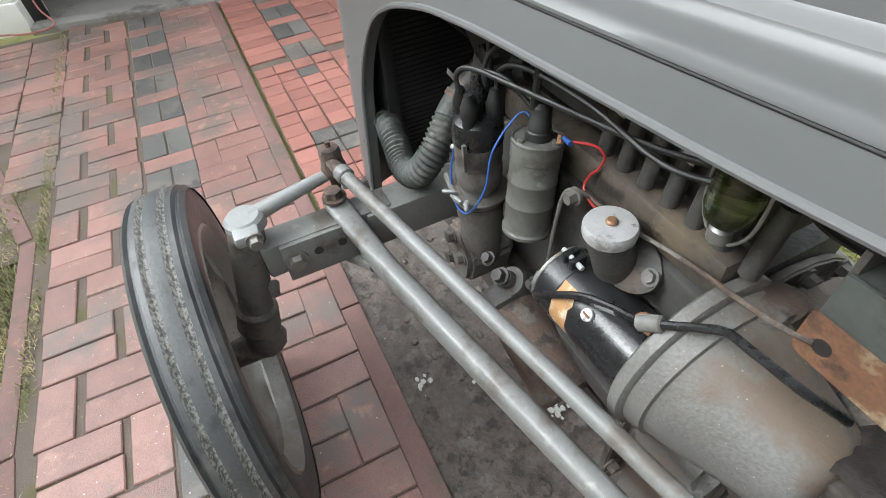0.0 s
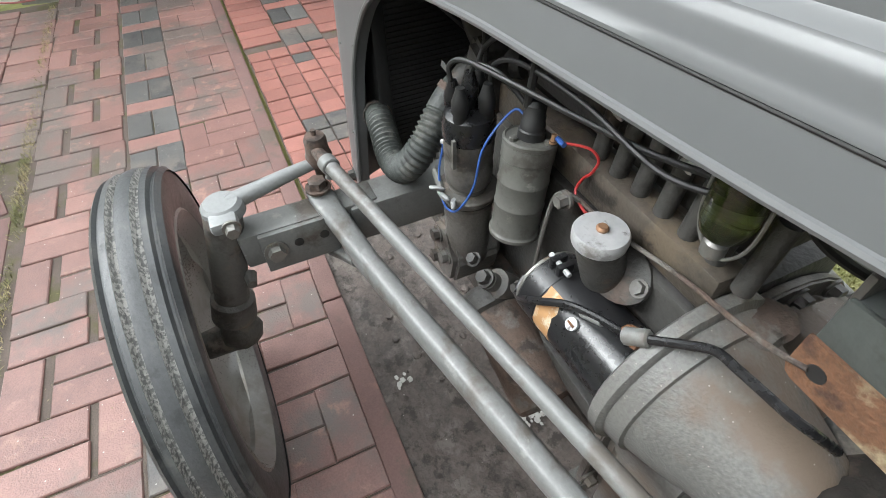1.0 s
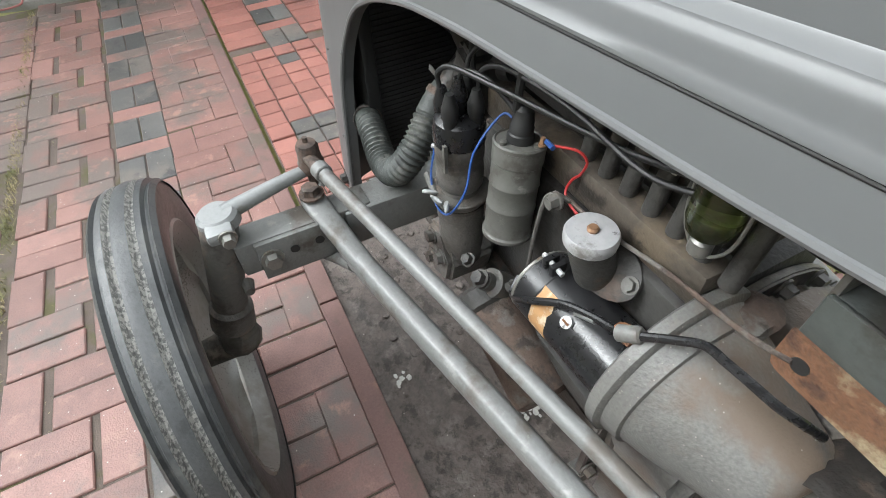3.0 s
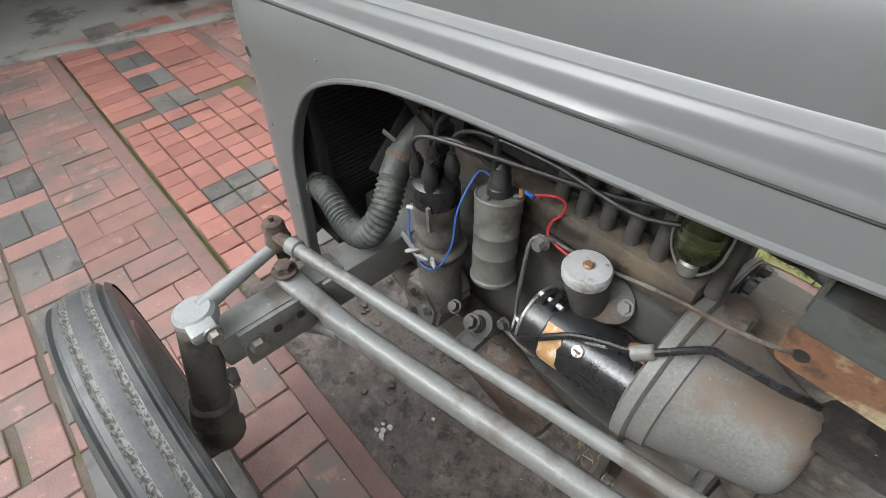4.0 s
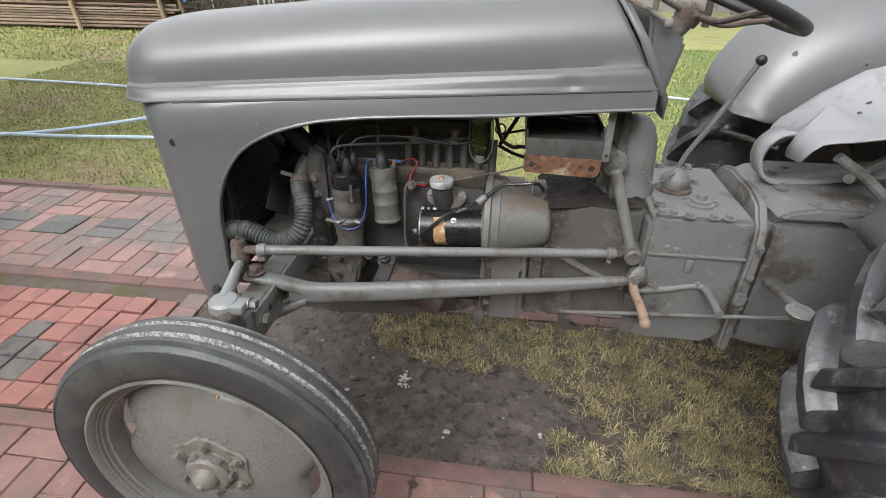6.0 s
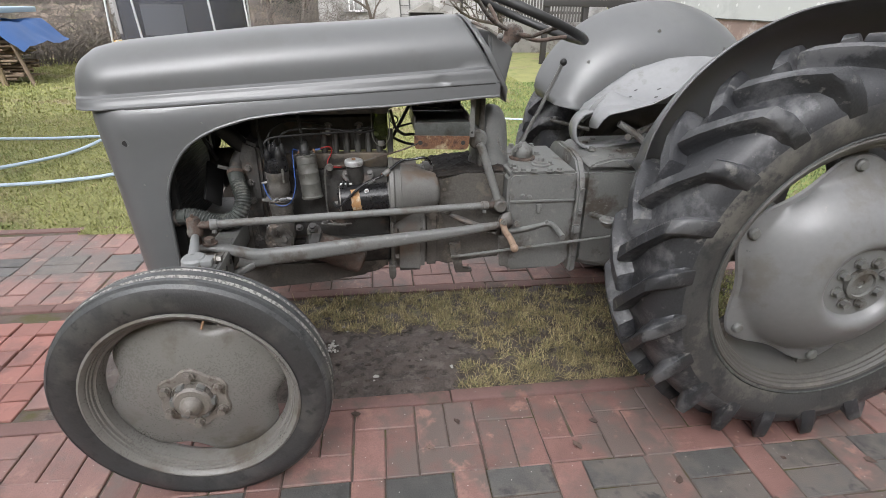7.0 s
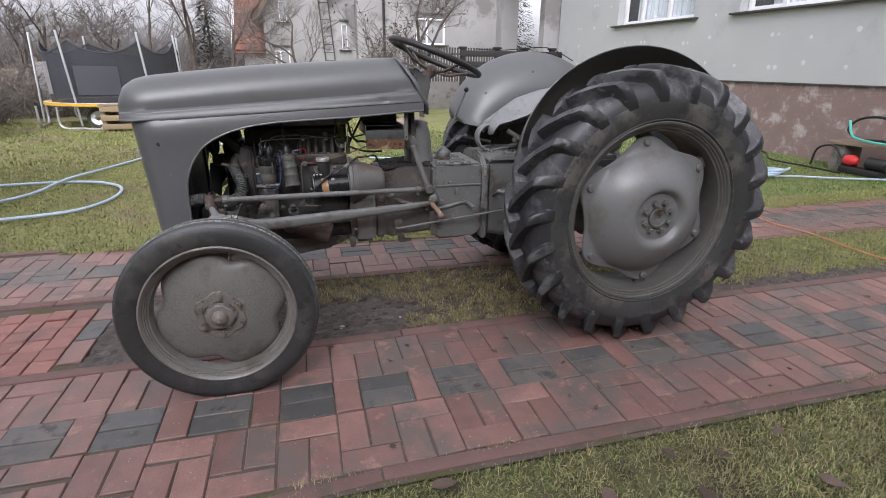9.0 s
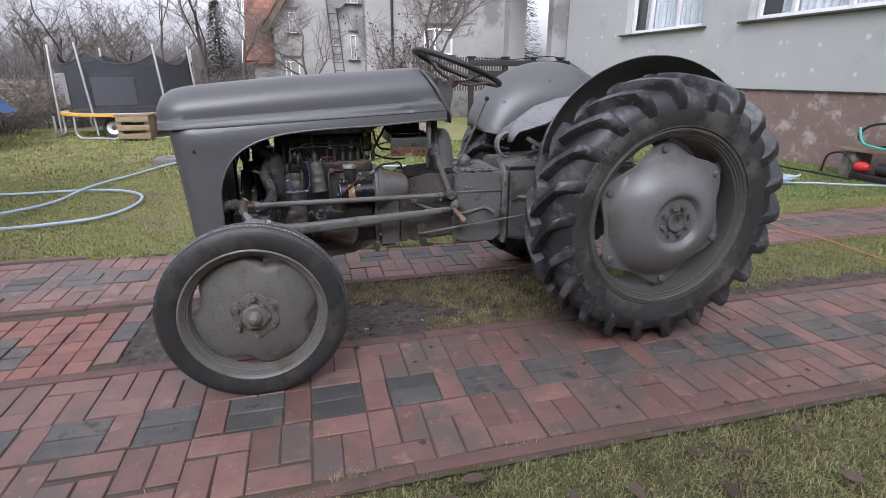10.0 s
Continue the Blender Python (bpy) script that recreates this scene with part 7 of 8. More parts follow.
part("tarpaulin", bm, TARP, stack, "dark blue tarpaulin sagging over the stack")
part("tarp_under", box(-10.0, -5.3, 7.5, 8.4, 0.78, 0.86, 0.01), NET, stack)

# ---------------------------------------------------------------- garage at the head of the path
GM = Matrix.Translation((-3.10, 0.0, 0.0)) @ Matrix.Rotation(radians(-14), 4, "Z")   # local y along the front, -x into the garage
garage = thing("garage", (-5.0, 0.3, 0), "white painted garage with its wide doorway open", "garage")
part("pillar_wall", boxm(GM, -0.30, 0.0, 0.93, 1.36, 0.15, 2.6, bevel=0.006), WHITEWASH, garage)
part("pillar_plinth", boxm(GM, -0.30, 0.02, 0.92, 1.38, -0.1, 0.15, bevel=0.005), WHITEWASH, garage)
part("pillar_wall", boxm(GM, -0.30, 0.0, -3.2, -1.50, 0.15, 2.6, bevel=0.006), WHITEWASH, garage)
part("pillar_plinth", boxm(GM, -0.30, 0.03, -3.2, -1.48, -0.1, 0.15, bevel=0.005), WHITEWASH, garage)
part("lintel", boxm(GM, -0.30, 0.0, -1.50, 0.93, 2.1, 2.6, bevel=0.004), WHITEWASH, garage)
part("side_wall", boxm(GM, -5.0, -0.31, 1.06, 1.36, -0.1, 2.6), WHITEWASH, garage)
part("side_wall", boxm(GM, -5.0, -0.31, -3.2, -2.9, -0.1, 2.6), WHITEWASH, garage)
part("rear_wall", boxm(GM, -5.3, -5.0, -3.2, 1.36, -0.1, 2.6), CONCRETE, garage)
part("roof_slab", boxm(GM, -5.4, 0.15, -3.4, 1.55, 2.6, 2.75, bevel=0.01), CONCRETE, garage)
part("garage_floor", boxm(GM, -4.99, -0.06, -2.89, 1.05, -0.05, -0.004), CONCRETE, garage)
part("threshold", boxm(GM, -0.055, 0.07, -1.47, 0.91, -0.06, 0.012, bevel=0.004), CONCRETE, garage)
part("door_jamb", boxm(GM, -0.16, -0.05, 0.85, 0.925, 0.0, 2.1, bevel=0.004), TIMBER_DARK, garage)
part("door_jamb", boxm(GM, -0.16, -0.05, -1.495, -1.42, 0.0, 2.1, bevel=0.004), TIMBER_DARK, garage)
tub = thing("tub", (-3.75, 0.75, 0), "red plastic tub on a low stand in the garage", "tub")
tub.location = GM @ Vector((-0.62, 0.45, 0))
part("tub_body", boxm(GM, -0.80, -0.42, 0.22, 0.68, 0.06, 0.26, bevel=0.03), REDPLAST, tub)
part("tub_rim", boxm(GM, -0.83, -0.39, 0.19, 0.71, 0.245, 0.275, bevel=0.01), WHITE, tub)
part("tub_foot", boxm(GM, -0.66, -0.56, 0.42, 0.52, -0.004, 0.07, bevel=0.008), WHITE, tub)
can = thing("canister", (0, 0, 0), "green metal canister standing in the garage", "canister")
can.location = GM @ Vector((-0.95, 0.15, 0))
part("body", boxm(GM, -1.05, -0.85, -0.02, 0.16, -0.004, 0.42, bevel=0.03), HOSE_GREEN, can)
part("handle", tube([GM @ Vector((-0.95, 0.02, 0.42)), GM @ Vector((-0.95, 0.04, 0.47)), GM @ Vector((-0.95, 0.10, 0.47)), GM @ Vector((-0.95, 0.12, 0.42))], 0.01, seg=6), BLACKMAT, can)
fr = thing("door_leaf", GM @ Vector((-0.5, 0.85, 0)), "white framed glass door leaf folded inside the garage", "door")
for y in (0.30, 0.80):
    part("stile", boxm(GM, -0.30 - (0.80 - y) * 0.9 - 0.05, -0.30 - (0.80 - y) * 0.9, y, y + 0.05, 0.0, 2.0, bevel=0.005), WHITE, fr)
part("kick_panel", moved(box(-0.02, 0.02, -0.28, 0.28, 0.02, 0.5, 0.004), GM @ Matrix.Translation((-0.54, 0.58, 0)) @ Matrix.Rotation(radians(-42), 4, "Z")), TIMBER_DARK, fr)
solo("cable", tube([GM @ Vector((0.03, -1.9, 0.012)), GM @ Vector((0.12, -1.62, 0.012)), GM @ Vector((0.16, -1.42, 0.012)), GM @ Vector((0.06, -1.32, 0.012)), GM @ Vector((-0.03, -1.40, 0.09)), GM @ Vector((-0.07, -1.42, 0.25)), GM @ Vector((-0.10, -1.43, 0.5))], 0.006, seg=8), mat("faded_red_cable", (0.34, 0.13, 0.12), 0.6, vary=0.1), "faded red cable lying by the garage door", "cable")

# ---------------------------------------------------------------- hoses, pump and clutter on the lawn
GZ = 0.004
solo("garden_hose", tube([(-6.5, 3.9, GZ), (-4.2, 3.8, GZ), (-2.92, 3.70, GZ), (-2.3, 3.74, GZ), (-1.86, 3.68, GZ), (-1.55, 3.42, GZ), (-1.44, 3.08, GZ), (-1.47, 2.72, GZ), (-1.62, 2.44, GZ), (-1.95, 2.30, GZ), (-2.3, 2.24, GZ), (-3.4, 2.15, GZ), (-6.0, 2.2, GZ)], 0.0145, seg=8, n=10), HOSE_BLUE, "pale blue garden hose looped on the lawn", "hose")
solo("garden_hose", tube([(-4.2, 1.9, GZ), (-3.2, 2.2, GZ), (-2.44, 2.68, GZ + 0.03), (-2.25, 3.2, GZ), (-2.12, 3.77, GZ + 0.03), (-1.95, 4.6, GZ), (-1.65, 5.45, GZ), (-1.2, 6.1, GZ), (-0.6, 6.6, GZ)], 0.0150, seg=8, n=10), HOSE_BLUE, "pale blue garden hose stretched over the lawn", "hose")
solo("garden_hose", tube([(1.2, 4.6, GZ), (3.0, 3.9, GZ), (4.5, 2.6, GZ), (5.2, 2.35, GZ), (5.9, 2.25, GZ), (6.3, 2.05, GZ), (7.0, 1.75, GZ)], 0.010, seg=8, n=10), HOSE_BLUE, "thin pale blue hose lying across the lawn", "hose")
solo("hose_coil", tube([(5.55 + 0.22 * math.cos(a) + 0.01 * a, 2.35 + 0.10 * math.sin(a), 0.01 + 0.004 * a) for a in [k * 0.6 for k in range(32)]], 0.014, seg=6, n=2), HOSE_BLUE, "small coil of pale blue hose on grass", "hose")
solo("extension_cable", tube([(3.95, 1.5, 0.016), (4.02, 0.92, 0.012), (4.015, 0.64, 0.012), (4.06, 0.43, 0.014), (4.045, 0.19, 0.014), (4.03, -0.03, 0.014), (4.06, -0.5, 0.014)], 0.005, seg=6, n=8), ORANGE, "thin orange extension cable crossing the path", "cable")
solo("stepping_slab", box(-1.95, -1.45, 5.6, 5.95, -0.03, 0.05, 0.012), CONCRETE, "flat grey concrete slab on the lawn", "slab")
pumpc = thing("pump_cart", (7.0, 2.40, 0), "red garden pump on a plank with coiled hoses", "pump")
part("plank", moved(box(-0.5, 0.5, -0.15, 0.15, 0.30, 0.34, 0.005), Matrix.Translation((7.05, 2.75, 0)) @ Matrix.Rotation(radians(-80), 4, "Z")), TIMBER, pumpc)
for dy in (-0.35, 0.35):
    part("block", box(6.9, 7.2, 2.75 + dy - 0.08, 2.75 + dy + 0.08, -0.03, 0.30, 0.01), CONCRETE, pumpc)
part("pump_body", moved(turned([(0.03, 0), (0.06, 0.02), (0.07, 0.09), (0.05, 0.15), (0.03, 0.17)], 20), along((6.85, 2.95, 0.13), (6.85, 2.65, 0.13))), REDPLAST, pumpc)
part("motor", rod((6.85, 2.66, 0.13), (6.85, 2.42, 0.13), 0.075, 0.07, seg=18, bevel=0.01), BLACKMAT, pumpc)
part("pump_foot", box(6.77, 6.93, 2.45, 2.95, -0.02, 0.06, 0.008), BLACKMAT, pumpc)
part("hose_loop", tube([(6.95, 2.55, 0.36), (6.9, 2.45, 0.55), (6.95, 2.7, 0.66), (7.0, 3.0, 0.62), (6.98, 3.1, 0.48), (6.95, 2.9, 0.38), (6.9, 2.6, 0.40), (6.85, 2.3, 0.36)], 0.016, seg=8), BLACKMAT, pumpc)
part("hose_loop", tube([(6.9, 3.05, 0.60), (6.88, 2.95, 0.42), (6.85, 2.7, 0.38), (6.82, 2.4, 0.37), (6.8, 2.2, 0.30), (6.75, 2.1, 0.05)], 0.014, seg=8), HOSE_GREEN, pumpc)
part("hose_arch", tube([(6.8, 3.35, 0.0), (6.8, 3.3, 0.22), (6.8, 3.1, 0.28), (6.8, 2.95, 0.15)], 0.014, seg=8), BLACKMAT, pumpc)
solo("cable", tube([(6.4, 4.1, 0.03), (6.8, 3.9, 0.10), (6.9, 3.6, 0.04), (6.6, 3.2, 0.02), (6.6, 2.7, 0.02), (6.6, 2.2, 0.02)], 0.012, seg=6), BLACKMAT, "black cable lying along the house wall", "cable")
for ob in pumpc.children:
    ob.matrix_parent_inverse = Matrix.Translation((0.10, -0.50, 0)) @ Matrix.Translation((7.0, 2.40, 0)).inverted()
# rubble heap on the lawn edge
r = random.Random(9)
for k in range(16):
    s = r.uniform(0.06, 0.15)
    solo("stone", lump(s, (2.55 + r.gauss(0, 0.25), 8.8 + r.gauss(0, 0.35), s * 0.35 - 0.02), 0.35, (1.2, 1, 0.7), 2, seed=k), STONE, "broken brown stone in a small rubble heap", "stone", "rubble heap")
solo("low_wall", box(2.7, 9.0, 13.2, 13.45, -0.1, 0.75, 0.02), CONCRETE, "low grey garden wall behind the lawn", "garden wall")
fence = thing("picket_fence", (5.0, 14.0, 0), "grey weathered picket fence on the garden wall", "fence")
for k in range(44):
    part("picket", box(3.4 + 0.085 * k, 3.45 + 0.085 * k, 13.30, 13.325, 0.75, 1.72, 0.004), TIMBER_GREY, fence)
for z in (0.95, 1.5):
    part("rail", box(3.35, 7.2, 13.33, 13.37, z, z + 0.07, 0.004), TIMBER_GREY, fence)
doghouse = thing("kennel", (1.6, 11.4, 0), "small kennel with a pitched grey felt roof", "kennel")
part("body", box(1.35, 2.15, 11.6, 12.3, -0.05, 1.0, 0.01), TIMBER_DARK, doghouse)
part("kennel_roof", moved(prism([(-0.45, 1.0), (0.0, 1.22), (0.5, 1.0)], 11.5, 12.4), Matrix.Translation((1.75, 0, 0))), CONCRETE, doghouse)


# ---------------------------------------------------------------- grass
def grass(name, x0, x1, y0, y1, count, length, width, material, label, seed, mask=None, z=0.0, lean=0.9):
    g = np.random.default_rng(seed)
    x, y = g.uniform(x0, x1, count), g.uniform(y0, y1, count)
    if mask:
        keep = np.array([mask(a, b) > g.random() for a, b in zip(x, y)])
        x, y = x[keep], y[keep]
    n = len(x)
    a = g.uniform(0, 2 * np.pi, n)
    ln = length * g.uniform(0.45, 1.25, n)
    tilt = (0.25 + np.abs(g.normal(0, lean, n))).clip(0.1, 1.42)
    dx, dy, dz = np.cos(a) * np.sin(tilt) * ln, np.sin(a) * np.sin(tilt) * ln, np.cos(tilt) * ln + 0.004
    wx, wy = -np.sin(a) * width / 2, np.cos(a) * width / 2
    zz = np.full(n, z)
    v = np.empty((n, 5, 3))
    v[:, 0] = np.stack([x - wx, y - wy, zz], 1)
    v[:, 1] = np.stack([x + wx, y + wy, zz], 1)
    v[:, 2] = np.stack([x + wx * 0.8 + dx * 0.5, y + wy * 0.8 + dy * 0.5, zz + dz * 0.65], 1)
    v[:, 3] = np.stack([x - wx * 0.8 + dx * 0.5, y - wy * 0.8 + dy * 0.5, zz + dz * 0.65], 1)
    v[:, 4] = np.stack([x + dx, y + dy, zz + dz * 0.8], 1)
    i = 5 * np.arange(n)
    f = [(int(k), int(k) + 1, int(k) + 2, int(k) + 3) for k in i] + [(int(k) + 3, int(k) + 2, int(k) + 4) for k in i]
    me = bpy.data.meshes.new(name)
    me.from_pydata(v.reshape(-1, 3).tolist(), [], f)
    me.materials.append(material)
    return tagged(new(name, me), label, "grass", kind="stuff")


def patch(scale, lo, hi, ox=0.0):
    return lambda x, y: min(1.0, max(0.0, (noise.noise(Vector((x * scale + ox, y * scale, 0.7))) * 0.5 + 0.5 - lo) / (hi - lo)))


grass("lawn_grass_near", -0.6, 4.2, -2.6, -1.25, 115000, 0.026, 0.0042, BLADE, "short tangled winter lawn grass beside the path", 1, patch(2.2, 0.0, 0.3), -0.026, 1.05)
grass("lawn_straw_near", -0.6, 4.2, -2.6, -1.245, 42000, 0.034, 0.0034, BLADE_DRY, "wilted straw in the lawn beside the path", 2, patch(3, 0.25, 0.55, 5), -0.022, 1.2)
grass("lawn_grass_side", 4.2, 8.0, -3.2, -1.25, 34000, 0.034, 0.006, BLADE, "winter lawn grass beside the path near the house", 12, None, -0.03, 1.0)
grass("lawn_grass_outer", -3.2, 9.0, -6.9, -2.55, 80000, 0.036, 0.009, BLADE, "winter lawn grass before the path", 31, None, -0.03, 1.0)


def strip(x, y):
    """Where grass holds on the strip: a dense back half, a trodden bare front, a tuft by the kerb."""
    wob = 0.07 * noise.noise(Vector((x * 7, y * 7, 2.0))) + 0.05 * noise.noise(Vector((x * 19, y * 19, 5.0)))
    edge = 0.06 + 0.35 * max(0.0, 0.38 - x) - 0.9 * max(0.0, x - 0.72) + wob
    back = min(1.0, max(0.0, (y - edge) / 0.04)) * min(1.0, max(0.0, (x - 0.05) / 0.2))
    if x > 0.80:
        back *= 1.0 if y > 0.03 + wob or x > 1.15 else 0.40
    if x > 1.15 and y > 0.17 + wob:
        back *= 0.35
    tuft = 1.0 if 0.76 + wob < x < 1.10 - wob and y < -0.19 + wob else 0.0
    return max(back, tuft) * (0.12 + 0.88 * min(1.0, max(0.0, 2.6 * noise.noise(Vector((x * 15, y * 15, 9.0))) + 0.62)))


grass("strip_grass", 0.05, 2.3, -0.31, 0.39, 75000, 0.038, 0.0023, BLADE_STRAW, "flattened yellowing grass on the strip under the tractor", 3, strip, -0.010, 1.6)
grass("strip_grass_mud", 0.05, 2.3, -0.31, 0.39, 50000, 0.032, 0.0024, BLADE_MUD, "muddy flattened grass on the strip under the tractor", 23, strip, -0.011, 1.6)
grass("strip_grass_green", 0.05, 2.3, -0.31, 0.39, 12000, 0.026, 0.0024, BLADE, "green grass tufts on the strip under the tractor", 4, lambda x, y: strip(x, y) * (1.0 if noise.noise(Vector((x * 6, y * 6, 4.0))) > -0.1 else 0.25), -0.010)
grass("strip_grass_rear", 1.9, 7.4, -0.31, 0.43, 62000, 0.030, 0.0045, BLADE_FAR, "yellow green grass strip behind the rear wheel", 5, lambda x, y: min(1.0, max(0.03, (y + 0.24 + 0.05 * noise.noise(Vector((x * 6, y * 6, 1.0)))) / 0.10)), -0.010, 1.25)
TURF = [(-1.3, 1.25), (-0.5, 1.22), (0.1, 1.03), (1.5, 1.03), (3.5, 1.13), (9.0, 1.13)]
bm = sheet(-1.3, 9.0, 0.0, 1.0, 0.004, 340, 14, 0.008, 5)
for v in bm.verts:
    e = lerp(TURF, v.co.x) + 0.02 * noise.noise(Vector((v.co.x * 4, 0, 0)))
    v.co.y = e + (1.45 - e) * v.co.y
solo("turf_edge", bm, LAWN, "trodden turf creeping over the far path's edge", "turf", kind="structure")
grass("turf_edge_grass", -1.3, 8.0, 1.00, 1.44, 52000, 0.030, 0.006, BLADE_FAR, "matted winter grass over the far path's edge", 41, lambda x, y: min(1.0, (y - lerp(TURF, x) + 0.02 + 0.04 * noise.noise(Vector((x * 5, y * 5, 1.0)))) / 0.06), 0.003, 1.3)
grass("lawn_grass_far", -5.0, 1.6, 1.37, 5.0, 110000, 0.026, 0.008, BLADE_FAR, "pale winter lawn grass behind the far path", 6, patch(0.9, 0.0, 0.3), -0.026, 1.5)
grass("lawn_grass_green", 1.2, 8.0, 1.37, 7.5, 120000, 0.030, 0.009, BLADE_GREEN, "fresh green lawn grass before the house", 36, patch(0.9, 0.0, 0.3), -0.03, 1.1)
grass("lawn_straw_far", -5.0, 1.4, 1.37, 6.0, 22000, 0.034, 0.007, BLADE_DRY, "wilted straw in the lawn behind the far path", 13, patch(1.3, 0.25, 0.6, 3), -0.028, 1.2)
grass("lawn_grass_distant", -11.0, 3.0, 5.0, 10.8, 80000, 0.045, 0.016, BLADE_FAR, "winter lawn grass towards the garden's end", 7, patch(0.6, 0.05, 0.4), -0.03, 1.1)
grass("joint_moss", -3.2, 0.4, -1.265, -1.225, 2600, 0.022, 0.003, BLADE_DRY, "dry moss and grass in the path's edge joint", 8, patch(3, 0.3, 0.55), -0.006)
grass("joint_moss", 0.2, 4.0, -1.205, -1.165, 1800, 0.018, 0.003, BLADE_DRY, "dry moss and grass in the path's edge joint", 9, patch(4, 0.4, 0.6), -0.006)
grass("joint_moss", -3.0, 0.2, -1.17, -0.92, 1500, 0.016, 0.003, BLADE_DRY, "dry moss in the wide brick joints", 14, patch(7, 0.5, 0.66, 9), -0.012)
grass("edge_grass", -1.6, -0.3, -1.8, -1.32, 12000, 0.045, 0.0035, BLADE_DRY, "yellow grass along the path edge", 10, patch(2, 0.1, 0.4), -0.025)

# loose bits on the soil and the bricks
r = random.Random(55)
for k in range(260):
    x, y = r.uniform(-0.45, 1.0), r.uniform(-0.28, 0.36)
    s = r.uniform(0.003, 0.008) if k > 150 else r.uniform(0.004, 0.014)
    solo("clod", lump(s, (x, y, -0.008), 0.35, (1.3, 1, 0.7), 1, seed=k), SOIL, "small clod of dark soil", "clod", "soil clods")
for k in range(42):
    x, y = r.choice(((0.28, -0.012), (0.28, -0.012), (0.285, -0.03), (0.275, 0.0), (0.45, -0.20), (0.748, -0.194), (0.05, -0.26))) if k < 34 else (r.uniform(-0.3, 0.7), r.uniform(-0.28, 0.2))
    s = r.uniform(0.003, 0.008)
    solo("chalk_chip", lump(s, (x + r.gauss(0, 0.010), y + r.gauss(0, 0.016), 0.001), 0.5, (1.3, 1, 0.45), 1, seed=k), CHIP, "white mortar chip lying on the soil", "chip", "mortar chips")
for k in range(80):
    x, y = r.uniform(-0.3, 3.4), r.choice((r.uniform(-2.1, -1.3), r.uniform(-2.1, -1.3), r.uniform(-0.28, 0.35), r.uniform(-1.2, -0.4)))
    s = r.uniform(0.014, 0.034) if y < -1.25 else r.uniform(0.006, 0.016)
    bm = bmesh.new()
    a = r.uniform(0, 6.28)
    q = [bm.verts.new((x + s * math.cos(a + t) * e, y + s * math.sin(a + t) * e, (0.010 if y < -1.25 else 0.003 if y < -0.4 else -0.002) + 0.012 * r.random())) for t, e in ((0, 1.4), (0.9, 0.8), (2.2, 0.8), (3.14, 1.3), (4.1, 0.8), (5.3, 0.8))]
    c = bm.verts.new((x, y, 0.010 if y < -1.25 else 0.004))
    for i in range(6):
        bm.faces.new((q[i], q[(i + 1) % 6], c))
    solo("fallen_leaf", bm, LEAF, "curled brown fallen leaf on the ground", "leaf", "fallen leaves")

# plain unseen wall added behind the camera to cut sky light and darken reflections
solo("wall_south", box(-14.0, 14.0, -7.3, -7.0, -0.2, 5.2), TIMBER, "plain unseen timber wall added to darken the reflections", "wall", kind="structure", smooth=0)

# ---------------------------------------------------------------- brick paths
def paver_mesh(name, lx, ly, material, h=0.06, b=0.003):
    """A paving brick with a chamfered top, its top at z = 0."""
    v, f = [], []
    x, y = lx / 2, ly / 2
    for dx, dy, z in ((0, 0, -h), (0, 0, -b), (b, b, 0)):
        for sx, sy in ((-1, -1), (1, -1), (1, 1), (-1, 1)):
            v.append((sx * (x - dx), sy * (y - dy), z))
    for k in range(2):
        for i in range(4):
            j = (i + 1) % 4
            f.append((4 * k + i, 4 * k + j, 4 * k + 4 + j, 4 * k + 4 + i))
    f.append((8, 9, 10, 11))
    me = bpy.data.meshes.new(name)
    me.from_pydata(v, [], f)
    me.materials.append(material)
    return me


U = 0.1015                       # half a paver with its joint
GAP = 0.0056
MESH = {}
for key, m in (("r", BRICK), ("d", BRICK_DARK), ("n", BRICK_NEW)):
    MESH[key + "h"] = paver_mesh("brick", 2 * U - GAP, U - GAP, m)
    MESH[key + "v"] = paver_mesh("brick", U - GAP, 2 * U - GAP, m)
    MESH[key + "s"] = paver_mesh("brick", U - GAP, U - GAP, m)
prng = random.Random(31)


def lay(parent, key, x, y, tilt=1.0, dz=0.0):
    ob = new("brick", MESH[key])
    ob.parent = parent
    ob.matrix_parent_inverse = Matrix.Translation(parent.location).inverted()
    ob.matrix_basis = pose(x + prng.gauss(0, 0.0012), y + prng.gauss(0, 0.0012), dz + prng.gauss(0, 0.0016) * tilt, prng.gauss(0, 0.5) * tilt, prng.gauss(0, 0.5) * tilt, prng.gauss(0, 0.5) * tilt)
    return ob


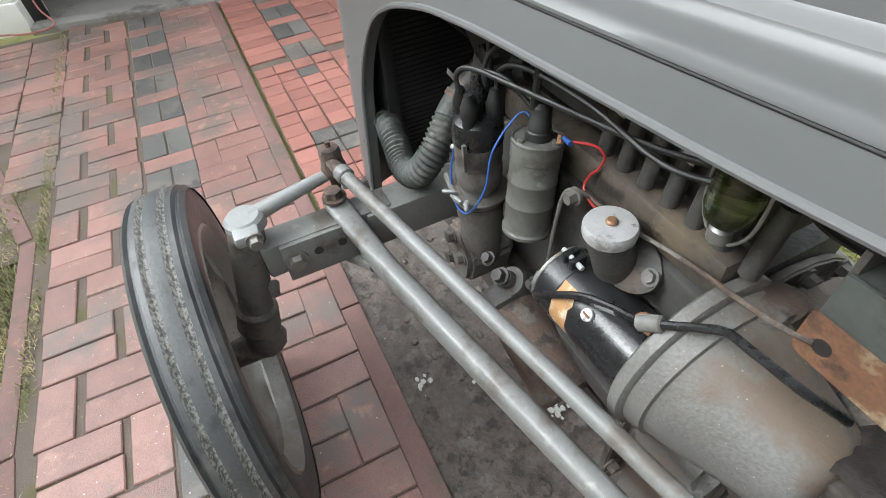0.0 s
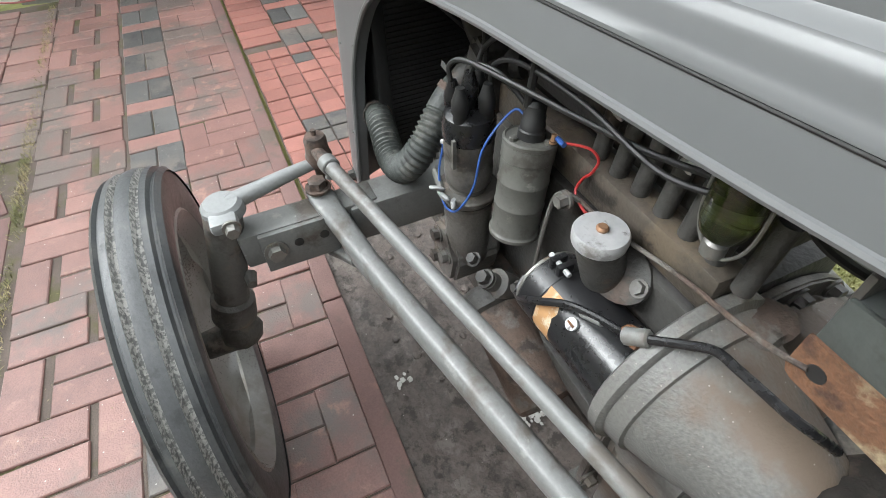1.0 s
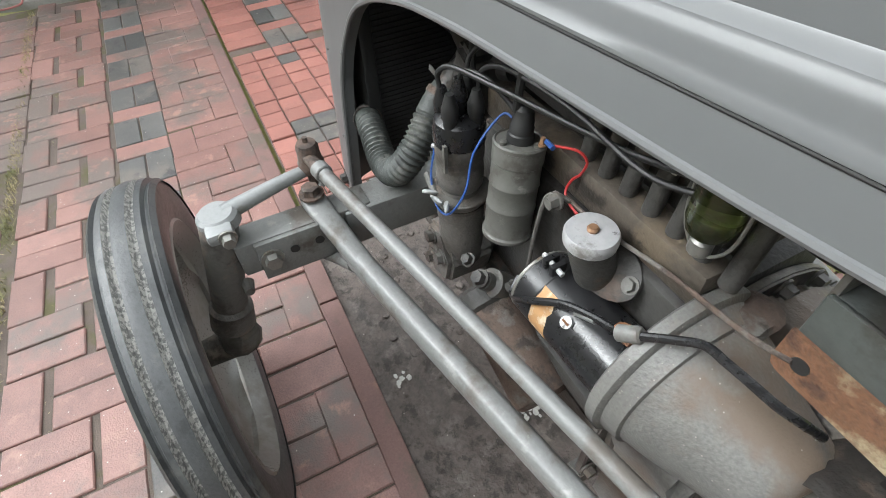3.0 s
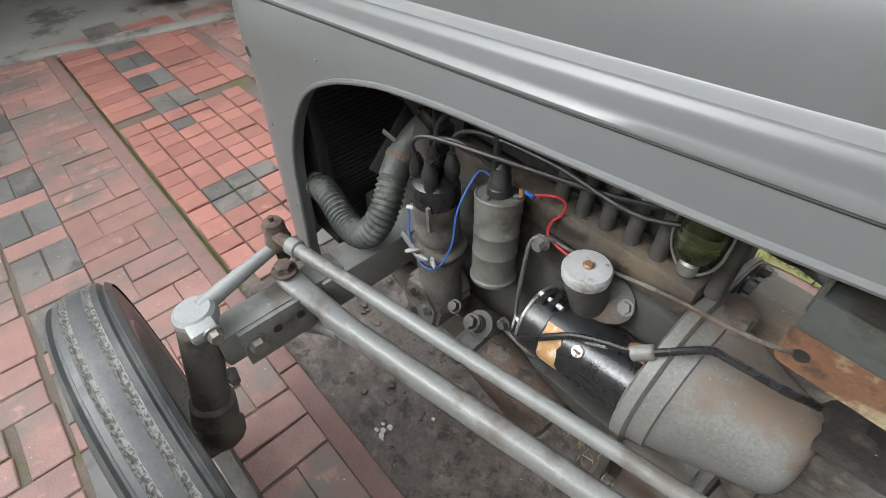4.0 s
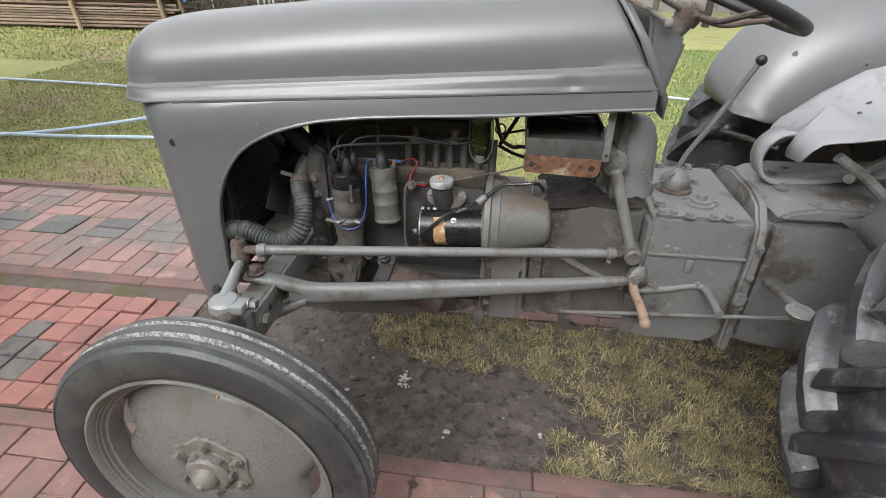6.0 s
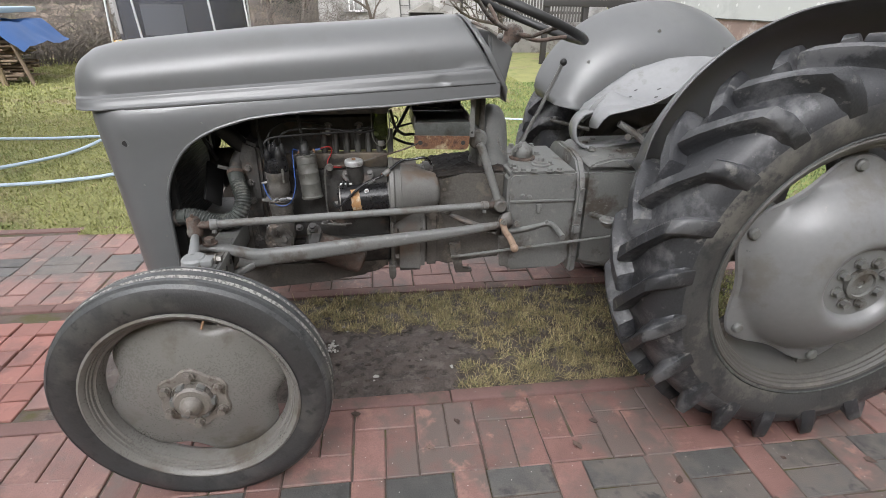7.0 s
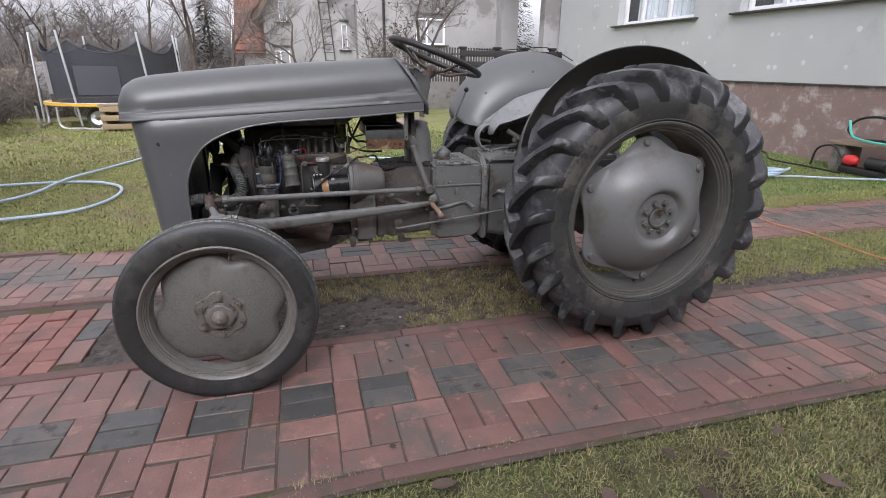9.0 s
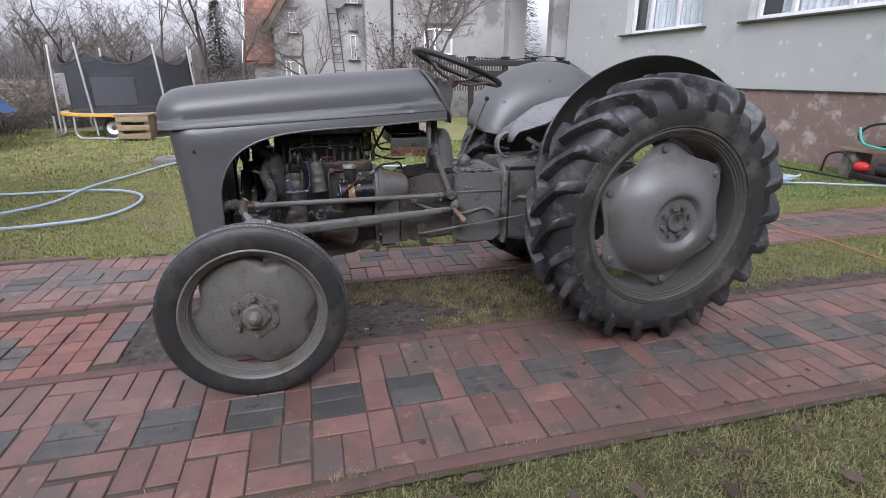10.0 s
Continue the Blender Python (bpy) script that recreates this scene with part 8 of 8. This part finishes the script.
def path_bricks(x0, x1, y0, row_phase, phase):
    """The bricks of one path from x0 to x1, whose near edging starts at y0: bands of three bricks on both sides of a chequered row."""
    out = []
    yb1, yd, yb2 = y0 + 0.062, y0 + 0.062 + 3 * U, y0 + 0.062 + 5 * U
    cell = 0.2035                # along the path the joints stand a little wider
    for band, y in ((0, yb1), (1, yb2)):
        k0 = math.floor((x0 - phase) / cell)
        k1 = math.ceil((x1 - phase) / cell)
        for k in range(k0, k1):
            x = phase + cell * k
            flat_first = (k + band) % 2 == 0
            if flat_first:
                out.append(("rh", x + U, y + 0.5 * U))
                out += [("rv", x + 0.5 * U, y + 2 * U), ("rv", x + 1.5 * U, y + 2 * U)]
            else:
                out.append(("rh", x + U, y + 2.5 * U))
                out += [("rv", x + 0.5 * U, y + U), ("rv", x + 1.5 * U, y + U)]
    k0 = math.floor((x0 - row_phase) / PITCH)
    k1 = math.ceil((x1 - row_phase) / PITCH)
    for k in range(k0, k1):
        x = row_phase + PITCH * k
        out += [("dh", x + U, yd + 0.5 * U), ("dh", x + U, yd + 1.5 * U), ("rv", x + 2.5 * U, yd + U)]
    if y0 < 0:      # the near band has crept apart towards the garage
        spread = lambda x, y: yd - (yd - y) * (1 + 0.15 * min(1.0, max(0.0, (0.55 - x) / 1.1))) if y < yd else yb2 + (y - yb2) * 0.965 if y > yb2 else y
        out = [(key, x, spread(x, y)) for key, x, y in out]
    return [b for b in out if x0 <= b[1] <= x1]


def edging(parent, x0, x1, y, joints=1.0, start=0.0, h=0.004):
    x = x0 + start
    while x < x1:
        e = min(x + joints, x1)
        part("edging_stone", box(x + 0.002, e - 0.002, y, y + 0.058, -0.15, h + prng.gauss(0, 0.0015), 0.005), KERB, parent)
        x = e


def slab(name, x0, x1, y0, y1, z, label):
    ob = solo(name, sheet(x0, x1, y0, y1, z, int((x1 - x0) * 30), max(4, int((y1 - y0) * 30)), 0.0015, 20), SAND, label, "pavement", kind="structure")
    return ob


PITCH = 0.303                     # of the chequered row
slab("pavement_side", -3.25, -1.05, -1.8, -1.262, -0.008, "mossy sand under the bricks that widen the path")
near_path = slab("pavement_near", -3.25, 7.5, -1.262, -0.322, -0.0062, "red brick garden path with a chequered row of dark bricks")
far_path = slab("pavement_far", -3.25, 9.0, 0.40, 1.37, -0.0066, "red brick garden path with dark bricks behind the tractor")
mid_path = slab("pavement_cross", -2.06, -0.66, -0.305, 0.40, -0.011, "small red square pavers laid between the two paths")


def fill(parent, bricks, centre, count=300):
    """The nearest bricks as parts; the rest joined."""
    bricks.sort(key=lambda b: abs(b[1] - centre))
    for key, x, y in bricks[:count]:
        lay(parent, key, x, y)
    rest = bricks[count:]
    for kind in "rd":
        own = bmesh.new()
        v, f = [], []
        for key, x, y in rest:
            if key[0] != kind:
                continue
            me = MESH[key]
            base = len(v)
            m = pose(x, y, prng.gauss(0, 0.0016), prng.gauss(0, 0.5), prng.gauss(0, 0.5), prng.gauss(0, 0.4))
            v += [tuple(m @ p.co) for p in me.vertices]
            f += [tuple(base + i for i in p.vertices) for p in me.polygons]
        own.free()
        if v:
            me = bpy.data.meshes.new("bricks")
            me.from_pydata(v, [], f)
            me.materials.append(BRICK if kind == "r" else BRICK_DARK)
            part("bricks", me, None, parent)["kind"] = "stuff"


fill(near_path, path_bricks(-3.2, 7.4, -1.240, 0.480 - PITCH * 20, 0.585 - 0.2035 * 21), 0.3)
fill(far_path, path_bricks(-3.2, 8.9, 0.395, -0.985 - PITCH * 20, -0.985 - 0.2035 * 20), 0.0)
edging(near_path, -3.2, 7.4, -0.378, 1.0, -0.08, 0.006)
edging(near_path, 0.50, 7.4, -1.240, 1.0, 0.0, -0.001)
for a, b in (((0.496, -1.211), (-0.25, -1.278)), ((-0.256, -1.281), (-1.13, -1.288)), ((-1.15, -1.300), (-1.95, -1.53))):
    a, b = Vector((*a, 0)), Vector((*b, 0))
    d = (b - a).normalized()
    stone = box(0, (b - a).length, -0.027, 0.027, -0.15, -0.001, 0.006)
    part("edging_stone", moved(stone, Matrix.Translation(a) @ Matrix.Rotation(math.atan2(d.y, d.x), 4, "Z")), KERB, near_path)
# bricks that widen the path before the garage
for i in range(16):
    for j in range(4):
        x, y = -1.55 - 2 * U * i * 0.5 - (0.5 * U if j % 2 else 0), -1.312 - 2 * U * j
        if y > -1.30 - (-1.35 - x) * 0.32 - 0.02:
            lay(near_path, "rv", x, y, 1.5)
for y in (0.395, 1.31):
    edging(far_path, -3.2, 8.9, y, 1.0, 0.2, 0.003)
# half bricks of the cross piece, with a dark square and whole bricks at its broken end
nx, ny = 12, 6
for i in range(nx):
    for j in range(ny):
        x = -0.7085 - U * (i + 1)
        y = -0.305 + 0.058 + U * (j + 0.5) - 0.055
        dark = (i, j) in ((3, 1), (3, 2), (4, 1), (4, 2), (4, 3), (10, 2))
        lay(mid_path, "ds" if dark else "ns", x, y, 1.4)
lay(mid_path, "rv", -0.705, -0.150, 2)
lay(mid_path, "dv", -0.703, 0.060, 2)
lay(mid_path, "rs", -0.700, 0.215, 2)
lay(mid_path, "rs", -0.702, 0.320, 2)

# the apron before the garage
apron = slab("pavement_apron", -3.30, -2.06, -0.305, 0.40, -0.010, "red brick apron with a dark row before the garage")
for i in range(12):
    x = -2.115 - U * i
    for y in (-0.205, 0.205):
        lay(apron, "nv", x, y)
for i in range(5):
    x = -2.29 - PITCH * i + 0.1
    for key, dx, dy in (("dh", U, -0.5 * U), ("dh", U, 0.5 * U), ("nv", 2.5 * U, 0)):
        if x + dx < -2.07:
            lay(apron, key, x + dx, dy)
for i in range(6):
    lay(apron, "nh", -2.165 - 2 * U * i, 0.355)
